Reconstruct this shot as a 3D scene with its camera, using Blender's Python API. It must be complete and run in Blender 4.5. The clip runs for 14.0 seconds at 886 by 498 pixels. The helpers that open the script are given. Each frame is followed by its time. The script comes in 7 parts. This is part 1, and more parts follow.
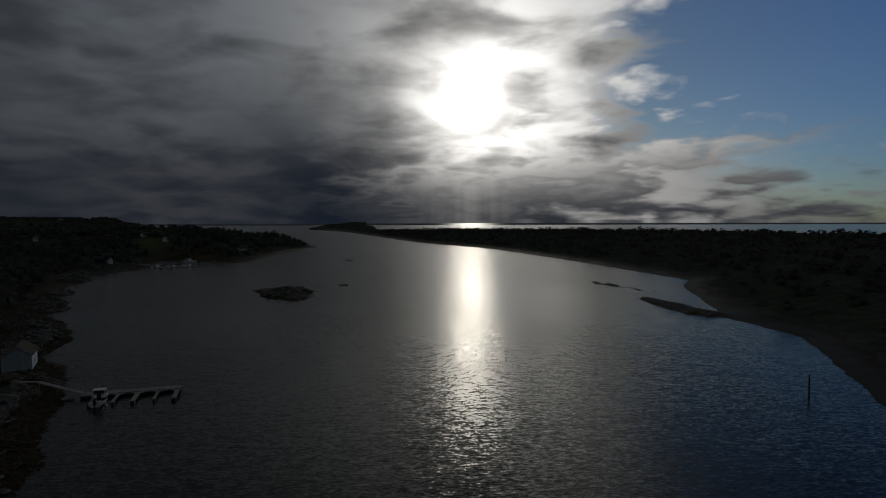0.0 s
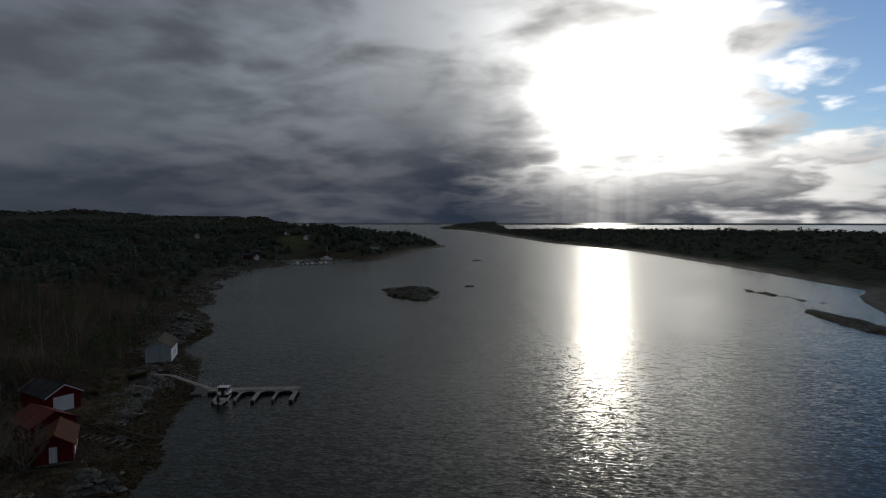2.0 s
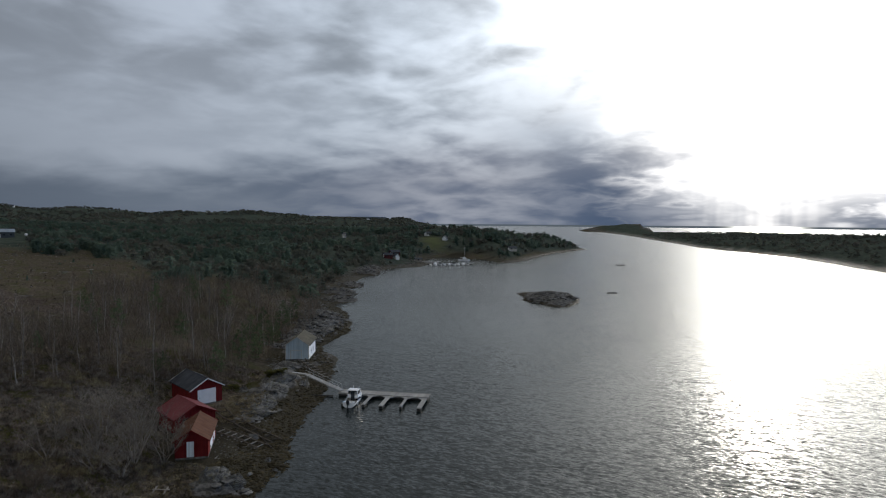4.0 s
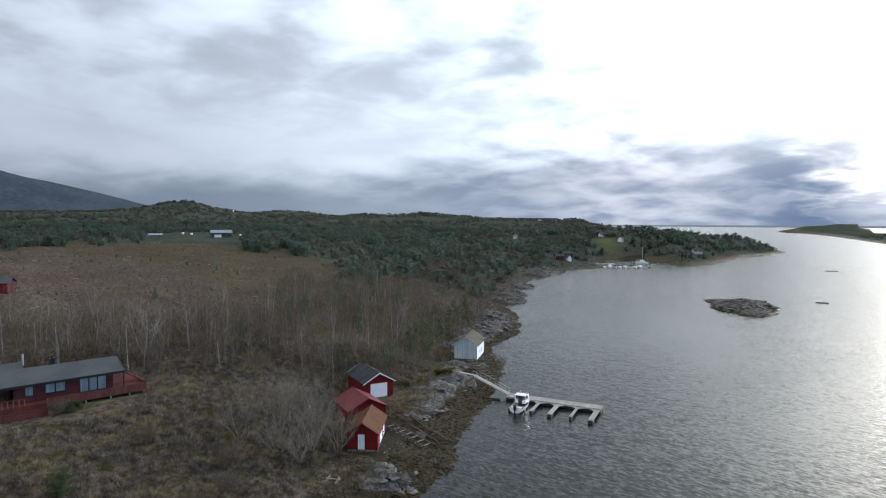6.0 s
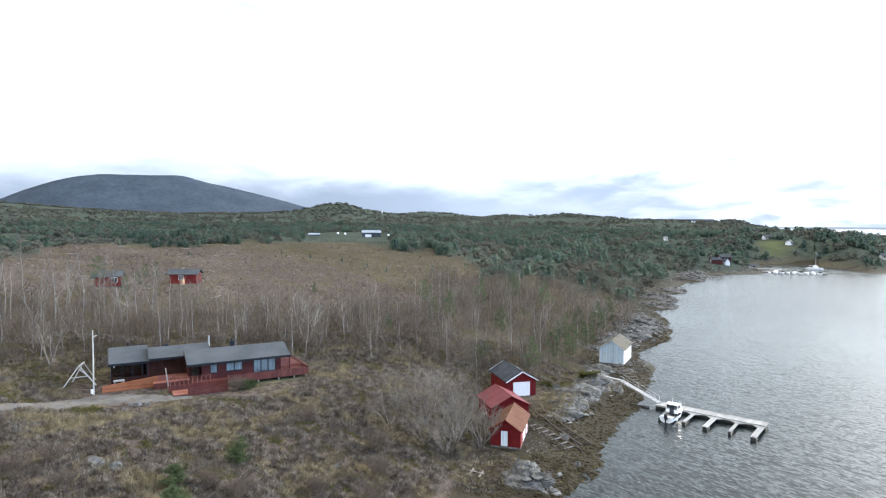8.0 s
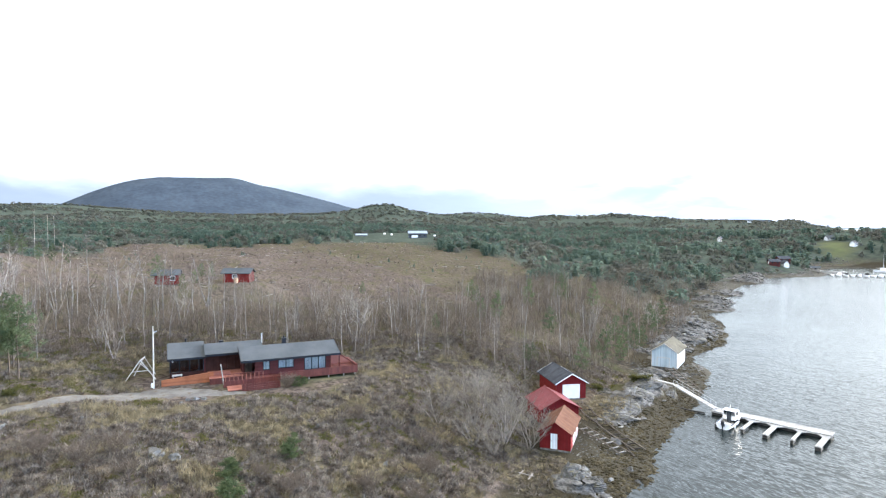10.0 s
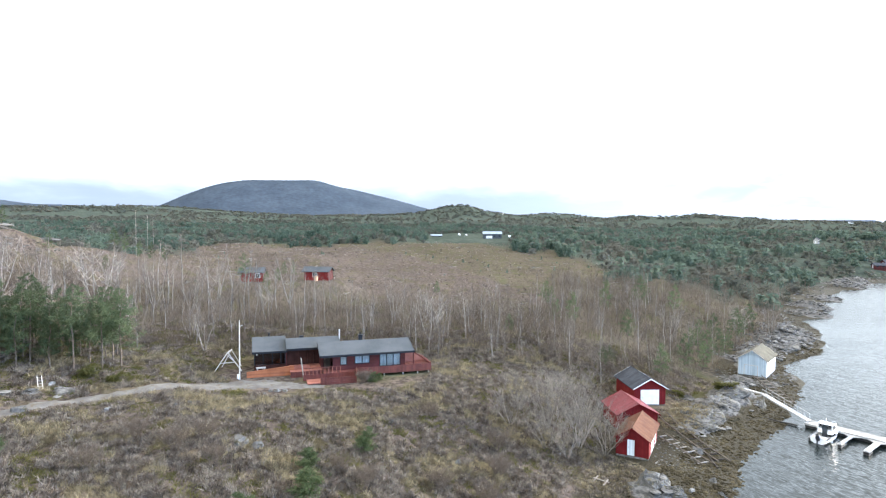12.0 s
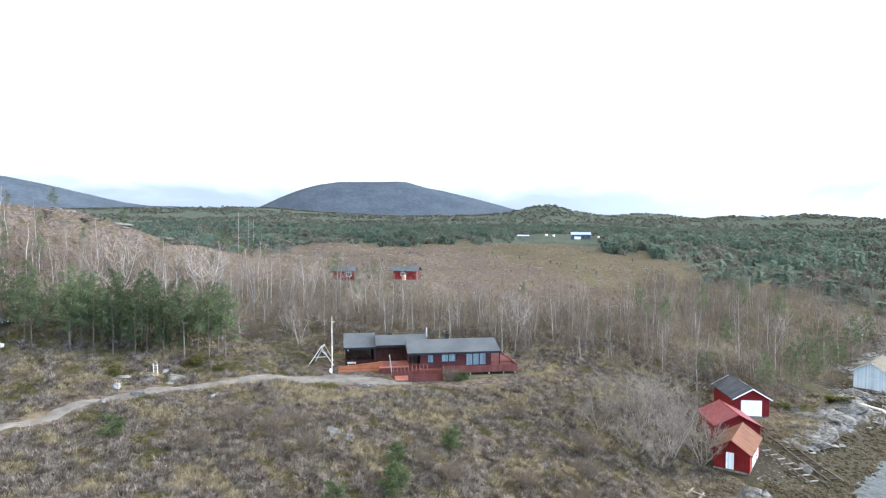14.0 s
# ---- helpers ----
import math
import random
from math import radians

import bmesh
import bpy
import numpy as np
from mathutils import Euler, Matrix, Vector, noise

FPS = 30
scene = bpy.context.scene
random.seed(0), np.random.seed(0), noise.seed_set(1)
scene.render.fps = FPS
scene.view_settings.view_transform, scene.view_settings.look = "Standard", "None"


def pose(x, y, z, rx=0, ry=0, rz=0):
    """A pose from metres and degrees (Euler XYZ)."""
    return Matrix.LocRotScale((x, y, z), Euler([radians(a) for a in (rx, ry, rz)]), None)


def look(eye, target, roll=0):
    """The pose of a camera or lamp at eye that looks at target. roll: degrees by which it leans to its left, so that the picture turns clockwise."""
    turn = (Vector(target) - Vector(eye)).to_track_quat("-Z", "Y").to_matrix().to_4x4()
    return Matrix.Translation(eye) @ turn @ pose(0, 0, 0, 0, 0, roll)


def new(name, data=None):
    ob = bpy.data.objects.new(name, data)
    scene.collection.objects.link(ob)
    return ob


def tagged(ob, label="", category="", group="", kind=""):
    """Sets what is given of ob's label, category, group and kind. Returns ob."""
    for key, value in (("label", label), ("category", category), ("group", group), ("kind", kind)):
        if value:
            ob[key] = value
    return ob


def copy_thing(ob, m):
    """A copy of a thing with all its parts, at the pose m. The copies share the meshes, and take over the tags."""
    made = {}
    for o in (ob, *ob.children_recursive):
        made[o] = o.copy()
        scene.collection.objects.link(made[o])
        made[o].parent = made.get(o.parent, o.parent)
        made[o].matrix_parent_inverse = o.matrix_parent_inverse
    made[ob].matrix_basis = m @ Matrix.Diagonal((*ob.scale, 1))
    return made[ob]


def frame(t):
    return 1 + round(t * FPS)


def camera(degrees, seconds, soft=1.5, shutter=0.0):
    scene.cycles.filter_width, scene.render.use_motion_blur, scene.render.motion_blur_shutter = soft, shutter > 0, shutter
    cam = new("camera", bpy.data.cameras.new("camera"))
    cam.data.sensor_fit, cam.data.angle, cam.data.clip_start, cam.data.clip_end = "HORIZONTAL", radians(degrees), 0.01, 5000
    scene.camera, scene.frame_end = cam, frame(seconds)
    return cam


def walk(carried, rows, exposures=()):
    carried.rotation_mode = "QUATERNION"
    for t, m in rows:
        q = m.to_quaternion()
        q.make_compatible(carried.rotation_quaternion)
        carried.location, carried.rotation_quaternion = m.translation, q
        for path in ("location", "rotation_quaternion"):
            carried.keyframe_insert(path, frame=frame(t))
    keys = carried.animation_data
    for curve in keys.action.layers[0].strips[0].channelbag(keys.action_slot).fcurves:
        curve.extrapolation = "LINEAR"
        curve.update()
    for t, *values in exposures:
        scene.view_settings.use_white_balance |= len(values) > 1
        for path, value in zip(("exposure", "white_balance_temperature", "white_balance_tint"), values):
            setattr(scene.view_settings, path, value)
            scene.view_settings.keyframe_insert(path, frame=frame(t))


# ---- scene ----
cam = camera(73.45, 14.0, soft=1.15)
PATH = [
    (0.0, pose(3.57, -18.88, 30.81, 87.335, 0.146, 0.000)),
    (0.5, pose(3.84, -16.66, 30.86, 87.291, 0.134, 2.825)),
    (1.0, pose(4.02, -14.43, 30.89, 87.300, 0.087, 5.878)),
    (1.5, pose(4.14, -12.14, 30.94, 87.317, -0.003, 9.162)),
    (2.0, pose(4.10, -9.88, 31.04, 87.298, -0.018, 12.517)),
    (2.5, pose(3.90, -7.83, 31.12, 87.296, -0.069, 15.971)),
    (3.0, pose(3.52, -6.02, 31.19, 87.329, -0.220, 19.280)),
    (5.5, pose(0.80, 0.37, 30.99, 87.412, -0.356, 37.345)),
    (6.0, pose(0.58, 0.68, 30.77, 87.415, -0.202, 42.302)),
    (6.5, pose(0.55, 0.59, 30.61, 87.433, -0.188, 48.239)),
    (7.0, pose(0.50, 0.41, 30.49, 87.456, -0.258, 52.111)),
    (7.5, pose(0.42, 0.23, 30.36, 87.467, -0.303, 54.242)),
    (8.0, pose(0.31, 0.14, 30.30, 87.480, -0.306, 55.839)),
    (10.5, pose(-0.21, -0.04, 30.07, 87.552, -0.233, 61.629)),
    (11.0, pose(-0.18, -0.03, 30.03, 87.559, -0.236, 63.403)),
    (11.5, pose(-0.10, 0.00, 30.00, 87.572, -0.238, 65.361)),
    (12.0, pose(0.00, 0.03, 29.97, 87.582, -0.274, 67.431)),
    (12.5, pose(0.08, 0.06, 29.98, 87.595, -0.263, 69.554)),
    (13.0, pose(0.14, 0.07, 29.97, 87.587, -0.233, 71.528)),
    (13.5, pose(0.13, -0.02, 29.94, 87.606, -0.173, 73.390)),
    (14.0, pose(0.10, -0.09, 29.91, 87.589, -0.305, 75.747)),
]
EXPOSURES = [(0.0, -5.38), (1.0, -4.92), (2.0, -4.0), (3.0, -2.96), (5.5, -1.45), (6.5, -0.75), (7.5, -0.15), (10.5, 0.55), (14.0, 0.62)]
walk(cam, PATH, EXPOSURES)

# ---------------------------------------------------------------- sky, sun
SUN_AZ, SUN_EL = -2.7, 11.4
sun_dir = Vector((-math.sin(radians(SUN_AZ)) * math.cos(radians(SUN_EL)), math.cos(radians(SUN_AZ)) * math.cos(radians(SUN_EL)), math.sin(radians(SUN_EL))))


class Graph:
    """Short-hand for wiring shader nodes."""

    def __init__(self, tree):
        self.tree = tree
        tree.nodes.clear()

    def node(self, kind):
        return self.tree.nodes.new(kind)

    def put(self, socket, value):
        if isinstance(value, bpy.types.NodeSocket):
            self.tree.links.new(value, socket)
        elif isinstance(value, (tuple, list)) and len(value) == 3 and socket.type == "RGBA":
            socket.default_value = (*value, 1)
        else:
            socket.default_value = value

    def math(self, op, a, b=0.0, c=0.0, clamp=False):
        n = self.node("ShaderNodeMath")
        n.operation, n.use_clamp = op, clamp
        for k, v in enumerate((a, b, c)):
            self.put(n.inputs[k], v)
        return n.outputs[0]

    def step(self, x, lo, hi, a=0.0, b=1.0):
        n = self.node("ShaderNodeMapRange")
        n.interpolation_type = "SMOOTHSTEP"
        for k, v in zip(range(5), (x, lo, hi, a, b)):
            self.put(n.inputs[k], v)
        return n.outputs[0]

    def mix(self, f, a, b, blend="MIX"):
        n = self.node("ShaderNodeMix")
        n.data_type, n.blend_type = "RGBA", blend
        self.put(n.inputs[0], f), self.put(n.inputs[6], a), self.put(n.inputs[7], b)
        return n.outputs[2]

    def noise(self, vec, scale, detail=4.0, rough=0.55, distort=0.0):
        n = self.node("ShaderNodeTexNoise")
        self.put(n.inputs["Vector"], vec)
        n.inputs["Scale"].default_value, n.inputs["Detail"].default_value = scale, detail
        n.inputs["Roughness"].default_value, n.inputs["Distortion"].default_value = rough, distort
        return n.outputs["Fac"]

    def vec(self, x, y, z):
        n = self.node("ShaderNodeCombineXYZ")
        for k, v in enumerate((x, y, z)):
            self.put(n.inputs[k], v)
        return n.outputs[0]

    def sep(self, v):
        n = self.node("ShaderNodeSeparateXYZ")
        self.put(n.inputs[0], v)
        return n.outputs

    def scale(self, v, s):
        n = self.node("ShaderNodeMapping")
        self.put(n.inputs[0], v)
        n.inputs["Scale"].default_value = s
        return n.outputs[0]


def build_sky():
    world = bpy.data.worlds.new("sky")
    scene.world = world
    world.use_nodes = True
    g = Graph(world.node_tree)
    d = g.node("ShaderNodeTexCoord").outputs["Generated"]
    x, y, z = g.sep(d)
    up = g.math("MAXIMUM", z, 0.0)
    dot = g.node("ShaderNodeVectorMath")
    dot.operation = "DOT_PRODUCT"
    g.put(dot.inputs[0], d)
    dot.inputs[1].default_value = sun_dir
    c = g.math("MAXIMUM", dot.outputs["Value"], 0.0)
    lobe = [g.math("POWER", c, n) for n in (2400, 60, 14, 5, 320)]
    # cloud sheet seen in perspective
    k = g.math("DIVIDE", 1.0, g.math("ADD", up, 0.24))
    px, py = g.math("MULTIPLY", x, k), g.math("MULTIPLY", y, k)
    p = g.vec(px, py, g.math("MULTIPLY", up, 3.0))
    big = g.noise(p, 1.1, 3.0, 0.5, 0.2)
    mid = g.noise(p, 3.2, 3.5, 0.48, 0.3)
    fine = g.noise(p, 11.0, 5.0, 0.6, 0.3)
    n = g.math("ADD", g.math("MULTIPLY", mid, 0.55), g.math("ADD", g.math("MULTIPLY", big, 0.36), g.math("MULTIPLY", fine, 0.09)))
    shift = g.math("SUBTRACT", n, 0.5)
    u, v = g.math("ADD", x, g.math("MULTIPLY", shift, 1.0)), g.math("ADD", up, g.math("MULTIPLY", shift, -0.42))
    ahead = g.step(y, 0.15, 0.5)
    # the clear part to the right of the sun, above a low bank
    clear = g.math("MULTIPLY", g.step(u, 0.20, 0.31), g.step(v, 0.10, 0.15))
    clear = g.math("MULTIPLY", g.math("MAXIMUM", clear, g.math("MULTIPLY", g.step(u, 0.42, 0.60), g.step(v, -0.02, 0.04))), ahead)
    bar = g.step(x, 0.16, 0.50, 0.44, 0.60)
    puffs = g.math("MULTIPLY", g.step(n, bar, g.math("ADD", bar, 0.09)), 0.9)
    cover = g.math("SUBTRACT", 1.0, g.math("MULTIPLY", clear, g.math("SUBTRACT", 1.0, puffs)))
    sky = g.node("ShaderNodeTexSky")
    sky.sky_type, sky.sun_disc = "NISHITA", False
    sky.sun_elevation, sky.sun_rotation = radians(SUN_EL), radians(-SUN_AZ)
    deepen = g.math("MULTIPLY", g.step(up, 0.34, 0.75, 1.0, 0.55), g.math("SUBTRACT", 1.0, g.math("MULTIPLY", lobe[2], 0.68)))
    blue = g.mix(1.0, g.mix(1.0, sky.outputs[0], (0.54, 0.95, 1.80), "MULTIPLY"), g.vec(deepen, deepen, deepen), "MULTIPLY")
    # overcast: dark blue-grey towards the horizon, about three times brighter overhead
    side = g.step(x, -0.36, -0.80)
    belly = g.mix(g.step(g.math("ADD", up, g.math("MULTIPLY", shift, g.math("SUBTRACT", 0.25, g.math("MULTIPLY", side, 0.16)))), g.math("SUBTRACT", 0.078, g.math("MULTIPLY", side, 0.045)), g.math("SUBTRACT", 0.215, g.math("MULTIPLY", side, 0.105))), g.mix(g.step(x, -0.40, -0.80), (0.33, 0.48, 0.82), (0.58, 0.73, 0.97)), g.mix(side, (1.74, 2.08, 2.52), (1.52, 1.74, 2.08)))
    belly = g.mix(g.step(up, 0.30, 0.9), belly, (1.88, 1.78, 1.62))
    wane = g.step(x, -0.74, -0.98, 1.0, 0.74)
    belly = g.mix(1.0, belly, g.vec(wane, wane, wane), "MULTIPLY")
    depth = g.math("MULTIPLY", g.step(up, 0.08, 0.30, 0.06, 1.0), g.math("SUBTRACT", 1.0, g.math("MULTIPLY", side, 0.42)))
    tone = g.math("ADD", 1.0, g.math("MULTIPLY", g.step(n, 0.37, 0.63, -0.48, 0.55), depth))
    cloud = g.mix(1.0, belly, g.vec(tone, tone, tone), "MULTIPLY")
    # a thick dark cloud left of and below the sun, rain under it
    thick = g.math("MULTIPLY", g.step(g.math("ADD", x, g.math("MULTIPLY", shift, 0.45)), 0.09, -0.26), g.step(v, 0.27, 0.08))
    thick = g.math("MAXIMUM", thick, g.math("MULTIPLY", g.step(v, 0.095, 0.015), g.math("MULTIPLY", g.step(u, 0.40, 0.12), g.math("SUBTRACT", 1.0, g.math("MULTIPLY", lobe[1], 0.55)))))
    thick = g.math("MULTIPLY", thick, g.step(x, -0.52, -0.16))
    screen = g.math("SUBTRACT", 1.0, g.math("MULTIPLY", thick, 0.97))
    veil = g.math("MULTIPLY", g.step(n, 0.36, 0.64, 0.35, 1.45), screen)
    gap = g.math("MULTIPLY", g.step(n, 0.36, 0.60, 0.55, 1.25), screen)
    wide = g.math("ADD", g.math("MULTIPLY", lobe[1], 15.0), g.math("ADD", g.math("MULTIPLY", lobe[2], 5.0), g.math("MULTIPLY", lobe[3], 1.6)))
    wide = g.math("MULTIPLY", wide, g.step(x, -0.42, 0.10, 0.65, 1.0))
    shine = g.math("ADD", g.math("MULTIPLY", g.math("ADD", g.math("MULTIPLY", lobe[0], 800.0), g.math("MULTIPLY", lobe[4], 60.0)), gap), g.math("MULTIPLY", wide, veil))
    cloud = g.mix(g.math("MULTIPLY", thick, 0.38), cloud, (0.22, 0.39, 0.70))
    cloud = g.mix(1.0, cloud, g.mix(1.0, (1.0, 0.965, 0.91), g.vec(shine, shine, shine), "MULTIPLY"), "ADD")
    # sunlit broken cloud and the tops of the low bank beside the sun
    lit = g.math("MULTIPLY", g.math("MAXIMUM", clear, g.math("MULTIPLY", g.step(u, 0.06, 0.20), g.math("MAXIMUM", g.step(v, 0.045, 0.11), g.step(u, 0.30, 0.46, 0.0, 0.55)))), g.math("MULTIPLY", g.math("POWER", c, 5.0), g.step(n, 0.42, 0.60, 7.0, 19.0)))
    cloud = g.mix(1.0, cloud, g.mix(1.0, (1.0, 0.97, 0.92), g.vec(lit, lit, lit), "MULTIPLY"), "ADD")
    # shafts of light that fall from the gap under the sun
    streak = g.step(g.noise(g.vec(g.math("MULTIPLY", x, 34.0), g.math("MULTIPLY", up, 1.5), 0.0), 1.0, 2.0, 0.5), 0.34, 0.66, 0.25, 1.0)
    fall = g.math("MULTIPLY", g.step(g.math("ABSOLUTE", g.math("SUBTRACT", x, 0.042)), 0.12, 0.0), g.math("MULTIPLY", g.step(up, 0.145, 0.05), ahead))
    shaft = g.math("MULTIPLY", g.math("MULTIPLY", fall, streak), 2.6)
    cloud = g.mix(1.0, cloud, g.mix(1.0, (1.0, 0.95, 0.86), g.vec(shaft, shaft, shaft), "MULTIPLY"), "ADD")
    col = g.mix(cover, blue, cloud)
    # the open sea beyond the last of the modelled water, the sun's glint painted in
    flat = g.node("ShaderNodeVectorMath")
    flat.operation = "DOT_PRODUCT"
    g.put(flat.inputs[0], g.vec(x, y, 0.0))
    flat.inputs[1].default_value = Vector((sun_dir.x, sun_dir.y, 0)).normalized()
    glint = g.math("MULTIPLY", g.math("POWER", g.math("MAXIMUM", flat.outputs["Value"], 0.0), 2600), 55.0)
    ocean = g.mix(1.0, (0.42, 0.52, 0.62), g.vec(glint, glint, g.math("MULTIPLY", glint, 0.9)), "ADD")
    col = g.mix(g.step(z, -0.0028, -0.0036), col, ocean)
    bg = g.node("ShaderNodeBackground")
    g.put(bg.inputs[0], col)
    out = g.node("ShaderNodeOutputWorld")
    g.put(out.inputs[0], bg.outputs[0])


build_sky()
lamp = bpy.data.lights.new("sun", "SUN")
lamp.energy, lamp.angle, lamp.color = 1.6, radians(3), (1.0, 0.90, 0.75)
sun = new("sun", lamp)
sun.matrix_basis = look((0, 0, 200), Vector((0, 0, 200)) - sun_dir)


# ---------------------------------------------------------------- materials
def surface(name, one, two, scale=2.0, rough=0.8, bump=0.3, fine=14.0, three=None, metal=0.0, boards=None, per="", stretch=(1, 1, 1), spec=0.2, leafy=0.0):
    """A surface of two or three real colours that vary at two scales, with relief. boards: (axis, width) of lapped boards. per: 'object' or 'island' variation."""
    m = bpy.data.materials.new(name)
    m.use_nodes = True
    g = Graph(m.node_tree)
    co = g.scale(g.node("ShaderNodeTexCoord").outputs["Object"], stretch)
    a, b = g.noise(co, scale, 4.0), g.noise(co, fine, 5.0, 0.65)
    f = g.step(g.math("ADD", g.math("MULTIPLY", a, 0.6), g.math("MULTIPLY", b, 0.4)), 0.36, 0.64)
    col = g.mix(f, one, two)
    if three:
        col = g.mix(g.step(g.noise(co, scale * 2.7, 5.0, 0.6), 0.52, 0.68), col, three)
    if per == "object":
        r = g.node("ShaderNodeObjectInfo").outputs["Random"]
        v = g.math("ADD", 0.72, g.math("MULTIPLY", r, 0.56))
        col = g.mix(1.0, col, g.vec(v, v, v), "MULTIPLY")
    if per == "island":
        r = g.node("ShaderNodeNewGeometry").outputs["Random Per Island"]
        v = g.math("ADD", 0.62, g.math("MULTIPLY", r, 0.76))
        col = g.mix(1.0, col, g.vec(v, v, v), "MULTIPLY")
    height = b
    if boards:
        axis, width = boards
        s = g.sep(g.node("ShaderNodeTexCoord").outputs["Object"])[axis]
        t = g.math("DIVIDE", s, width)
        groove = g.step(g.math("ABSOLUTE", g.math("SUBTRACT", g.math("FRACT", t), 0.5)), 0.40, 0.5)
        tint = g.node("ShaderNodeTexWhiteNoise")
        tint.noise_dimensions = "1D"
        g.put(tint.inputs["W"], g.math("FLOOR", t))
        v = g.math("ADD", 0.84, g.math("MULTIPLY", tint.outputs["Value"], 0.32))
        col = g.mix(1.0, col, g.vec(v, v, v), "MULTIPLY")
        height = g.math("SUBTRACT", g.math("MULTIPLY", b, 0.3), g.math("MULTIPLY", groove, 1.0))
    bs = g.node("ShaderNodeBsdfPrincipled")
    g.put(bs.inputs["Base Color"], col)
    g.put(bs.inputs["Roughness"], g.math("ADD", rough - 0.08, g.math("MULTIPLY", b, 0.16), clamp=True))
    bs.inputs["Metallic"].default_value = metal
    bs.inputs["Specular IOR Level"].default_value = spec if rough < 0.7 else spec * 0.4
    if bump:
        n = g.node("ShaderNodeBump")
        n.inputs["Strength"].default_value, n.inputs["Distance"].default_value = bump, 0.05
        g.put(n.inputs["Height"], height)
        g.put(bs.inputs["Normal"], n.outputs[0])
    skin = bs.outputs[0]
    if leafy:
        thin, blend = g.node("ShaderNodeBsdfTranslucent"), g.node("ShaderNodeMixShader")
        g.put(thin.inputs[0], col)
        g.put(blend.inputs[0], leafy), g.put(blend.inputs[1], skin), g.put(blend.inputs[2], thin.outputs[0])
        skin = blend.outputs[0]
    g.put(g.node("ShaderNodeOutputMaterial").inputs[0], skin)
    return m


def water_material():
    m = bpy.data.materials.new("sea_water")
    m.use_nodes = True
    g = Graph(m.node_tree)
    co = g.node("ShaderNodeTexCoord").outputs["Object"]
    turn = g.node("ShaderNodeMapping")
    g.put(turn.inputs[0], co)
    turn.inputs["Rotation"].default_value = (0, 0, radians(-14))
    turn.inputs["Scale"].default_value = (0.40, 1.0, 1.0)
    v = turn.outputs[0]
    def choppy(vector, size, detail, rough):
        n = g.node("ShaderNodeTexNoise")
        g.put(n.inputs["Vector"], vector)
        for key, value in (("Scale", size), ("Detail", detail), ("Roughness", rough), ("Distortion", 0.3)):
            n.inputs[key].default_value = value
        return [g.math("SUBTRACT", c, 0.5) for c in g.sep(n.outputs["Color"])[:2]]
    rx, ry = choppy(v, 3.4, 3.0, 0.62)
    wx, wy = choppy(g.scale(v, (0.6, 1.0, 1.0)), 1.7, 2.0, 0.5)
    gust = g.step(g.noise(g.scale(co, (0.7, 0.25, 1)), 0.03, 3.0), 0.35, 0.68, 0.55, 1.15)
    # the slope of the ripples and of the longer wavelets, steeper along the wind than across it
    across = g.math("MULTIPLY", g.math("ADD", g.math("MULTIPLY", rx, 0.70), g.math("MULTIPLY", wx, 0.20)), gust)
    along = g.math("MULTIPLY", g.math("ADD", g.math("MULTIPLY", ry, 0.68), g.math("MULTIPLY", wy, 0.26)), gust)
    bp = g.node("ShaderNodeVectorMath")
    bp.operation = "NORMALIZE"
    g.put(bp.inputs[0], g.vec(across, along, 1.0))
    deep, gloss, mixer, fz = g.node("ShaderNodeBsdfDiffuse"), g.node("ShaderNodeBsdfGlossy"), g.node("ShaderNodeMixShader"), g.node("ShaderNodeFresnel")
    g.put(deep.inputs[0], g.mix(g.noise(co, 0.02, 3.0), (0.008, 0.012, 0.013), (0.016, 0.021, 0.020)))
    gloss.inputs["Color"].default_value = (1.0, 1.0, 0.965, 1)
    gloss.inputs["Roughness"].default_value, fz.inputs["IOR"].default_value = 0.15, 1.333
    for n in (gloss, fz):
        g.put(n.inputs["Normal"], bp.outputs[0])
    g.put(mixer.inputs[0], g.math("MULTIPLY", fz.outputs[0], 0.67))
    g.put(mixer.inputs[1], deep.outputs[0])
    g.put(mixer.inputs[2], gloss.outputs[0])
    g.put(g.node("ShaderNodeOutputMaterial").inputs[0], mixer.outputs[0])
    return m


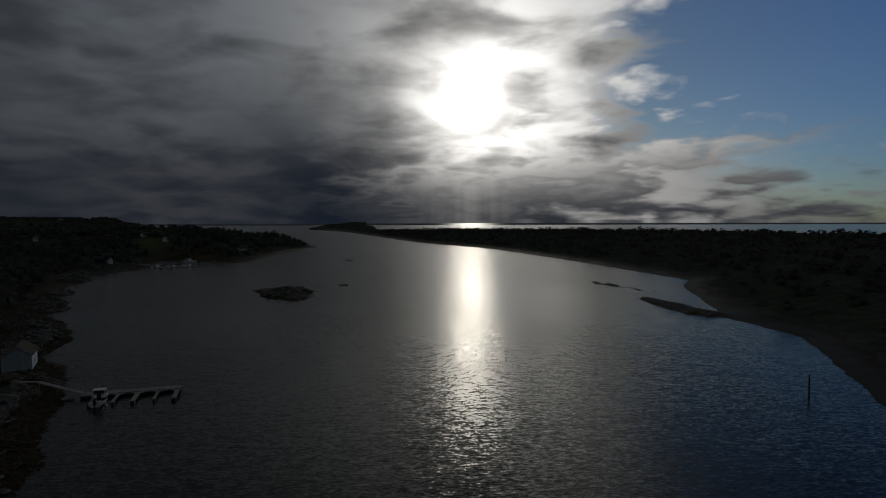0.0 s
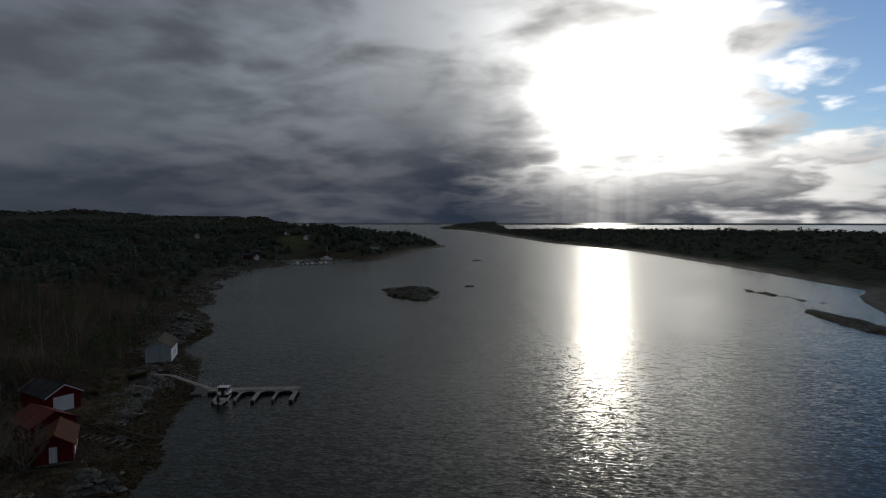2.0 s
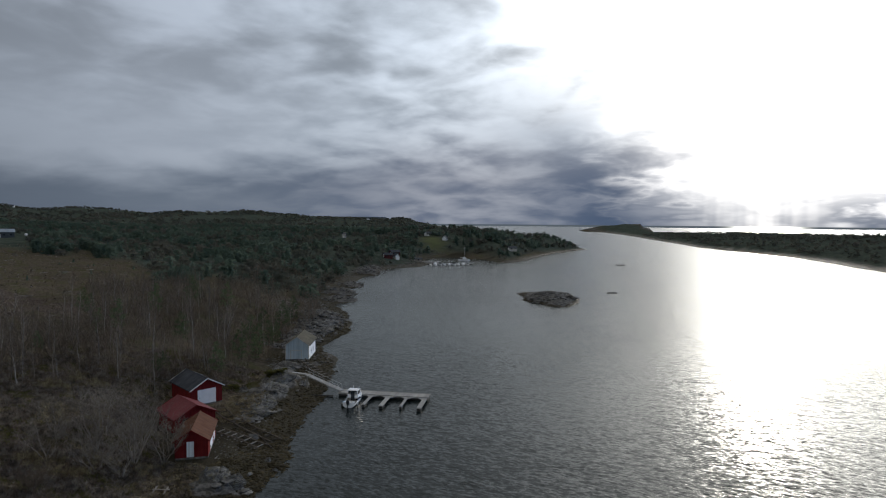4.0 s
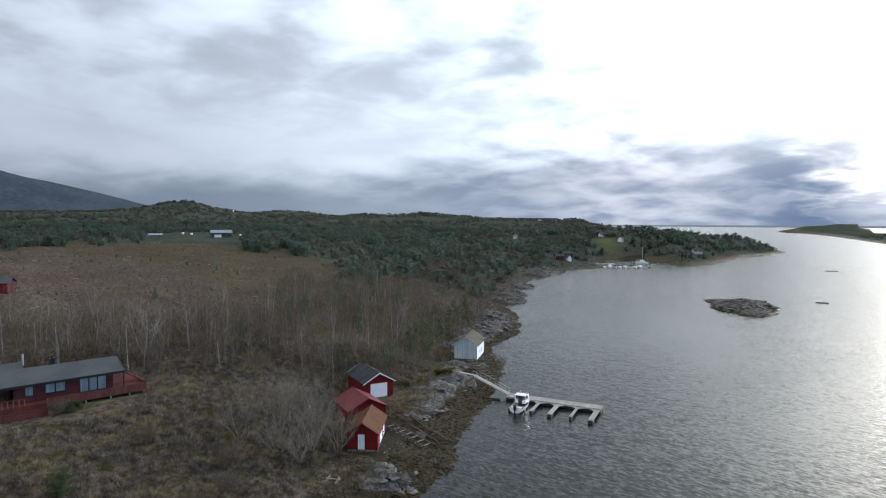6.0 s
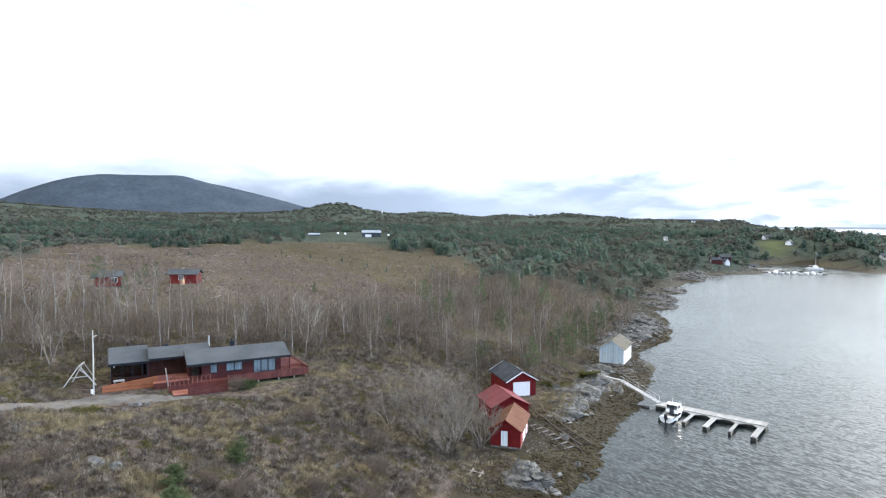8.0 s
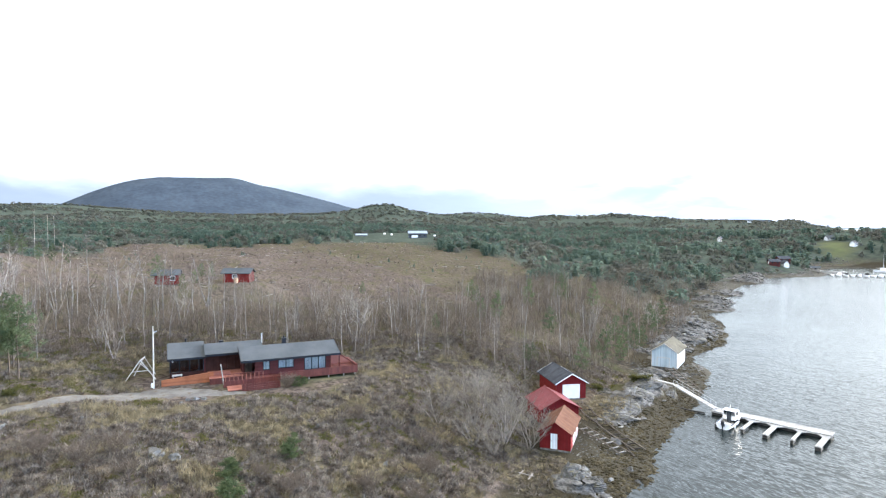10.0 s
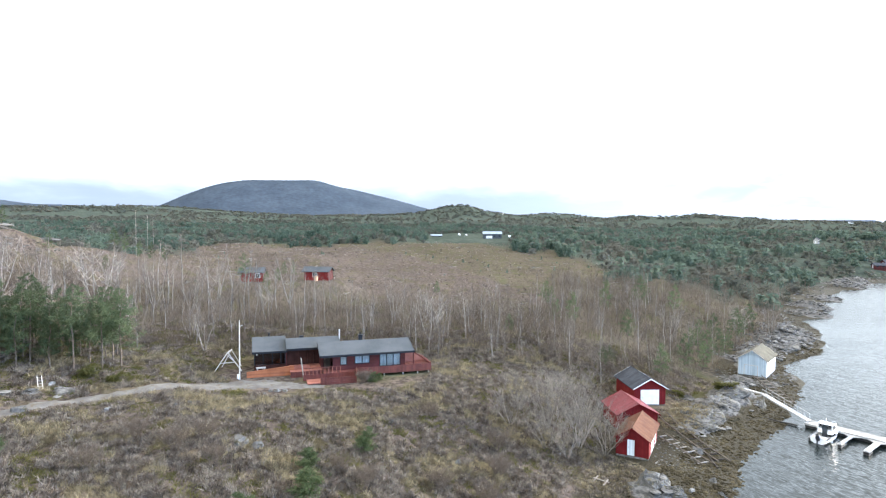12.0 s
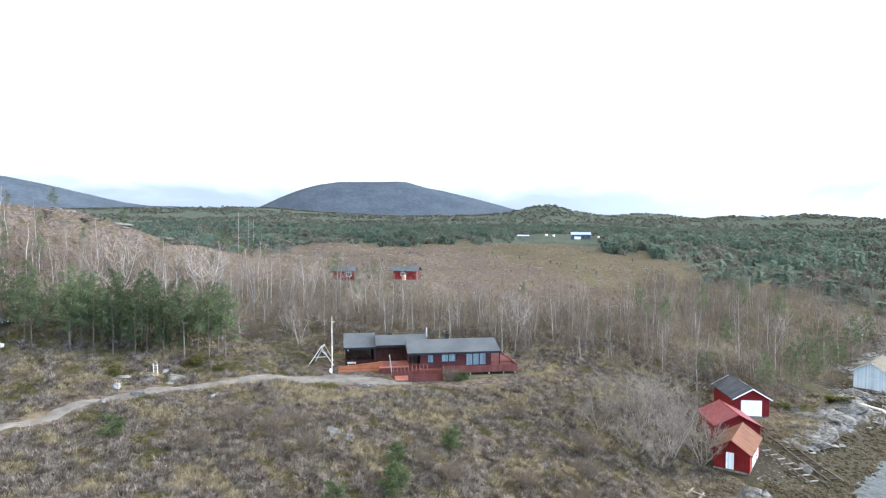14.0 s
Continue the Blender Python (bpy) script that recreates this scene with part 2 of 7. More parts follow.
def ground_material():
    m = bpy.data.materials.new("heath_and_rock")
    m.use_nodes = True
    g = Graph(m.node_tree)
    co = g.node("ShaderNodeTexCoord").outputs["Object"]
    layers = [g.node("ShaderNodeVertexColor") for _ in range(2)]
    layers[0].layer_name, layers[1].layer_name = "mask_a", "mask_b"
    a, b = layers[0].outputs[0], layers[1].outputs[0]
    forest = layers[1].outputs[1]
    rock, weed, straw = g.sep(a)
    wood, field, far_haze = g.sep(b)
    n1, n2, n3, n4 = g.noise(co, 0.045, 4.0), g.noise(co, 0.22, 5.0, 0.6), g.noise(co, 1.3, 6.0, 0.65), g.noise(co, 7.0, 4.0, 0.7)
    heath = g.mix(g.step(n3, 0.38, 0.62), (0.042, 0.034, 0.029), (0.118, 0.096, 0.082))
    heath = g.mix(g.step(n4, 0.5, 0.72, 0.0, 0.7), heath, (0.150, 0.126, 0.108))
    moss = g.mix(n3, (0.050, 0.047, 0.022), (0.098, 0.088, 0.050))
    col = g.mix(g.step(n2, 0.50, 0.62, 0.0, 0.60), heath, moss)
    dry = g.mix(g.step(n4, 0.35, 0.68), (0.088, 0.070, 0.046), (0.186, 0.154, 0.108))
    col = g.mix(g.step(g.math("ADD", g.math("MULTIPLY", n3, 0.5), g.math("MULTIPLY", straw, 0.6)), 0.42, 0.62), col, dry)
    floor = g.mix(g.step(n3, 0.36, 0.64), (0.046, 0.040, 0.030), (0.118, 0.098, 0.074))
    floor = g.mix(g.step(n2, 0.47, 0.62, 0.0, 0.7), floor, (0.064, 0.066, 0.030))
    col = g.mix(wood, col, floor)
    col = g.mix(forest, col, g.mix(g.step(n2, 0.36, 0.64), (0.042, 0.054, 0.044), (0.068, 0.080, 0.064)))
    col = g.mix(field, col, g.mix(n2, (0.070, 0.086, 0.040), (0.104, 0.118, 0.060)))
    # blue-grey that paints the air's haze onto the far mountains
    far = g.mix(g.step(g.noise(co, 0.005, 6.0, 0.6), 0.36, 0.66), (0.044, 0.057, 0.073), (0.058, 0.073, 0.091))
    col = g.mix(far_haze, col, far)
    stone = g.mix(g.step(g.noise(g.scale(co, (1, 1, 3)), 0.9, 7.0, 0.7), 0.35, 0.65), (0.046, 0.046, 0.045), (0.165, 0.161, 0.152))
    stone = g.mix(g.step(n3, 0.56, 0.70, 0.0, 0.7), stone, (0.068, 0.060, 0.034))
    rockf = g.step(g.math("ADD", rock, g.math("MULTIPLY", g.math("SUBTRACT", n3, 0.5), 0.9)), 0.40, 0.58)
    col = g.mix(rockf, col, stone)
    kelp = g.mix(g.step(n4, 0.35, 0.65), (0.018, 0.016, 0.011), (0.058, 0.050, 0.032))
    kelp = g.mix(g.step(n3, 0.55, 0.70), kelp, (0.056, 0.050, 0.036))
    col = g.mix(g.step(g.math("ADD", weed, g.math("MULTIPLY", g.math("SUBTRACT", n3, 0.5), 0.7)), 0.40, 0.60), col, kelp)
    v = g.math("ADD", 0.62, g.math("MULTIPLY", n1, 0.76))
    col = g.mix(1.0, col, g.vec(v, v, v), "MULTIPLY")
    bs = g.node("ShaderNodeBsdfPrincipled")
    g.put(bs.inputs["Base Color"], col)
    g.put(bs.inputs["Roughness"], g.math("SUBTRACT", 0.92, g.math("MULTIPLY", weed, 0.35)))
    g.put(bs.inputs["Specular IOR Level"], g.math("MULTIPLY", weed, 0.03))
    bp = g.node("ShaderNodeBump")
    bp.inputs["Strength"].default_value, bp.inputs["Distance"].default_value = 0.8, 0.35
    g.put(bp.inputs["Height"], g.math("ADD", g.math("MULTIPLY", n3, 0.7), g.math("MULTIPLY", n4, 0.35)))
    g.put(bs.inputs["Normal"], bp.outputs[0])
    g.put(g.node("ShaderNodeOutputMaterial").inputs[0], bs.outputs[0])
    return m


def glass_material():
    m = bpy.data.materials.new("window_glass")
    m.use_nodes = True
    bs = m.node_tree.nodes["Principled BSDF"]
    bs.inputs["Base Color"].default_value = (0.02, 0.025, 0.03, 1)
    bs.inputs["Roughness"].default_value, bs.inputs["IOR"].default_value = 0.05, 1.5
    return m


M = dict(
    ground=ground_material(), water=water_material(), glass=glass_material(),
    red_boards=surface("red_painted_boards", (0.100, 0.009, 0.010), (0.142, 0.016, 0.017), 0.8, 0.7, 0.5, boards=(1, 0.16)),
    # side boards: a lighter red than red_boards, grooved along x
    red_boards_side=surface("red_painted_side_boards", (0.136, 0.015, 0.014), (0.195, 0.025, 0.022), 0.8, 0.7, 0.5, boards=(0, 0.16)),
    cabin_boards=surface("brown_red_cabin_boards", (0.056, 0.018, 0.017), (0.088, 0.027, 0.025), 0.7, 0.7, 0.5, boards=(2, 0.18)),
    deck_red=surface("red_brown_deck_boards", (0.088, 0.028, 0.022), (0.135, 0.043, 0.034), 0.8, 0.65, 0.5, boards=(0, 0.14)),
    ramp_orange=surface("orange_stained_boards", (0.25, 0.085, 0.036), (0.33, 0.12, 0.056), 0.8, 0.6, 0.5, boards=(2, 0.14)),
    deck_pink=surface("faded_red_deck_boards", (0.212, 0.081, 0.058), (0.289, 0.123, 0.093), 0.8, 0.7, 0.5, boards=(1, 0.14)),
    blue_white=surface("pale_blue_white_boards", (0.33, 0.41, 0.47), (0.42, 0.49, 0.54), 0.5, 0.7, 0.4, boards=(1, 0.15)),
    white_paint=surface("white_paint", (0.70, 0.71, 0.72), (0.82, 0.82, 0.82), 0.9, 0.5, 0.15),
    pale_door=surface("pale_blue_door_paint", (0.60, 0.68, 0.74), (0.72, 0.78, 0.82), 0.9, 0.5, 0.3, boards=(1, 0.2)),
    roof_slate=surface("dark_grey_roofing", (0.036, 0.040, 0.048), (0.060, 0.065, 0.076), 0.7, 0.75, 0.5, boards=(0, 0.35)),
    roof_grey=surface("grey_felt_roof", (0.054, 0.062, 0.068), (0.080, 0.088, 0.094), 0.35, 0.8, 0.3, 6.0),
    roof_red=surface("red_sheet_roof", (0.125, 0.019, 0.023), (0.162, 0.030, 0.034), 0.5, 0.5, 0.5, boards=(0, 0.25)),
    roof_rust=surface("rusty_orange_roof", (0.090, 0.041, 0.024), (0.132, 0.063, 0.040), 0.7, 0.8, 0.5, three=(0.098, 0.050, 0.037), boards=(0, 0.25)),
    roof_lichen=surface("lichen_grey_roof", (0.078, 0.072, 0.055), (0.120, 0.110, 0.083), 0.8, 0.85, 0.5, boards=(0, 0.25)),
    black_trim=surface("black_window_paint", (0.012, 0.014, 0.018), (0.022, 0.024, 0.028), 2, 0.5, 0.1),
    # near-black red-brown: shade of the cabin's recess and porch painted into the boards
    dark_inside=surface("shade_dark_boards", (0.030, 0.014, 0.012), (0.050, 0.022, 0.018), 1, 0.7, 0.4, boards=(0, 0.16)),
    curtain=surface("white_curtain", (0.42, 0.48, 0.52), (0.56, 0.60, 0.63), 3, 0.9, 0.3, boards=(0, 0.08)),
    concrete=surface("grey_concrete", (0.30, 0.29, 0.28), (0.42, 0.41, 0.39), 1.5, 0.9, 0.3),
    dock_deck=surface("bleached_dock_planks", (0.26, 0.26, 0.25), (0.36, 0.355, 0.34), 0.6, 0.8, 0.5, boards=(0, 0.13)),
    dock_float=surface("black_wet_float", (0.016, 0.016, 0.016), (0.040, 0.038, 0.034), 1.5, 0.6, 0.3),
    old_timber=surface("grey_weathered_timber", (0.20, 0.18, 0.155), (0.34, 0.31, 0.27), 1.5, 0.85, 0.5, stretch=(1, 1, 1)),
    silver_log=surface("silver_grey_log", (0.20, 0.18, 0.16), (0.29, 0.27, 0.24), 1.5, 0.85, 0.4),
    pale_timber=surface("pale_weathered_timber", (0.368, 0.352, 0.320), (0.480, 0.464, 0.432), 1.5, 0.85, 0.4),
    slip_timber=surface("wet_brown_timber", (0.075, 0.064, 0.054), (0.150, 0.132, 0.112), 1.5, 0.8, 0.4),
    dark_timber=surface("tarred_timber", (0.030, 0.026, 0.022), (0.065, 0.055, 0.046), 1.5, 0.8, 0.4),
    gelcoat=surface("white_gelcoat", (0.74, 0.76, 0.78), (0.82, 0.83, 0.84), 0.8, 0.25, 0.0),
    black_plastic=surface("black_plastic", (0.012, 0.013, 0.016), (0.025, 0.027, 0.032), 3, 0.4, 0.0),
    steel=surface("galvanised_steel", (0.40, 0.42, 0.44), (0.55, 0.56, 0.57), 3, 0.45, 0.0, metal=0.7),
    gravel=surface("grey_gravel", (0.090, 0.085, 0.079), (0.155, 0.148, 0.138), 0.5, 0.95, 0.6, 9.0, three=(0.105, 0.088, 0.065)),
    stone=surface("grey_lichen_rock", (0.062, 0.064, 0.065), (0.180, 0.178, 0.170), 0.7, 0.9, 0.8, 5.0, three=(0.064, 0.058, 0.035), per="object"),
    bedrock=surface("grey_cracked_bedrock", (0.050, 0.049, 0.046), (0.158, 0.154, 0.144), 1.6, 0.9, 0.9, 9.0, three=(0.092, 0.084, 0.052), per="object"),
    stone_bits=surface("grey_shore_stones", (0.050, 0.050, 0.048), (0.150, 0.147, 0.139), 0.5, 0.9, 0.6, 4.0, per="island"),
    weed_stone=surface("weed_covered_stones", (0.018, 0.015, 0.009), (0.062, 0.052, 0.031), 0.6, 0.75, 0.7, 6.0, per="island", spec=0.05),
    birch_bark=surface("pale_birch_bark", (0.150, 0.135, 0.118), (0.290, 0.265, 0.235), 1.2, 0.85, 0.3, 9.0, three=(0.062, 0.053, 0.043), per="object"),
    birch_twig=surface("brown_birch_twigs", (0.104, 0.086, 0.070), (0.196, 0.168, 0.138), 0.5, 0.9, 0.0, per="object"),
    alder_twig=surface("silver_grey_branches", (0.170, 0.148, 0.128), (0.300, 0.268, 0.235), 0.5, 0.9, 0.0, per="object"),
    alder_crown=surface("grey_alder_twigs", (0.122, 0.106, 0.088), (0.245, 0.218, 0.185), 0.5, 0.9, 0.0, per="object"),
    wood_haze=surface("bare_brown_wood", (0.084, 0.070, 0.056), (0.172, 0.146, 0.118), 0.05, 0.9, 0.0, per="island"),
    brown_scrub=surface("red_brown_undergrowth", (0.080, 0.063, 0.049), (0.156, 0.127, 0.099), 0.06, 0.9, 0.0, per="island"),
    pine_bark=surface("grey_brown_pine_bark", (0.085, 0.068, 0.055), (0.165, 0.130, 0.102), 1.5, 0.9, 0.4),
    pine_needle=surface("green_pine_needles", (0.054, 0.078, 0.042), (0.106, 0.130, 0.068), 0.6, 0.75, 0.0, per="object", leafy=0.45),
    # far trees: distance haze put into the colour, paler and greyer than near needles
    spruce_far=surface("hazed_green_conifers", (0.062, 0.094, 0.074), (0.112, 0.146, 0.114), 0.02, 0.9, 0.0, 0.3, spec=0.05, leafy=0.55),
    far_wood=surface("hazed_mixed_wood", (0.070, 0.080, 0.066), (0.124, 0.122, 0.102), 0.008, 0.9, 0.0, 0.1, spec=0.05, leafy=0.45),
    heather=surface("brown_heather", (0.042, 0.036, 0.031), (0.262, 0.232, 0.198), 1.0, 0.9, 0.0, 4.5, three=(0.128, 0.096, 0.068), per="island", leafy=0.45),
    grass_dry=surface("straw_grass", (0.100, 0.084, 0.052), (0.300, 0.258, 0.170), 0.9, 0.9, 0.0, 2.0, per="island", leafy=0.45),
    moss_tuft=surface("olive_moss_tufts", (0.058, 0.060, 0.020), (0.118, 0.112, 0.042), 0.35, 0.9, 0.0, 2.0, per="island", leafy=0.45),
    bush_green=surface("green_bush_leaves", (0.056, 0.078, 0.036), (0.104, 0.130, 0.062), 0.8, 0.8, 0.0, 4.0, per="island", leafy=0.45),
    barn_blue=surface("grey_blue_barn_cladding", (0.22, 0.26, 0.30), (0.30, 0.34, 0.38), 0.4, 0.8, 0.2),
    orange_plastic=surface("orange_brown_barrel", (0.42, 0.24, 0.14), (0.50, 0.30, 0.18), 1, 0.6, 0.0),
    car_paint=surface("dark_blue_car_paint", (0.03, 0.035, 0.05), (0.05, 0.055, 0.07), 1, 0.25, 0.0),
    buoy_red=surface("red_marker_paint", (0.30, 0.03, 0.02), (0.36, 0.05, 0.03), 1, 0.5, 0.0),
)


# ---------------------------------------------------------------- mesh helpers
rng = random.Random(7)
nrng = np.random.default_rng(11)


class Shape:
    """Vertices and faces of one part, gathered piece by piece."""

    def __init__(self):
        self.v, self.f = [], []

    def add(self, verts, faces):
        k = len(self.v)
        self.v += [tuple(p) for p in verts]
        self.f += [tuple(i + k for i in q) for q in faces]
        return self

    def box(self, x0, x1, y0, y1, z0, z1, m=None):
        vs = [Vector((x, y, z)) for z in (z0, z1) for x, y in ((x0, y0), (x1, y0), (x1, y1), (x0, y1))]
        if m is not None:
            vs = [m @ p for p in vs]
        return self.add(vs, [(3, 2, 1, 0), (4, 5, 6, 7), (0, 1, 5, 4), (1, 2, 6, 5), (2, 3, 7, 6), (3, 0, 4, 7)])

    def prism(self, outline, axis, a, b):
        """A flat outline (2D, counter-clockwise) pulled along an axis from a to b."""
        def put(p, d):
            q = list(p)
            q.insert(axis, d)
            return q
        n = len(outline)
        vs = [put(p, a) for p in outline] + [put(p, b) for p in outline]
        return self.add(vs, [tuple(range(n))[::-1], tuple(range(n, 2 * n))] + [(i, (i + 1) % n, n + (i + 1) % n, n + i) for i in range(n)])

    def beam(self, p, q, w, h=None):
        """A squared timber from p to q."""
        p, q, h = Vector(p), Vector(q), h or w
        d = (q - p).normalized()
        s = d.cross(Vector((0, 0, 1)))
        s = (s if s.length > 0.01 else Vector((1, 0, 0))).normalized()
        u = s.cross(d)
        vs = [e + s * a * w / 2 + u * b * h / 2 for e in (p, q) for a, b in ((-1, -1), (1, -1), (1, 1), (-1, 1))]
        return self.add(vs, [(3, 2, 1, 0), (4, 5, 6, 7), (0, 1, 5, 4), (1, 2, 6, 5), (2, 3, 7, 6), (3, 0, 4, 7)])

    def tube(self, points, radii, sides=6):
        n, pts = len(points), [Vector(p) for p in points]
        vs, fs = [], []
        for i, p in enumerate(pts):
            d = (pts[min(i + 1, n - 1)] - pts[max(i - 1, 0)]).normalized()
            s = d.cross(Vector((0.31, 0.17, 0.93) if abs(d.z) < 0.95 else (1, 0, 0))).normalized()
            u = s.cross(d)
            for k in range(sides):
                a = math.tau * k / sides
                vs.append(p + (s * math.cos(a) + u * math.sin(a)) * radii[i])
        for i in range(n - 1):
            for k in range(sides):
                j = (k + 1) % sides
                fs.append((i * sides + k, i * sides + j, (i + 1) * sides + j, (i + 1) * sides + k))
        fs += [tuple(range(sides))[::-1], tuple(range((n - 1) * sides, n * sides))]
        return self.add(vs, fs)

    def mesh(self, name, material):
        me = bpy.data.meshes.new(name)
        me.from_pydata(self.v, [], self.f)
        me.materials.append(material)
        bm = bmesh.new()
        bm.from_mesh(me)
        bmesh.ops.recalc_face_normals(bm, faces=bm.faces)
        bm.to_mesh(me)
        bm.free()
        return me


def part(name, shape, material, parent, label=""):
    ob = new(name, shape.mesh(name, material) if isinstance(shape, Shape) else shape)
    ob.parent = parent
    return tagged(ob, label)


def thing(name, label, category, at=Matrix.Identity(4), group="", kind=""):
    ob = new(name)
    ob.empty_display_size = 0.2
    ob.matrix_basis = at
    return tagged(ob, label, category, group, kind)


def whole(name, shape, material, label, category, at=Matrix.Identity(4), group="", kind=""):
    ob = new(name, shape.mesh(name, material) if isinstance(shape, Shape) else shape)
    ob.matrix_basis = at
    return tagged(ob, label, category, group, kind)


def tri_mesh(name, v, f, material, smooth=False):
    """A mesh from arrays of vertices and triangles."""
    me = bpy.data.meshes.new(name)
    me.vertices.add(len(v)), me.loops.add(f.size), me.polygons.add(len(f))
    me.vertices.foreach_set("co", np.asarray(v, np.float32).ravel())
    me.loops.foreach_set("vertex_index", np.asarray(f, np.int32).ravel())
    me.polygons.foreach_set("loop_start", np.arange(0, f.size, f.shape[1], dtype=np.int32))
    me.polygons.foreach_set("use_smooth", np.full(len(f), smooth))
    me.materials.append(material)
    me.update(calc_edges=True)
    me.validate()
    return me


def tris(shape):
    """A Shape as arrays of vertices and triangles."""
    f = [(q[0], q[i], q[i + 1]) for q in shape.f for i in range(1, len(q) - 1)]
    return np.array([tuple(p) for p in shape.v], float), np.array(f, int)


def strewn(name, kinds, spots, material, label, category, smooth=False):
    """Many small things as one object: each spot is x, y, z, size, height factor, turn, kind."""
    vs, fs, k = [], [], 0
    spots = np.asarray(spots, float)
    for i, (v, f) in enumerate(kinds):
        s = spots[spots[:, 6].astype(int) == i]
        if not len(s):
            continue
        c, d = np.cos(s[:, 5])[:, None], np.sin(s[:, 5])[:, None]
        x, y, z = v[:, 0][None], v[:, 1][None], v[:, 2][None]
        w = np.stack([s[:, 0:1] + s[:, 3:4] * (c * x - d * y), s[:, 1:2] + s[:, 3:4] * (d * x + c * y), s[:, 2:3] + s[:, 3:4] * s[:, 4:5] * z], -1)
        vs.append(w.reshape(-1, 3))
        fs.append((f[None] + (np.arange(len(s)) * len(v))[:, None, None] + k).reshape(-1, 3))
        k += len(s) * len(v)
    return whole(name, tri_mesh(name, np.concatenate(vs), np.concatenate(fs), material, smooth), None, label, category, kind="stuff")


# ---------------------------------------------------------------- lie of the land
MAINLAND = [(-45, 48), (-47, 55), (-53, 63), (-59, 75), (-65, 87), (-71, 97), (-83, 108), (-90, 120), (-93, 133), (-97, 139), (-112, 160), (-134, 184),
            (-160, 230), (-184, 282), (-204, 322), (-197, 340), (-190, 362), (-199, 392), (-226, 430), (-218, 470), (-184, 462), (-158, 426), (-147, 452),
            (-155, 520), (-160, 600), (-148, 705), (-165, 735), (-260, 850), (-520, 1150), (-1000, 2000), (-2000, 3300), (-4900, 4200), (-4900, -4900),
            (60, -4900), (60, -600), (14, -80), (-2, -25), (-10, 2), (-24, 22), (-37, 37)]
SPIT = [(70, 20), (77, 78), (81, 90), (92, 118), (99, 141), (93, 166), (101, 198), (117, 262), (132, 290), (127, 308), (111, 403), (58, 640), (-32, 838),
        (-256, 1644), (-600, 2700), (-560, 2900), (-150, 1900), (230, 1300), (470, 950), (640, 640), (600, 300), (420, -60), (180, -120)]


def shore_distance(x, y, line):
    """Metres from the shore line, positive on land."""
    p = np.array(line, float)
    q = np.roll(p, -1, 0)
    best, inside = np.full(x.shape, 1e9), np.zeros(x.shape, bool)
    for (ax, ay), (bx, by) in zip(p, q):
        dx, dy = bx - ax, by - ay
        t = np.clip(((x - ax) * dx + (y - ay) * dy) / (dx * dx + dy * dy), 0, 1)
        best = np.minimum(best, np.hypot(x - ax - t * dx, y - ay - t * dy))
        if ay != by:
            inside ^= ((ay > y) != (by > y)) & (x < (bx - ax) * (y - ay) / (by - ay) + ax)
    return np.where(inside, best, -best)


def waves(x, y, size, seed):
    """Smooth uneven ground: a sum of slanted sines with turned directions, -1 to 1."""
    r = np.random.default_rng(seed)
    out, amp, total = 0.0, 1.0, 0.0
    for k in range(5):
        for _ in range(3):
            a, ph = r.uniform(0, math.tau), r.uniform(0, math.tau)
            out = out + amp * np.sin((x * math.cos(a) + y * math.sin(a)) * math.tau / size + ph + 1.3 * np.sin((x * math.sin(a) - y * math.cos(a)) * 2.1 / size + ph * 2))
            total += amp
        size, amp = size * 0.47, amp * 0.55
    return out / total * 1.8


def polar(az, d):
    return -math.sin(radians(az)) * d, math.cos(radians(az)) * d


# hills: bearing, distance, height, half width across, half depth
HILLS = [(24, 640, 11, 70, 90), (17.5, 690, 7, 34, 40), (34, 620, 6, 70, 90), (28, 560, 6, 60, 60),
         (111, 195, 20, 24, 40), (106, 192, 15, 18, 34), (118, 190, 22, 30, 50), (101, 200, 8, 18, 30)]
# skylines as bearing and height: the far mountains and the wooded ridges before them
MOUNTAIN = [(64, 60), (66, 90), (69.2, 132), (72.2, 190), (76, 250), (77.6, 268), (78.6, 290), (79.4, 306), (80.3, 304), (83, 302), (85.5, 302), (87.7, 278), (89.3, 246), (91.5, 182), (92.8, 132), (94, 112), (97.7, 125), (102, 128), (104.4, 150), (108.7, 224), (112.4, 275), (118, 300), (126, 240)]
RIDGE = [(20, 12), (26.8, 20), (29.8, 41), (31.7, 36), (35, 41), (40.6, 48), (44.2, 60), (46, 52), (49.6, 54), (52.3, 46), (55, 57), (57.6, 60), (60.6, 52), (63.7, 70), (65.4, 88), (67.3, 80), (69.2, 66), (72, 56), (80, 50), (88, 62), (92, 72), (98, 72), (102, 68), (110, 60), (125, 60)]


def skyline(az, line):
    a, h = np.array(line, float).T
    return (np.interp(az, a, h) + np.interp(az - 0.5, a, h) + np.interp(az + 0.5, a, h)) / 3


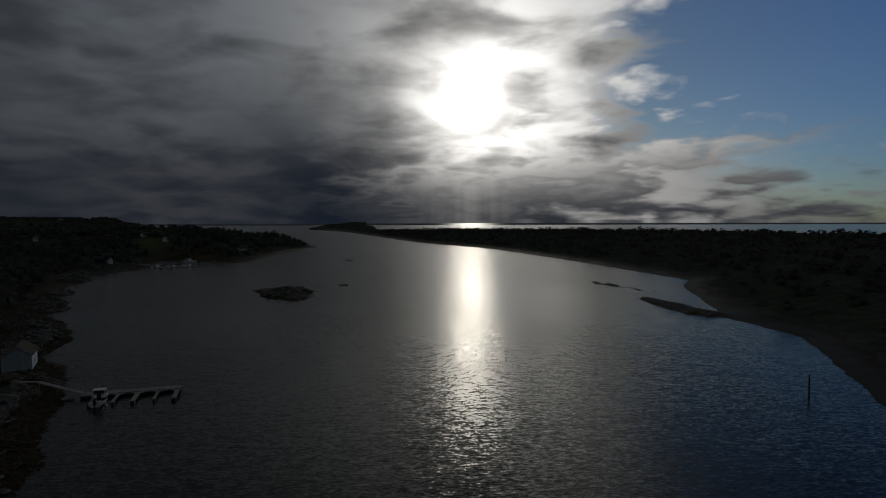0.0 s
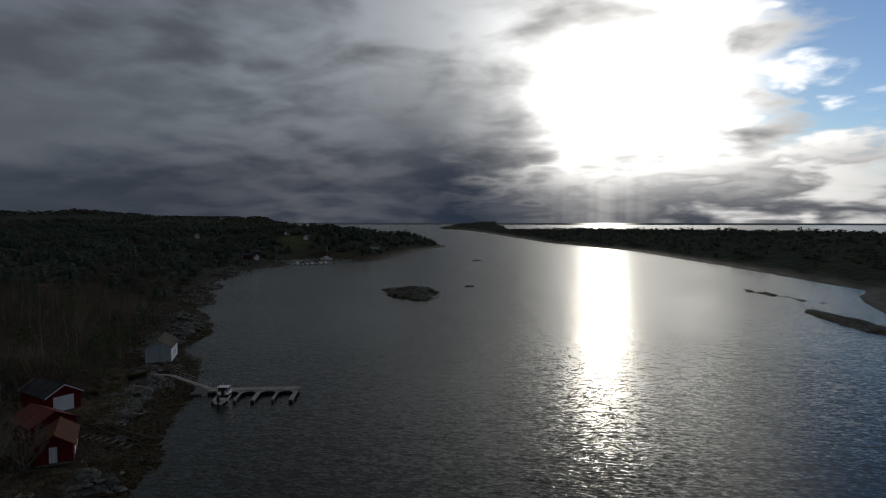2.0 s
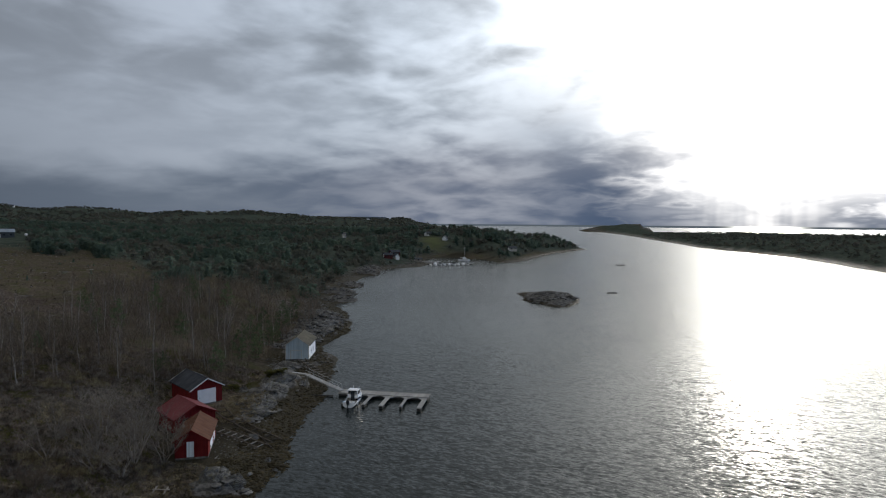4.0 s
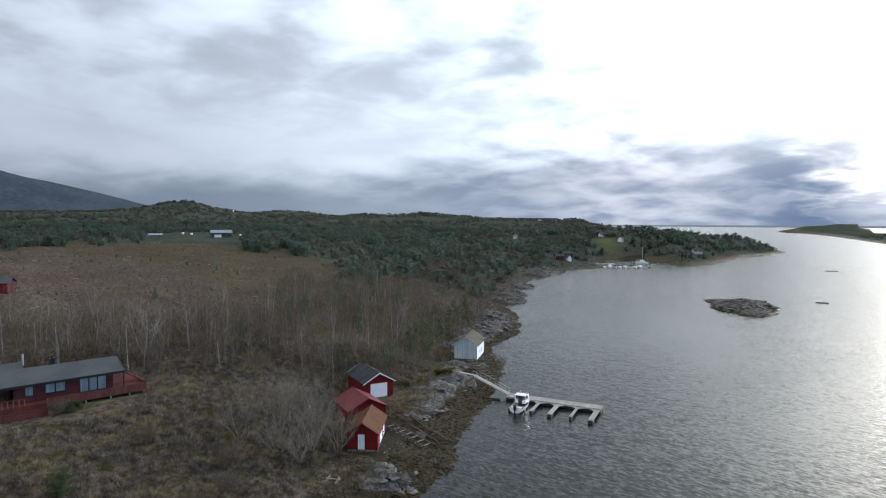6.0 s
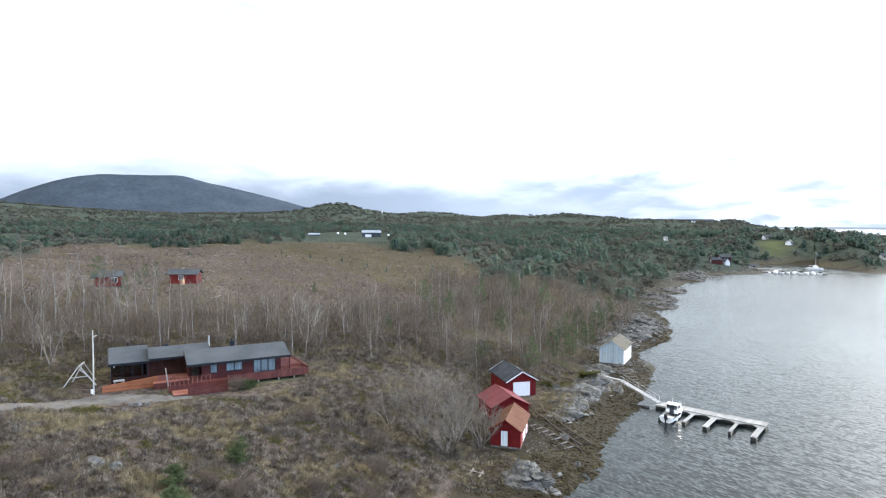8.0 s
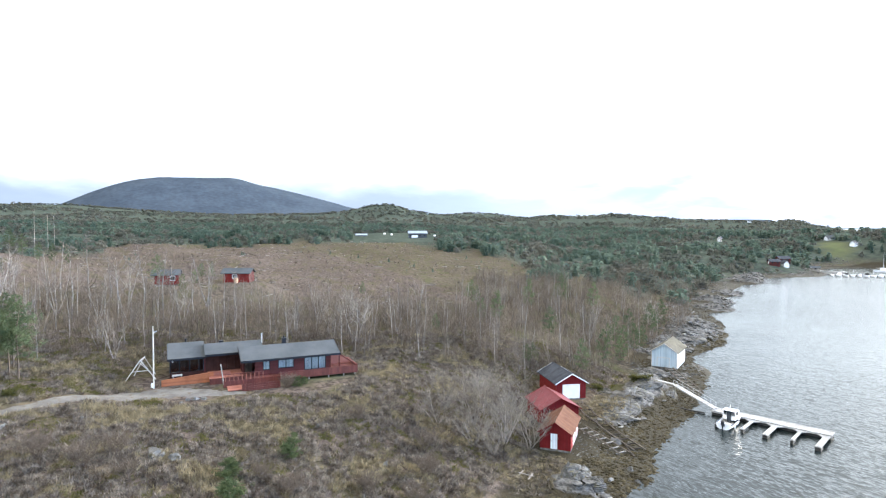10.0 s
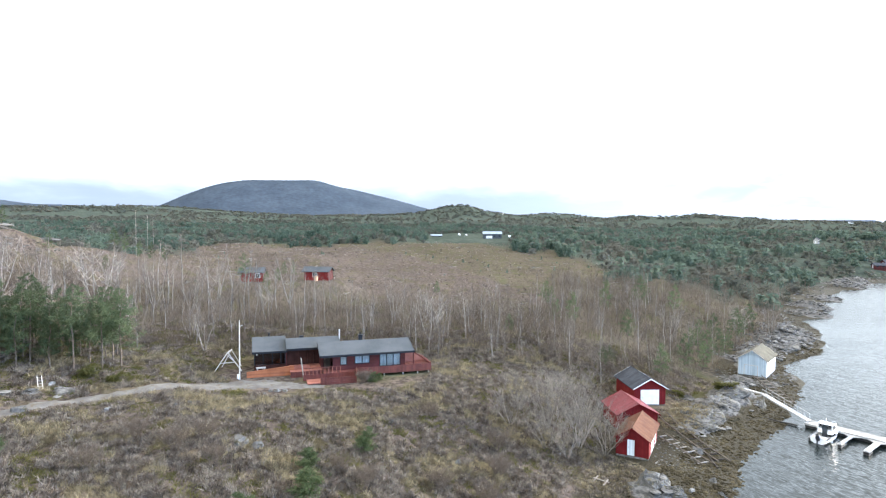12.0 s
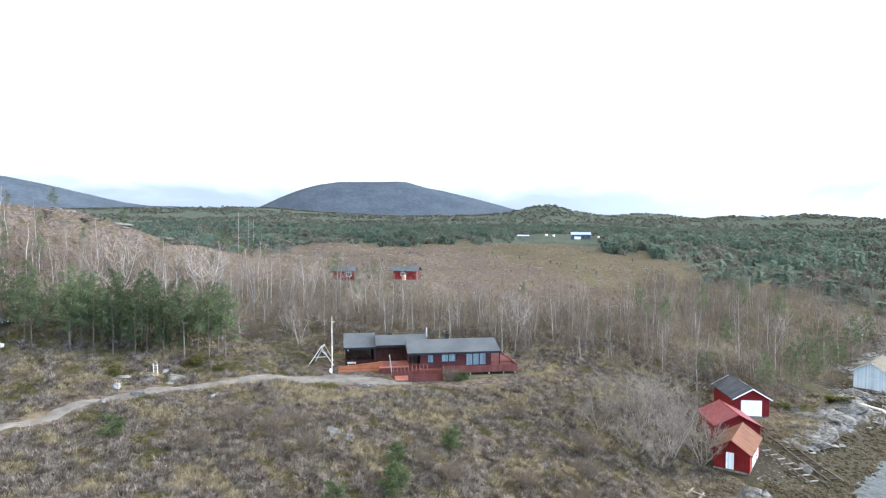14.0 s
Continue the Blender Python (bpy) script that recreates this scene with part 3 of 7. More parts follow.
# bare rock knolls: x, y, radius, height
KNOLLS = [(-49.6, 45.0, 2.2, 1.2), (-47.8, 46.4, 1.6, 0.6), (-63, 65, 2.2, 0.9), (-65.4, 69, 2.8, 1.5), (-68.2, 74.6, 3.3, 2.0), (-71, 80.5, 3.3, 2.1), (-73.5, 85.5, 3.0, 1.6), (-79, 92, 3.0, 0.9),
          (-99, 126, 5, 1.6), (-104, 135, 6, 2.2), (-108, 143, 6, 2.2), (-115, 150, 6, 1.8), (-96, 117, 4.5, 1.6), (-91, 110, 4, 1.2), (-134, 190, 7, 2.0), (-146, 206, 7, 2.2), (-160, 236, 7, 1.8),
          (-190, 292, 8, 3.0), (-203, 318, 7, 3.0), (-198, 306, 7, 2.6),
          (-80.3, -20.7, 1.1, 0.45), (-80.9, -17.8, 1.0, 0.5), (-81.5, -14.6, 1.1, 0.4), (-158.6, -45.5, 7, 1.8), (-159.7, -58, 8, 2.2), (-165.6, -38, 7, 1.6), (-160, -28.6, 6, 1.2), (-143, -47, 6, 1.6), (-149, -60, 7, 2.0), (-170, -50, 8, 2.0), (-152, -36, 5, 1.2)]
# levelled places: x, y, height, radius, soft edge
PADS = [(-60.5, 52.0, 1.15, 3.6, 5), (-68.0, 57.7, 1.2, 3.6, 4), (-74.0, 64.8, 2.4, 4.2, 5), (-83.5, 102.2, 0.95, 4.4, 6), (-84, 14, 8.0, 9, 10), (-84, 25, 8.0, 7, 9), (-92, 10, 8.2, 6, 8),
        (-160, 28, 15.0, 6, 12), (-159, 13, 15.0, 5, 10)]


def land_height(x, y):
    x, y = np.asarray(x, float), np.asarray(y, float)
    wob = waves(x, y, 23.0, 3) * 1.1 + waves(x, y, 6.0, 4) * 0.45
    s = shore_distance(x, y, MAINLAND)
    sw = s + wob
    z = np.interp(sw, [-120, -8, 0, 5, 11, 16, 22, 30, 42, 60, 90, 130, 170, 320, 520, 900, 1500, 2600, 5000], [-9, -1.2, 0.02, 0.42, 1.1, 2.2, 4.0, 6.6, 8.2, 8.8, 10.2, 13.4, 15.2, 17.2, 20, 27, 34, 38, 40])
    d = np.hypot(x, y)
    land = np.clip((sw - 8) / 60, 0, 1)
    z = z + land * (waves(x, y, 34.0, 5) * 0.55 + waves(x, y, 9.0, 6) * 0.25) + np.clip(s / 300, 0, 1) * waves(x, y, 260.0, 8) * 4.5
    az = np.degrees(np.arctan2(-x, y))
    back = (az > 15) & (az < 150) & (s > 0)
    for line, at, depth in ((RIDGE, 1800, 420), (MOUNTAIN, 3900, 520)):
        top = (skyline(az, line) + waves(x, y, 420.0, 9) * 0.012 * at / 18) * np.exp(-((d - at) / depth) ** 2)
        z = np.where(back, np.maximum(z, top + (1 - np.exp(-((d - at) / depth) ** 2)) * np.minimum(z, 30)), z)
    rise = np.zeros(x.shape)
    for az, hd, hh, wide, deep in HILLS:
        hx, hy = polar(az, hd)
        ux, uy = -math.sin(radians(az)), math.cos(radians(az))
        a, b = (x - hx) * ux + (y - hy) * uy, -(x - hx) * uy + (y - hy) * ux
        rise = np.maximum(rise, hh * np.exp(-0.5 * (a / deep) ** 2 - 0.5 * np.abs(b / wide) ** 2.2))
    z = z + rise * np.clip(s / 12, 0, 1)
    sp = shore_distance(x, y, SPIT)
    zs = np.interp(sp + wob, [-120, -8, 0, 6, 25, 60, 130, 250], [-9, -1.2, 0.0, 0.8, 5, 9.5, 13, 17]) + np.clip(sp / 60, 0, 1) * waves(x, y, 120.0, 12) * 2.5
    zs = np.where(y > 900, zs * np.clip(1.0 - (y - 900) / 2600, 0.35, 1), zs)
    for az, hd, hh, wide in ((3.6, 2300, 16, 34), (0.6, 2300, 18, 55), (6.3, 2350, 14, 60), (-2, 1500, 2, 60), (9.6, 2350, 17, 105), (12, 2500, 9, 120), (7.6, 2300, 11, 80)):
        hx, hy = polar(az, hd)
        zs = zs + hh * np.exp(-((x - hx) / wide) ** 4 - ((y - hy) / 140) ** 2) * (sp > -20)
    z = np.maximum(z, zs)
    # islet and skerries: x, y, half length, half width, heading, height
    for ix, iy, a, b, turn, top in ((-62.5, 233, 11.5, 15, 20, 3.0), (-57, 223, 6.5, 11, 12, 2.2), (-71.5, 242, 11, 5.5, -18, 1.6), (83, 268, 22, 3.4, -66, 0.9), (93, 243, 6, 3, -50, 0.6), (86, 198, 24, 5.5, -84, 1.4), (90, 178, 12, 6, -60, 1.5)):
        c, n = math.cos(radians(turn)), math.sin(radians(turn))
        u, v = ((x - ix) * c + (y - iy) * n) / a, (-(x - ix) * n + (y - iy) * c) / b
        e = 1 - np.sqrt(u * u + v * v) + 0.16 * waves(x, y, 9.0, 14)
        z = np.maximum(z, np.where(e > -0.6, np.clip(e, -0.6, 1.0) * top * np.where(e > 0, 1.5, 2.0) - np.clip(e - 0.5, 0, 1) * top * 0.9, -9))
    for kx, ky, r, h in KNOLLS:
        q = np.hypot(x - kx, y - ky) / r
        z = z + np.where(q < 2.5, h * np.exp(-q ** 2.6) * (1.15 - 0.8 * np.abs(waves(x, y, 3.4, 15)) + 0.25 * waves(x, y, 1.9, 16)), 0)
    for px, py, pz, r, soft in PADS:
        q = np.clip((np.hypot(x - px, y - py) - r) / soft, 0, 1)
        q = q * q * (3 - 2 * q)
        z = z * q + pz * (1 - q)
    return z


def at_ground(x, y):
    return float(land_height(np.array([x]), np.array([y]))[0])


def steps(lo, hi, fine, reach, grow):
    mid = list(np.arange(lo, hi + fine / 2, fine))
    up, down, w = [hi], [lo], fine
    while up[-1] < reach or down[-1] > -reach:
        w *= grow
        up.append(up[-1] + w), down.append(down[-1] - w)
    return np.array(down[:0:-1] + mid + up[1:])


def build_ground():
    gx, gy = steps(-125, -36, 0.62, 4700, 1.042), steps(-32, 128, 0.66, 4700, 1.042)
    x, y = np.meshgrid(gx, gy)
    x, y = x.ravel(), y.ravel()
    z = land_height(x, y)
    nx, ny = len(gx), len(gy)
    i = (np.arange(ny - 1)[:, None] * nx + np.arange(nx - 1)[None]).ravel()
    f = np.stack([i, i + 1, i + nx + 1, i + nx], 1)
    me = tri_mesh("ground", np.stack([x, y, z], 1), f, M["ground"], True)
    s = np.maximum(shore_distance(x, y, MAINLAND), shore_distance(x, y, SPIT))
    d, az = np.hypot(x, y), np.degrees(np.arctan2(-x, y))
    rock = np.zeros(len(x))
    for kx, ky, r, h in KNOLLS:
        rock = np.maximum(rock, np.exp(-(np.hypot(x - kx, y - ky) / (r * 1.15)) ** 3))
    skerry = (s < 0) & (z > 0.5)
    rock = np.where(skerry, 0.85, rock)
    band = np.exp(-((s - 12) / 6.0) ** 2) * (0.30 + 0.5 * waves(x, y, 19, 21)) * (y > 104) * (y < 400) * (x < 0)
    rock = np.maximum(rock, np.clip(band, 0, 1))
    knob = (az > 97) & (az < 125) & (d > 125) & (d < 260)
    rock = np.where(knob, np.maximum(rock * 0.25, np.clip(-0.02 + 0.50 * waves(x, y, 11, 22), 0, 1)), rock)
    rock = np.where((s > 140) & (d < 420) & ~knob & (x < 0), np.clip(0.05 + 0.26 * waves(x, y, 30, 23), 0, 1), rock)
    weed = np.clip(1.35 - np.abs(z - 0.45) / 1.1, 0, 1) * (s < 18) * (z < 1.9) * np.clip(1.1 - rock, 0, 1)
    straw = np.clip(0.12 + 0.46 * waves(x, y, 11, 24), 0, 0.8) * (d < 130)
    straw = np.maximum(straw, np.exp(-((x + 67) ** 2 + (y - 66) ** 2) / 40) * 0.9)
    straw = np.maximum(straw, (s > 130) * (d < 420) * np.clip(-0.06 + 0.24 * waves(x, y, 24, 25), 0, 1))
    straw = np.maximum(straw, np.exp(-(((x + 76) / 3) ** 2 + ((y - 5) / 7) ** 2)) * 0.8)
    wood = np.clip((np.abs(az - 76) < 40) * np.clip((d - 92) / 6, 0, 1) * np.clip((165 - d) / 20, 0, 1) + (d > 380), 0, 1) * (1 - knob)
    wood = np.where((y > 95) & (s > 12) | (x > 40), 1, wood)
    along, across = (x + 246) * -0.55 + (y - 488) * 0.84, (x + 246) * 0.84 + (y - 488) * 0.55
    field = np.exp(-(along / 25) ** 4 - (across / 8) ** 4) * 1.2 + np.exp(-(((x + 82.5) / 2.2) ** 2 + ((y - 27) / 6.0) ** 2)) * 0.8 * (d < 200) * (x > -83)
    field = np.clip(field, 0, 1)
    # painted haze sets in with distance, from 2300 m outward
    far_haze = np.clip((d - 2300) / 500, 0, 1) * (s > 0) * (x < -300)
    rim = np.where(az < 52, 225, np.where(az < 90, 400 - np.clip(66 - az, 0, 14) * 8, 300)) + 12 * np.sin(az * 0.7) + 9 * np.sin(az * 1.9)
    forest = np.clip((d - rim) / 25, 0, 1) * np.clip((s - 5) / 7, 0, 1) * (1 - field)
    forest = np.maximum(forest, ((x > 40) | (y > 560) & (x > -350)) * np.clip((s - 2) / 5, 0, 1) * 0.95)
    one = np.ones(len(x))
    for name, cols in (("mask_a", (rock, weed, straw, one)), ("mask_b", (wood, field, far_haze, forest))):
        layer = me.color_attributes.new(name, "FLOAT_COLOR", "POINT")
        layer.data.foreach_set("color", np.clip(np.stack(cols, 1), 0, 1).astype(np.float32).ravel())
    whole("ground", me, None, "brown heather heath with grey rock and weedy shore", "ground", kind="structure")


build_ground()
sea = np.array([(-4850, -4850, 0), (4850, -4850, 0), (4850, 4850, 0), (-4850, 4850, 0)], float)
whole("water", tri_mesh("water", sea, np.array([(0, 1, 2, 3)]), M["water"]), None, "calm rippled grey fjord water", "water", kind="structure")


# ---------------------------------------------------------------- buildings
def wall_run(shape, x0, x1, z0, z1, y0, y1, holes=()):
    """A straight wall in one piece, with openings (xa, xb, za, zb) that go through it."""
    xs = sorted({x0, x1, *[q for h in holes for q in h[:2]]})
    zs = sorted({z0, z1, *[min(max(q, z0), z1) for h in holes for q in h[2:4]]})
    nx, nz = len(xs), len(zs)

    def solid(i, k):
        if not (0 <= i < nx - 1 and 0 <= k < nz - 1):
            return False
        x, z = (xs[i] + xs[i + 1]) / 2, (zs[k] + zs[k + 1]) / 2
        return not any(h[0] < x < h[1] and h[2] < z < h[3] for h in holes)
    vs = [(x, y, z) for y in (y0, y1) for z in zs for x in xs]

    def at(i, k, s):
        return s * nx * nz + k * nx + i
    fs = []
    for i in range(nx - 1):
        for k in range(nz - 1):
            if not solid(i, k):
                continue
            fs += [(at(i, k, 0), at(i + 1, k, 0), at(i + 1, k + 1, 0), at(i, k + 1, 0)), (at(i, k, 1), at(i, k + 1, 1), at(i + 1, k + 1, 1), at(i + 1, k, 1))]
            for (p, q), near in ((((i, k), (i + 1, k)), (i, k - 1)), (((i + 1, k), (i + 1, k + 1)), (i + 1, k)), (((i + 1, k + 1), (i, k + 1)), (i, k + 1)), (((i, k + 1), (i, k)), (i - 1, k))):
                if not solid(*near):
                    fs.append((at(*p, 0), at(*p, 1), at(*q, 1), at(*q, 0)))
    used = sorted({i for f in fs for i in f})
    back = {o: n for n, o in enumerate(used)}
    return shape.add([vs[i] for i in used], [tuple(back[i] for i in f) for f in fs])


def window(parent, x0, x1, z0, z1, y, panes, trim, curtain=None, out=-1):
    """A window in a wall that faces -y: casing, panes with bars, and a curtain behind the glass."""
    w = 0.09
    fr = Shape()
    fr.box(x0 - w, x1 + w, y + out * 0.05, y + 0.10, z1, z1 + w).box(x0 - w, x1 + w, y + out * 0.07, y + 0.10, z0 - w, z0)
    fr.box(x0 - w, x0, y + out * 0.05, y + 0.10, z0, z1).box(x1, x1 + w, y + out * 0.05, y + 0.10, z0, z1)
    win = part("window", fr, trim, parent)
    step = (x1 - x0) / panes
    for i in range(panes):
        if i:
            part("mullion", Shape().box(x0 + i * step - 0.05, x0 + i * step + 0.05, y + out * 0.04, y + 0.10, z0, z1), trim, win)
        a, b = x0 + i * step + (0.05 if i else 0), x0 + (i + 1) * step - (0.05 if i < panes - 1 else 0)
        part("pane", Shape().box(a, b, y + 0.03, y + 0.045, z0, z1), M["glass_clear"] if curtain else M["glass"], win)
        if curtain:
            part("curtain", Shape().box(a, b, y + 0.13, y + 0.16, z0, z1), curtain, win, "pale drawn curtain")
    return win


def clear_glass():
    m = bpy.data.materials.new("clear_glass")
    m.use_nodes = True
    g = Graph(m.node_tree)
    gl, tr, mx = g.node("ShaderNodeBsdfGlossy"), g.node("ShaderNodeBsdfTransparent"), g.node("ShaderNodeMixShader")
    gl.inputs["Roughness"].default_value = 0.04
    tr.inputs[0].default_value = (0.93, 0.96, 0.97, 1)
    fz = g.node("ShaderNodeFresnel")
    fz.inputs[0].default_value = 1.5
    g.put(mx.inputs[0], fz.outputs[0]), g.put(mx.inputs[1], tr.outputs[0]), g.put(mx.inputs[2], gl.outputs[0])
    g.put(g.node("ShaderNodeOutputMaterial").inputs[0], mx.outputs[0])
    return m


M["glass_clear"] = clear_glass()


def gable_house(name, label, category, x, y, z, heading, w, l, he, hr, wall, side, roof, trim, doors=(), side_doors=(), windows=(), over=0.35, base=0.5, group=""):
    """A small house: the front gable faces local -x at x = 0, the ridge runs along +x. doors: (centre, width, height, material) in the gable;
    side_doors: (x0, x1, z0, z1, material) in the wall at -y, the seaward side after turning."""
    h = thing(name, label, category, pose(x, y, z, 0, 0, heading), group)
    t, n = 0.12, w / 2
    part("foundation", Shape().box(0.03, l - 0.03, -n + 0.03, n - 0.03, -1.1, base * 0.5), M["stone"], h)
    z0 = base * 0.5

    def gable(x0, x1, holes):
        line = [(-n, z0)]
        for c, dw, dh in sorted(holes):
            line += [(c - dw / 2, z0), (c - dw / 2, z0 + dh), (c + dw / 2, z0 + dh), (c + dw / 2, z0)]
        return Shape().prism(line + [(n, z0), (n, he), (0, hr), (-n, he)], 0, x0, x1)
    part("wall", gable(0, t, [d[:3] for d in doors]), wall, h)
    part("wall", gable(l - t, l, []), wall, h)
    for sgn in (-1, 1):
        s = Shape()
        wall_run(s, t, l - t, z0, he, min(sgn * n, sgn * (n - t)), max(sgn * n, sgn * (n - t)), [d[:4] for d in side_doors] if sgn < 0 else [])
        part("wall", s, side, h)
        sl = math.atan2(hr - he, n)
        ex, ez = n + over * math.cos(sl), he - over * math.sin(sl)
        up = 0.14
        part("roof_slope", Shape().prism([(sgn * ex, ez), (sgn * ex, ez + up), (0, hr + up), (0, hr)][::sgn], 0, -over, l + over), roof, h)
        for xe in (-over - 0.03, l + over):
            part("bargeboard", Shape().prism([(sgn * (ex + 0.02), ez + 0.02), (sgn * (ex + 0.02), ez + up + 0.02), (0, hr + up + 0.02), (0, hr)][::sgn], 0, xe, xe + 0.03), trim, h)
        if trim is not M["white_paint"]:
            part("corner_board", Shape().box(-0.02, 0.12, min(sgn * (n + 0.02), sgn * (n - 0.12)), max(sgn * (n + 0.02), sgn * (n - 0.12)), z0, he), trim, h)
    part("ridge_cap", Shape().prism([(-0.16, hr + 0.10), (0.16, hr + 0.10), (0, hr + 0.22)], 0, -over, l + over), roof, h)
    for c, dw, dh, mat in doors:
        d = part("door", Shape().box(0.02, 0.07, c - dw / 2 + 0.04, c + dw / 2 - 0.04, z0 + 0.03, z0 + dh - 0.04), mat, h)
        fr = Shape().box(-0.03, 0.09, c - dw / 2 - 0.09, c - dw / 2 + 0.04, z0, z0 + dh + 0.06).box(-0.03, 0.09, c + dw / 2 - 0.04, c + dw / 2 + 0.09, z0, z0 + dh + 0.06)
        fr.box(-0.03, 0.09, c - dw / 2 - 0.09, c + dw / 2 + 0.09, z0 + dh - 0.04, z0 + dh + 0.09)
        part("door_frame", fr, trim, d)
        part("handle", Shape().box(-0.03, 0.02, c + dw / 2 - 0.22, c + dw / 2 - 0.16, z0 + 0.95, z0 + 1.12), M["steel"], d)
    for x0, x1, za, zb, mat in side_doors:
        d = part("door", Shape().box(x0 + 0.02, x1 - 0.02, -n + 0.03, -n + 0.08, za, zb - 0.02), mat, h)
        part("hinge", Shape().box(x0 + 0.04, x0 + 0.5, -n - 0.02, -n + 0.03, za + 0.4, za + 0.48), M["dark_timber"], d)
        part("hinge", Shape().box(x0 + 0.04, x0 + 0.5, -n - 0.02, -n + 0.03, zb - 0.5, zb - 0.42), M["dark_timber"], d)
    return h


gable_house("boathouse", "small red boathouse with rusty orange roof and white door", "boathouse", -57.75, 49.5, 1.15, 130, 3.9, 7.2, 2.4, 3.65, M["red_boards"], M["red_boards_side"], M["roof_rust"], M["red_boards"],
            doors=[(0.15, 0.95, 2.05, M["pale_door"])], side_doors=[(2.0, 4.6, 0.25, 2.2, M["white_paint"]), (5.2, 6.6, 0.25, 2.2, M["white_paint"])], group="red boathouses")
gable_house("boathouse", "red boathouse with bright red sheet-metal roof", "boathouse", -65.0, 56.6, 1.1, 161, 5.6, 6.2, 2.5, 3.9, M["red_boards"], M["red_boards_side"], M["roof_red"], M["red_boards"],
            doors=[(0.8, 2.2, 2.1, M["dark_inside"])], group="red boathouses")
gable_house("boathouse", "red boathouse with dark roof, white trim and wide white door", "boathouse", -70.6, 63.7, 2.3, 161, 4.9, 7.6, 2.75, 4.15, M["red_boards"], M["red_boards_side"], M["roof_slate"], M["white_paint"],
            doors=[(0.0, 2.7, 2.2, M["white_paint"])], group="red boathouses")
gable_house("boathouse", "pale blue-white boathouse on the rocks with lichen-grey roof", "boathouse", -81.4, 98.2, 0.95, 118, 5.0, 8.2, 3.35, 5.05, M["blue_white"], M["white_paint"], M["roof_lichen"], M["pale_timber"],
            doors=[(0.2, 2.3, 1.9, M["blue_white"])], side_doors=[(3.0, 4.0, 0.9, 2.0, M["curtain"]), (5.0, 6.0, 0.9, 2.0, M["curtain"])])


def cabin():
    """The long brown-red cabin with three stepped roofs, terraces and a ramp. x runs along the front, -y faces the slope."""
    h = thing("cabin", "long brown-red wooden cabin with grey roofs and terraces", "cabin", pose(-85, 7.5, 8.0, 0, 0, 85))
    b = M["cabin_boards"]
    wins = [(11.55, 12.35, 1.75, 2.85), (13.6, 15.65, 1.8, 2.85), (17.25, 20.2, 1.2, 2.9)]
    s = wall_run(Shape(), 10.4, 21.0, 0.55, 3.25, -0.6, -0.42, wins)
    part("wall", s, b, h)
    part("wall", wall_run(Shape(), 9.0, 21.0, 0.55, 3.25, 6.3, 6.48), b, h)
    for x0 in (9.0, 20.82):
        part("wall", Shape().prism([(-0.42 if x0 > 10 else 1.2, 0.55), (6.3, 0.55), (6.3, 3.2), (2.8, 4.28), (-0.42 if x0 > 10 else 1.2, 3.25 if x0 > 10 else 3.75)], 0, x0, x0 + 0.18), b, h)
    # back of the entrance recess, its shade painted in
    part("wall", Shape().box(9.0, 10.4, 1.2, 1.38, 0.55, 3.6), M["dark_inside"], h)
    part("door", Shape().box(9.35, 10.2, 1.12, 1.19, 0.75, 2.8), M["dark_timber"], h)
    for (x0, x1, z0, z1), n in zip(wins, (1, 2, 3)):
        window(h, x0, x1, z0, z1, -0.6, n, M["black_trim"], M["curtain"])
    part("floor_slab", Shape().box(9.0, 21.0, -0.42, 6.3, 0.45, 0.55), M["dark_timber"], h)
    # roofs
    part("roof_slope", Shape().prism([(-1.15, 3.12), (2.8, 4.36), (2.8, 4.52), (-1.15, 3.28)], 0, 8.55, 22.3), M["roof_grey"], h, "grey felt roof slope")
    part("roof_slope", Shape().prism([(6.9, 3.05), (6.9, 3.21), (2.8, 4.52), (2.8, 4.36)], 0, 12.0, 22.3), M["roof_grey"], h)
    part("fascia", Shape().box(8.5, 22.35, -1.20, -1.15, 3.0, 3.30), M["black_trim"], h)
    for x0 in (8.50, 22.30):
        part("bargeboard", Shape().prism([(-1.2, 2.98), (2.8, 4.26), (2.8, 4.56), (-1.2, 3.30)], 0, x0, x0 + 0.05), M["black_trim"], h)
    part("roof_slope", Shape().prism([(3.6, 3.42), (6.6, 4.46), (6.6, 4.62), (3.6, 3.58)], 0, 4.2, 12.2), M["roof_grey"], h)
    part("roof_slope", Shape().prism([(10.2, 3.3), (10.2, 3.46), (6.6, 4.62), (6.6, 4.46)], 0, 4.2, 12.2), M["roof_grey"], h)
    part("fascia", Shape().box(4.25, 9.0, 3.55, 3.60, 3.28, 3.60), M["black_trim"], h)
    part("roof_slope", Shape().prism([(4.0, 3.12), (8.6, 4.50), (8.6, 4.66), (4.0, 3.28)], 0, -0.55, 4.3), M["roof_grey"], h)
    part("roof_slope", Shape().prism([(12.6, 3.2), (12.6, 3.36), (8.6, 4.66), (8.6, 4.50)], 0, -0.55, 4.3), M["roof_grey"], h)
    part("fascia", Shape().box(-0.6, 4.35, 3.94, 4.0, 3.0, 3.30), M["black_trim"], h)
    part("bargeboard", Shape().prism([(3.95, 2.98), (8.6, 4.40), (8.6, 4.70), (3.95, 3.30)], 0, -0.60, -0.55), M["black_trim"], h)
    # middle wing, walls set back under the roof, the shade there put into their colour
    part("wall", wall_run(Shape(), 4.3, 9.0, 0.55, 3.75, 4.6, 4.78, [(7.3, 8.2, 0.6, 2.7)]), M["dark_inside"], h)
    part("door", Shape().box(7.32, 8.18, 4.66, 4.72, 0.62, 2.68), M["dark_inside"], h)
    part("wall", Shape().box(4.3, 12.0, 10.0, 10.18, 0.55, 3.4), b, h)
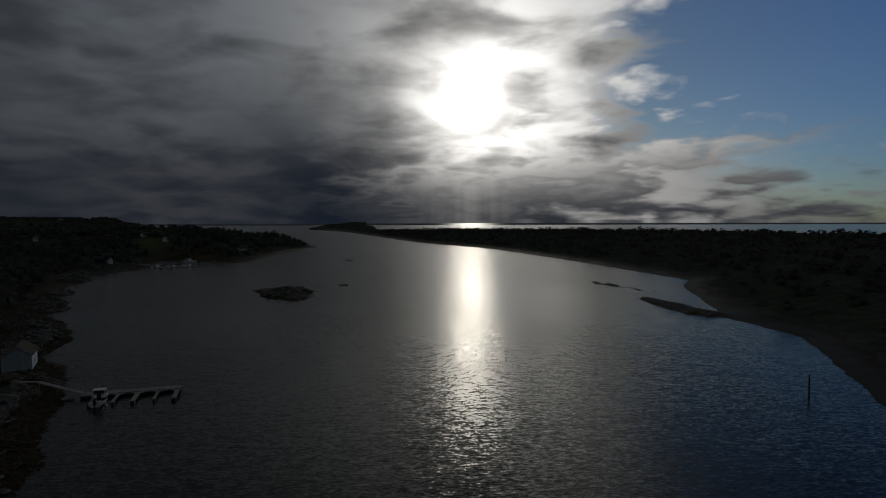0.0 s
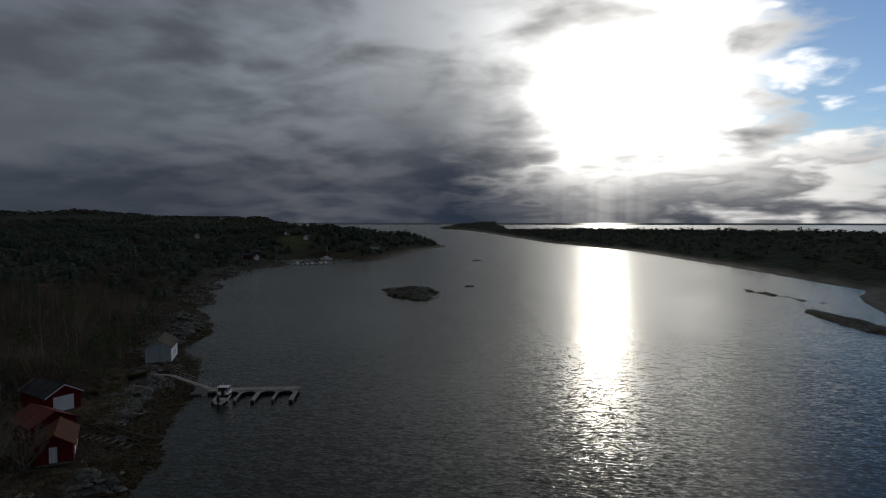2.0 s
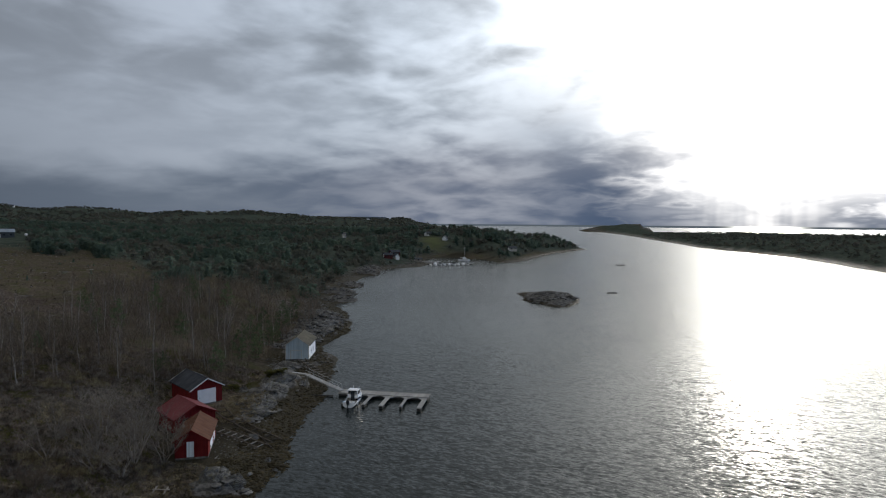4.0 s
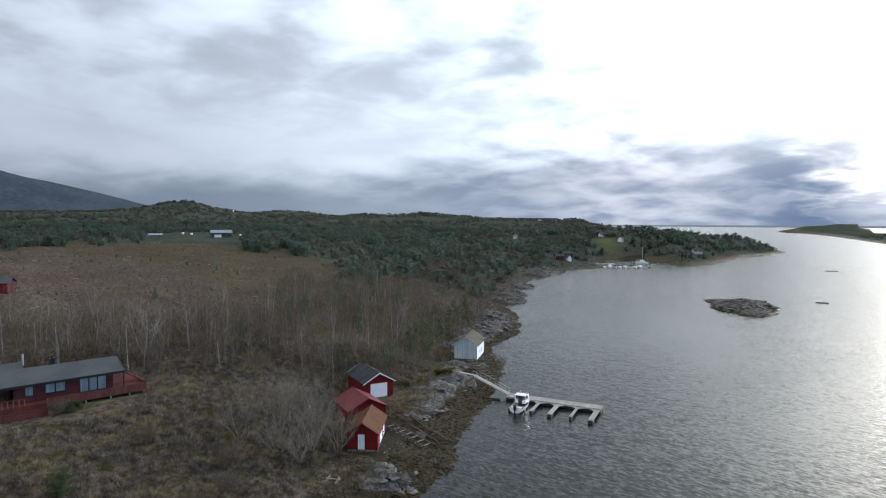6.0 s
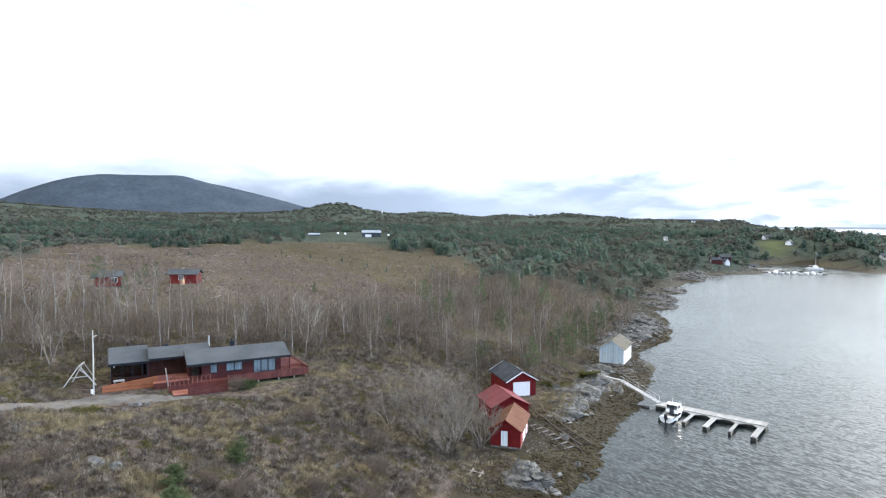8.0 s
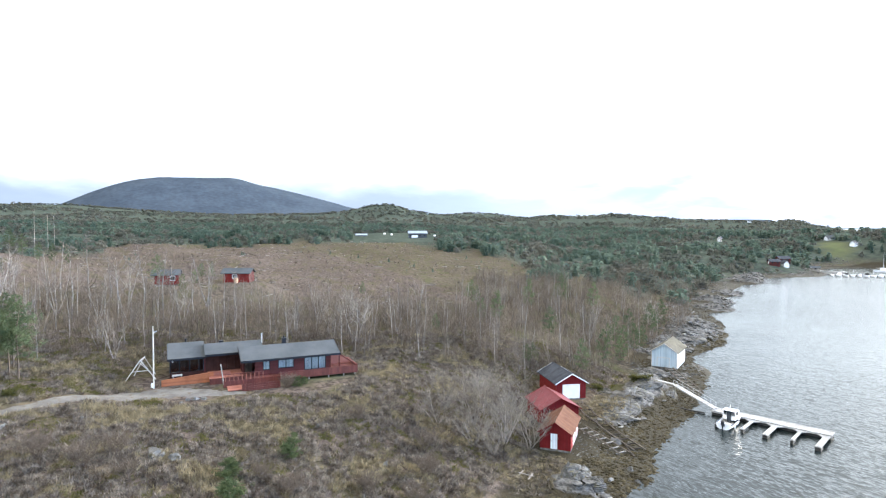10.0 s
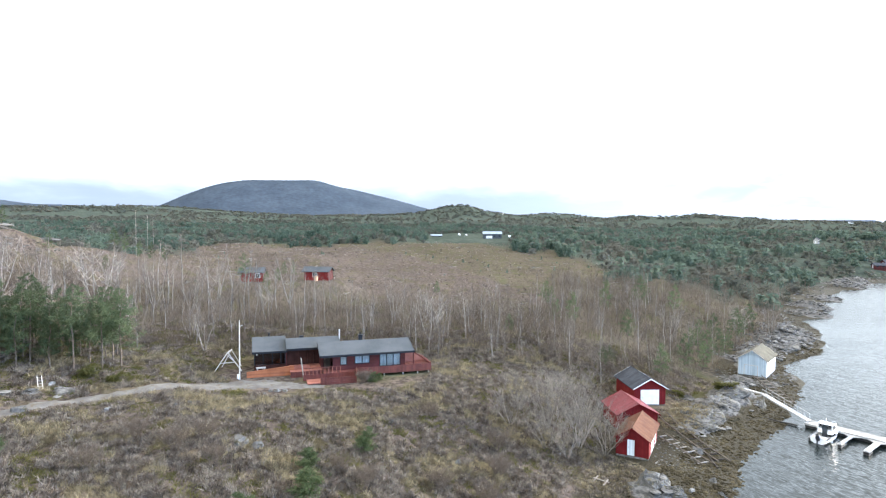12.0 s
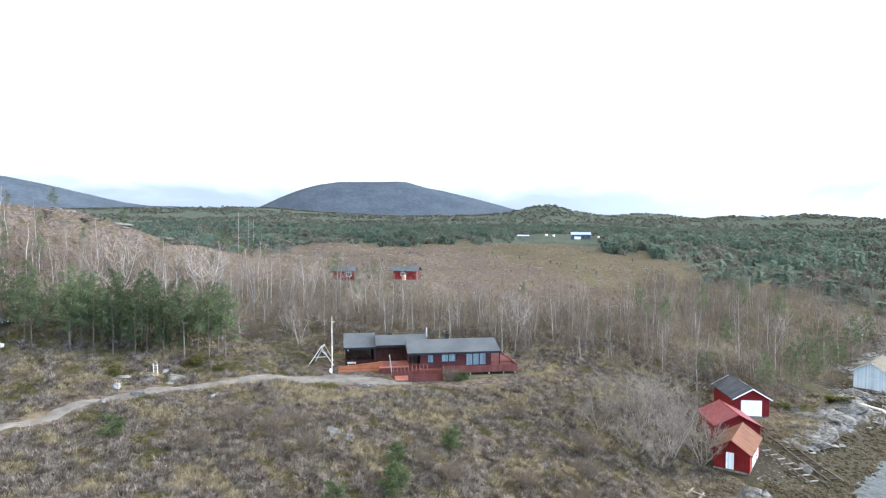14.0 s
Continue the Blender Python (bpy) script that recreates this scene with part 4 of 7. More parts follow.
    part("wall", Shape().prism([(6.5, 0.55), (10.0, 0.55), (10.0, 3.4), (6.6, 4.4), (6.5, 4.4)], 0, 11.82, 12.0), b, h)
    # left wing: glazed porch between posts, inner walls coloured dark for its shade
    for x0 in (-0.3, 0.9, 2.2, 3.4, 4.0):
        part("post", Shape().box(x0, x0 + 0.14, 4.45, 4.6, 0.55, 3.2), M["black_trim"], h)
    part("sill_wall", Shape().box(-0.3, 4.14, 4.44, 4.6, 0.55, 1.25), M["dark_inside"], h)
    for x0 in (-0.16, 1.04, 2.34):
        part("pane", Shape().box(x0, x0 + 1.05, 4.52, 4.54, 1.25, 3.1), M["glass_clear"], h)
    part("wall", Shape().box(4.14, 4.32, 4.44, 12.2, 0.55, 3.3), b, h)
    part("wall", Shape().box(-0.3, -0.12, 4.6, 12.2, 0.55, 3.2), M["dark_inside"], h)
    part("wall", Shape().box(-0.3, 4.3, 8.0, 8.18, 0.55, 4.2), M["dark_inside"], h)
    part("wall", Shape().box(-0.3, 4.3, 12.2, 12.38, 0.55, 3.2), b, h)
    part("floor_slab", Shape().box(-0.3, 12.0, 4.78, 12.2, 0.45, 0.55), M["dark_timber"], h)
    part("porch_light", Shape().tube([(0.1, 4.35, 2.75), (0.1, 4.35, 2.95)], [0.09, 0.07], 8), M["white_paint"], h, "white round porch light")
    part("porch_light", Shape().box(3.5, 3.95, 4.36, 4.43, 2.95, 3.12), M["white_paint"], h)
    # chimneys
    part("flue", Shape().tube([(12.25, 6.2, 4.2), (12.25, 6.2, 5.55), (12.25, 6.2, 5.65)], [0.11, 0.11, 0.16], 8), M["steel"], h, "galvanised steel flue pipe")
    part("chimney", Shape().box(14.7, 15.25, 2.9, 3.45, 4.2, 5.2).box(14.63, 15.32, 2.83, 3.52, 5.2, 5.28).tube([(14.97, 3.17, 5.28), (14.97, 3.17, 5.6)], [0.13, 0.13], 8), M["black_trim"], h, "black clad chimney")
    part("roof_vent", Shape().tube([(1.9, 9.2, 4.3), (1.9, 9.2, 5.0), (1.9, 9.2, 5.1)], [0.13, 0.13, 0.2], 8), M["black_trim"], h)
    part("roof_vent", Shape().box(6.3, 6.9, 6.9, 7.4, 4.4, 4.8), M["black_trim"], h)
    # main terrace with posts, skirt and end rail
    part("deck", Shape().box(13.6, 24.6, -1.75, -0.6, 0.98, 1.08), M["deck_red"], h)
    part("deck", Shape().box(21.0, 24.6, -0.6, 3.5, 0.98, 1.08), M["deck_red"], h)
    part("deck_skirt", Shape().box(13.6, 24.6, -1.83, -1.75, 0.38, 1.42), M["deck_red"], h, "red-brown boarded terrace front")
    part("deck_skirt", Shape().box(24.6, 24.68, -1.83, 3.5, 0.38, 1.42), M["deck_red"], h)
    for x0 in (17.6, 20.4, 22.6, 24.3):
        part("deck_post", Shape().box(x0, x0 + 0.15, -1.6, -1.45, -0.9, 0.98), M["pale_timber"], h)
    part("wind_screen", Shape().prism([(21.0, 1.08), (24.55, 1.08), (24.55, 1.55), (22.3, 2.95), (21.0, 2.95)], 1, 1.5, 1.58), M["deck_pink"], h, "faded pinkish board screen")
    part("post", Shape().box(22.1, 22.24, -1.0, -0.86, 1.08, 3.12), M["cabin_boards"], h)
    part("sloping_rail", Shape().beam((22.3, -1.1, 3.0), (24.62, -1.79, 1.45), 0.16, 0.2).beam((24.62, -1.79, 1.45), (24.62, 3.45, 1.5), 0.14, 0.14), M["deck_red"], h)
    # stairs side terrace, fences and ramp
    part("deck", Shape().box(4.6, 9.0, 0.2, 4.6, 0.85, 0.97), M["deck_pink"], h)
    part("deck", Shape().box(9.0, 13.6, -1.75, 1.2, 0.85, 0.97), M["deck_red"], h)
    part("deck", Shape().box(6.6, 13.2, -4.2, -1.75, 0.18, 0.30), M["deck_pink"], h)
    part("deck_skirt", Shape().box(4.6, 9.0, 0.12, 0.2, -0.2, 0.97), M["deck_red"], h)
    part("deck_skirt", Shape().box(6.2, 13.6, -1.83, -1.75, -0.1, 0.97), M["deck_red"], h)
    for n, (x0, y0, x1, y1, za, zb) in enumerate(((6.3, -1.9, 11.4, -1.9, 1.05, 1.9), (8.3, -4.25, 13.2, -4.25, -0.35, 0.95), (13.2, -4.25, 13.6, -1.9, -0.3, 1.55))):
        q = (Vector((x1, y1, 0)) - Vector((x0, y0, 0)))
        m = pose(x0, y0, 0, 0, 0, math.degrees(math.atan2(q.y, q.x)))
        fence = part("fence", Shape().box(0, q.length, -0.04, 0.04, zb - 0.10, zb, m), M["deck_red"], h)
        if n == 0:
            for k in range(10):
                part("baluster", Shape().box(0.1 + k * 0.54, 0.2 + k * 0.54, -0.03, 0.03, za - 0.1, zb - 0.1, m), M["deck_pink"], fence)
        else:
            k, rows = za, 5
            hgt = (zb - 0.10 - za) / rows
            for i in range(rows):
                part("board", Shape().box(0, q.length, -0.03, 0.03, za + i * hgt + 0.01, za + (i + 1) * hgt - 0.01, m), M["deck_red"], fence)
    part("tall_post", Shape().beam((6.3, -1.2, 0.3), (6.0, -0.4, 3.0), 0.12), M["old_timber"], h, "pale leaning timber post")
    part("ramp", Shape().prism([(-1.2, -0.25), (5.0, 0.35), (5.0, 0.5), (-1.2, -0.1)], 1, 1.7, 3.4), M["deck_pink"], h)
    part("ramp_wall", Shape().prism([(-1.3, -0.3), (5.2, 0.15), (5.2, 1.55), (-1.3, 1.0)], 1, 1.55, 1.66), M["ramp_orange"], h, "orange-stained boarded ramp rail")
    part("ramp_wall", Shape().prism([(5.2, 0.1), (7.4, 0.1), (7.4, 1.5), (5.2, 1.55)], 1, 1.55, 1.66), M["deck_pink"], h)
    part("rail_cap", Shape().beam((-1.3, 1.6, 1.02), (5.2, 1.6, 1.58), 0.2, 0.06), M["ramp_orange"], h)
    part("bench", Shape().box(0.0, 1.3, 3.4, 4.0, 0.98, 1.12).box(0.1, 0.2, 3.5, 3.9, 0.4, 0.98).box(1.1, 1.2, 3.5, 3.9, 0.4, 0.98), M["pale_timber"], h)


cabin()


def log_hut(name, label, x, y, z, heading, l, w, windows):
    h = thing(name, label, "hut", pose(x, y, z, 0, 0, heading), "red huts")
    part("wall", wall_run(Shape(), 0, l, 0, 2.4, 0, 0.15, windows), M["red_boards_side"], h)
    part("wall", Shape().box(0, l, w - 0.15, w, 0, 2.4), M["red_boards_side"], h)
    for x0 in (0, l - 0.15):
        part("wall", Shape().prism([(0.15, 0), (w - 0.15, 0), (w - 0.15, 2.4), (w / 2, 3.3), (0.15, 2.4)], 0, x0, x0 + 0.15), M["cabin_boards"], h)
    for pts in ([(-0.5, 2.2), (w / 2, 3.36), (w / 2, 3.5), (-0.5, 2.34)], [(w + 0.5, 2.2), (w + 0.5, 2.34), (w / 2, 3.5), (w / 2, 3.36)]):
        part("roof_slope", Shape().prism(pts, 0, -0.7, l + 0.5), M["roof_grey"], h)
    for q in windows:
        window(h, *q, 0.0, 2, M["white_paint"])
    part("foundation", Shape().box(0.05, l - 0.05, 0.05, w - 0.05, -1.5, 0.0), M["stone"], h)
    return h


log_hut("hut", "red log hut with grey roof and white window", -157.8, 26.2, 15.0, 62, 6.4, 4.2, [(2.3, 3.3, 1.0, 1.9)])
log_hut("hut", "red hut with white window half hidden by bare birches", -156.5, 10.2, 15.2, 80, 5.4, 4.4, [(3.6, 4.6, 1.0, 2.0)])
barrel = thing("barrel", "orange-brown plastic barrel beside the red hut", "barrel", pose(-154.6, 28.6, at_ground(-154.6, 28.6)))
part("body", Shape().tube([(0, 0, -0.1), (0, 0, 0.1), (0, 0, 0.6), (0, 0, 1.15), (0, 0, 1.3)], [0.46, 0.50, 0.54, 0.50, 0.46], 12), M["orange_plastic"], barrel)
part("lid", Shape().tube([(0, 0, 1.3), (0, 0, 1.36)], [0.49, 0.45], 12), M["silver_log"], barrel)


def far_house(name, label, x, y, heading, l, w, he, hr, wall, roof, wins=3, z=None, group="far houses"):
    z = at_ground(x, y) if z is None else z
    h = thing(name, label, "house", pose(x, y, z, 0, 0, heading), group)
    part("wall", Shape().prism([(-w / 2, -1.5), (w / 2, -1.5), (w / 2, he), (0, hr), (-w / 2, he)], 0, 0, l), wall, h)
    for sg in (-1, 1):
        part("roof", Shape().prism([(sg * (w / 2 + 0.5), he - 0.2), (sg * (w / 2 + 0.5), he), (0, hr + 0.25), (0, hr + 0.02)][::sg], 0, -0.5, l + 0.5), roof, h)
    for i in range(wins):
        c = l * (i + 0.5) / wins
        part("window", Shape().box(c - 0.5, c + 0.5, -w / 2 - 0.04, -w / 2 + 0.05, he * 0.38, he * 0.38 + 1.1), M["glass"], h)
    part("door", Shape().box(-0.05, 0.05, -0.5, 0.5, 0, 2.0), M["white_paint"], h)
    return h


far_house("house", "brown boathouse by the bay", -219, 358, 55, 6, 4, 1.7, 2.9, M["cabin_boards"], M["roof_slate"], 2)
far_house("house", "narrow white gabled boathouse by the jetty", -213, 367, 150, 3.2, 3.2, 2.4, 4.4, M["white_paint"], M["roof_slate"], 2)
far_house("house", "brown-red boathouse by the bay", -222, 372, 60, 7, 5, 2.1, 3.5, M["cabin_boards"], M["roof_slate"], 2)
far_house("house", "low grey shed at the jetty", -208, 384, 40, 5, 3.4, 1.6, 2.4, M["old_timber"], M["roof_grey"], 1)
far_house("house", "white farmhouse above the green field", -269, 518, 60, 6, 5, 2.2, 3.8, M["white_paint"], M["roof_grey"], 3)
far_house("house", "white house beside the green field", -239, 498, 90, 4, 4, 2.6, 4.4, M["white_paint"], M["roof_slate"], 2)
far_house("house", "small pale house among the trees", -325, 459, 110, 3.4, 3.4, 3.2, 4.8, M["pale_timber"], M["roof_slate"], 2)
far_house("house", "pale boathouse on the low point", -172, 489, 40, 7, 4.5, 1.8, 3.2, M["pale_timber"], M["roof_grey"], 2)
for hx, hy, ha in ((-1145, 1515, 70), (-1110, 1560, 30), (-900, 1380, 60), (-1300, 1250, 60), (-1330, 1215, 20), (-1420, 1130, 70), (-1500, 800, 50)):
    far_house("house", "small white house on the distant hillside", hx, hy, ha, 8, 6, 3, 5, M["white_paint"], M["roof_grey"], 3)
barn = far_house("barn", "long dark grey barn with pale blue-grey roof beyond the clearing", -527, 262, 64, 18, 11, 4.4, 6.6, M["roof_grey"], M["barn_blue"], 4)
part("barn_gate", Shape().box(3, 9, -6.06, -5.9, 0, 2.6), M["white_paint"], barn)
far_house("shed", "low white-roofed shed beyond the clearing", -566, 222, 70, 11, 7, 1.8, 3.0, M["roof_grey"], M["barn_blue"], 2)
far_house("shed", "small white shed beyond the clearing", -572, 206, 70, 7, 5, 2.4, 3.6, M["white_paint"], M["roof_grey"], 1)
for bx, by in ((-549, 246), (-545, 252), (-517, 286)):
    whole("silage_bale", Shape().tube([(-0.9, 0, 0.9), (-0.8, 0, 0.9), (0.8, 0, 0.9), (0.9, 0, 0.9)], [0.8, 0.95, 0.95, 0.8], 12), M["white_paint"], "white wrapped silage bale on the field", "bale", pose(bx, by, at_ground(bx, by), 0, 0, 40), "silage bales")


# ---------------------------------------------------------------- jetty, boat, slipways
def floating_dock():
    d = thing("floating_dock", "white-bleached floating dock with finger piers", "dock", pose(-60.2, 84.3, 0, 0, 0, 16.6))
    part("deck", Shape().box(0, 16.4, -1.05, 1.05, 0.52, 0.64), M["dock_deck"], d)
    part("deck_edge", Shape().box(0, 16.4, -1.13, -1.05, 0.40, 0.68).box(0, 16.4, 1.05, 1.13, 0.40, 0.68), M["dock_deck"], d)
    for x0 in (0.15, 4.2, 8.25, 12.3):
        part("float", Shape().box(x0, x0 + 4.0, -0.98, 0.98, -0.35, 0.52), M["dock_float"], d)
    for fx, fw, fl in ((2.9, 0.7, 5.6), (6.3, 0.5, 5.4), (9.4, 0.75, 5.6), (12.7, 0.45, 5.4), (15.9, 0.8, 5.8)):
        y0, y1 = -1.13 - fl, -1.13
        f = part("finger_pier", Shape().box(fx - fw / 2, fx + fw / 2, y0, y1, 0.44, 0.56), M["dock_deck"], d)
        part("finger_float", Shape().box(fx - fw / 2 + 0.05, fx + fw / 2 - 0.05, y0 + 0.02, y0 + 1.5, -0.35, 0.44), M["dock_float"], f)
        part("finger_frame", Shape().box(fx - 0.06, fx + 0.06, y0 + 1.5, y1, 0.25, 0.44), M["dock_float"], f)
        for sg in (-1, 1):
            if 0 < fx + sg * 1.1 < 16.4:
                part("gusset", Shape().prism([(fx + sg * fw / 2, y1), (fx + sg * (fw / 2 + 1.0), y1), (fx + sg * fw / 2, y1 - 1.0)][::-sg], 2, 0.46, 0.55), M["dock_deck"], f)
        part("bollard", Shape().tube([(fx, y0 + 0.25, 0.56), (fx, y0 + 0.25, 0.78)], [0.06, 0.08], 6), M["steel"], f)


floating_dock()


def motorboat():
    b = thing("motorboat", "white motorboat with wheelhouse moored at the dock", "boat", pose(-54.4, 78.6, 0, 0, 0, 16.6 + 90))
    # x forward from stern at 0 to bow at 6.4
    st = [(0.0, 1.05, 0.9), (1.6, 1.18, 0.92), (3.4, 1.18, 1.0), (4.8, 0.92, 1.1), (5.8, 0.45, 1.2), (6.4, 0.03, 1.28)]
    vs, fs = [], []
    for x, hw, top in st:
        vs += [(x, -hw, top), (x, -hw * 0.86, 0.25), (x, 0, -0.3), (x, hw * 0.86, 0.25), (x, hw, top)]
    for i in range(len(st) - 1):
        for k in range(4):
            fs.append((i * 5 + k, i * 5 + k + 1, i * 5 + k + 6, i * 5 + k + 5))
    fs.append((4, 3, 2, 1, 0))
    part("hull", Shape().add(vs, fs), M["gelcoat"], b)
    vs = []
    for x, hw, top in st:
        vs += [(x, -hw, top - 0.02), (x, hw, top - 0.02)]
    part("foredeck", Shape().add(vs[6:], [(0, 2, 3, 1), (2, 4, 5, 3)]).add([vs[4], vs[5], vs[7], vs[6]], [(0, 1, 2, 3)]), M["gelcoat"], b)
    part("cockpit_floor", Shape().box(0.1, 2.9, -1.0, 1.0, 0.42, 0.47), M["concrete"], b)
    w = part("wheelhouse", Shape().prism([(2.4, 0.95), (4.6, 0.98), (4.1, 1.55), (2.5, 1.5)], 1, -0.92, 0.92), M["gelcoat"], b)
    part("windscreen", Shape().prism([(4.02, 1.56), (3.55, 2.2), (3.48, 2.2), (3.95, 1.56)], 1, -0.80, 0.80), M["glass"], w)
    for sg in (-1, 1):
        part("side_window", Shape().prism([(2.55, 1.52), (3.95, 1.56), (3.5, 2.2), (2.6, 2.2)], 1, sg * 0.86 - 0.02, sg * 0.86 + 0.02), M["glass"], w)
        part("pillar", Shape().beam((2.52, sg * 0.86, 1.5), (2.52, sg * 0.82, 2.22), 0.08), M["gelcoat"], w)
        part("pillar", Shape().beam((4.05, sg * 0.84, 1.55), (3.5, sg * 0.80, 2.22), 0.08), M["gelcoat"], w)
        part("rubbing_strake", Shape().beam((0, sg * 1.07, 0.82), (3.4, sg * 1.2, 0.92), 0.06, 0.1), M["black_plastic"], b)
        part("fender", Shape().tube([(1.2 if sg < 0 else 2.2, sg * 1.26, 0.15), (1.2 if sg < 0 else 2.2, sg * 1.26, 0.25), (1.2 if sg < 0 else 2.2, sg * 1.26, 0.65), (1.2 if sg < 0 else 2.2, sg * 1.26, 0.75)], [0.05, 0.12, 0.12, 0.05], 8), M["white_paint"], b)
    part("wheelhouse_roof", Shape().box(2.35, 3.75, -0.95, 0.95, 2.2, 2.29), M["gelcoat"], w)
    part("aft_door", Shape().box(2.40, 2.46, -0.32, 0.32, 0.5, 2.1), M["glass"], w)
    part("bow_rail", Shape().tube([(3.9, -0.95, 1.1), (3.9, -0.95, 1.6), (5.7, -0.4, 1.75), (6.35, 0, 1.8), (5.7, 0.4, 1.75), (3.9, 0.95, 1.6), (3.9, 0.95, 1.1)], [0.025] * 7, 5), M["steel"], b)
    part("mast", Shape().tube([(2.8, 0, 2.29), (2.8, 0, 3.1)], [0.03, 0.02], 5), M["gelcoat"], b)
    o = part("outboard", Shape().tube([(-0.35, 0, -0.3), (-0.3, 0, 0.6), (-0.3, 0, 0.75), (-0.3, 0, 1.25), (-0.25, 0, 1.4)], [0.08, 0.1, 0.27, 0.25, 0.12], 8), M["black_plastic"], b, "black outboard engine")
    part("bracket", Shape().box(-0.2, 0.02, -0.2, 0.2, 0.5, 0.85), M["black_plastic"], o)
    part("seat", Shape().box(0.3, 0.75, -0.85, 0.85, 0.47, 0.85), M["gelcoat"], b)


motorboat()

walkway = thing("gangway", "pale narrow gangway from the rock to the dock", "gangway")
part("landing_beam", Shape().beam((-73.2, 81.6, 3.45), (-67.4, 84.1, 2.85), 0.7, 0.12), M["dock_deck"], walkway)
part("ramp", Shape().beam((-67.4, 84.1, 2.80), (-59.8, 84.4, 0.76), 1.1, 0.14), M["dock_deck"], walkway)
for sg in (-0.5, 0.5):
    part("handrail", Shape().tube([(-67.4, 84.1 + sg, 2.9), (-67.3, 84.1 + sg, 3.75), (-60.2, 84.4 + sg, 1.75), (-60.1, 84.4 + sg, 0.8)], [0.03] * 4, 5), M["steel"], walkway)
part("pier_post", Shape().tube([(-67.4, 84.1, 0.2), (-67.4, 84.1, 2.9)], [0.10, 0.10], 8), M["old_timber"], walkway)
part("rail_post", Shape().box(-73.35, -73.2, 81.45, 81.6, 2.4, 3.7), M["old_timber"], walkway)
for k in range(1, 7):
    for sg in (-0.5, 0.5):
        q = Vector((-67.4, 84.1 + sg, 2.85)).lerp(Vector((-60.0, 84.4 + sg, 0.8)), k / 7)
        part("baluster", Shape().tube([q, q + Vector((0, 0, 0.92))], [0.025, 0.025], 5), M["steel"], walkway)

mooring = thing("mooring_log", "dark wet log between the shore and the dock", "log")
part("log", Shape().tube([(-66.5, 80.5, 0.25), (-63, 81.6, 0.12), (-60.4, 82.6, 0.15)], [0.16, 0.14, 0.12], 7), M["dock_float"], mooring)


def slipway(label, a, b, gauge, ties, tie_mat, group, lift=0.0):
    a, b = Vector(a), Vector(b)
    t = thing("slipway", label, "slipway", group=group)
    d = (b - a)
    s = d.cross(Vector((0, 0, 1))).normalized() * gauge / 2
    n = 6
    for sg in (-1, 1):
        run = [a + d * (i / n) + s * sg for i in range(n + 1)]
        for p in run:
            p.z = max(at_ground(p.x, p.y), -0.1) + 0.28 + lift
        part("rail", Shape().tube(run, [0.11] * (n + 1), 4), M["slip_timber"], t)
    for i in range(ties):
        p = a + d * ((i + 0.5) / ties)
        z = max(at_ground(p.x, p.y), -0.1) + 0.16 + lift
        k = Vector((p.x, p.y, z))
        part("sleeper", Shape().beam(k - s * 1.15, k + s * 1.15, 0.12, 0.12), tie_mat, t)


slipway("dark timber slipway with pale sleepers below the boathouses", (-62.6, 58.2, 1.2), (-54.0, 58.0, 0.3), 1.7, 7, M["silver_log"], "slipways")
slipway("long dark slipway rails over the weedy shore", (-67.6, 63.4, 1.6), (-54.0, 60.8, 0.3), 1.7, 9, M["dark_timber"], "slipways")
slipway("weathered slipway below the pale boathouse", (-79.6, 97.4, 1.4), (-67.2, 90.2, 0.1), 1.6, 8, M["silver_log"], "slipways", 0.55)
whole("drain_pipe", Shape().beam((-58.4, 61.5, 0.55), (-53.0, 58.6, 0.32), 0.18), M["dark_timber"], "dark timber lying on the weedy shore", "timber")

stack = thing("plank_frame", "broken pale timber frame lying in the grass", "planks", pose(-53.6, 41.6, at_ground(-53.6, 41.6) + 0.15, 4, 6, 35))
for p, q in (((-0.7, -0.5, 0), (-0.6, 0.9, 0.1)), ((0.5, -0.6, 0), (0.6, 0.8, 0.1)), ((-0.9, 0.1, 0.12), (0.9, 0.2, 0.12))):
    part("plank", Shape().beam(p, q, 0.16, 0.06), M["silver_log"], stack)


# ---------------------------------------------------------------- poles, swing frame, ladder, vehicles
def power_pole(label, x, y, top, lean=0.0, arms=1, wide=1.6):
    z = at_ground(x, y)
    p = thing("utility_pole", label, "utility pole", pose(x, y, z, 0, 0, 20), "utility poles")
    part("shaft", Shape().tube([(0, 0, -0.5), (lean * 0.5, 0, top * 0.5), (lean, 0, top)], [0.11, 0.09, 0.07] if arms == 0 else [0.10, 0.08, 0.06], 8), M["pale_timber"] if arms == 0 else M["old_timber"], p)
    for k in range(arms):
        a = part("crossarm", Shape().box(lean - wide / 2, lean + wide / 2, -0.07, 0.07, top - 0.5 - 0.6 * k, top - 0.36 - 0.6 * k), M["old_timber"], p)
        for dx in (-0.45, 0, 0.45):
            part("insulator", Shape().tube([(lean + dx * wide, 0, top - 0.36 - 0.6 * k), (lean + dx * wide, 0, top - 0.2 - 0.6 * k)], [0.05, 0.04], 6), M["white_paint"], a)
    return p


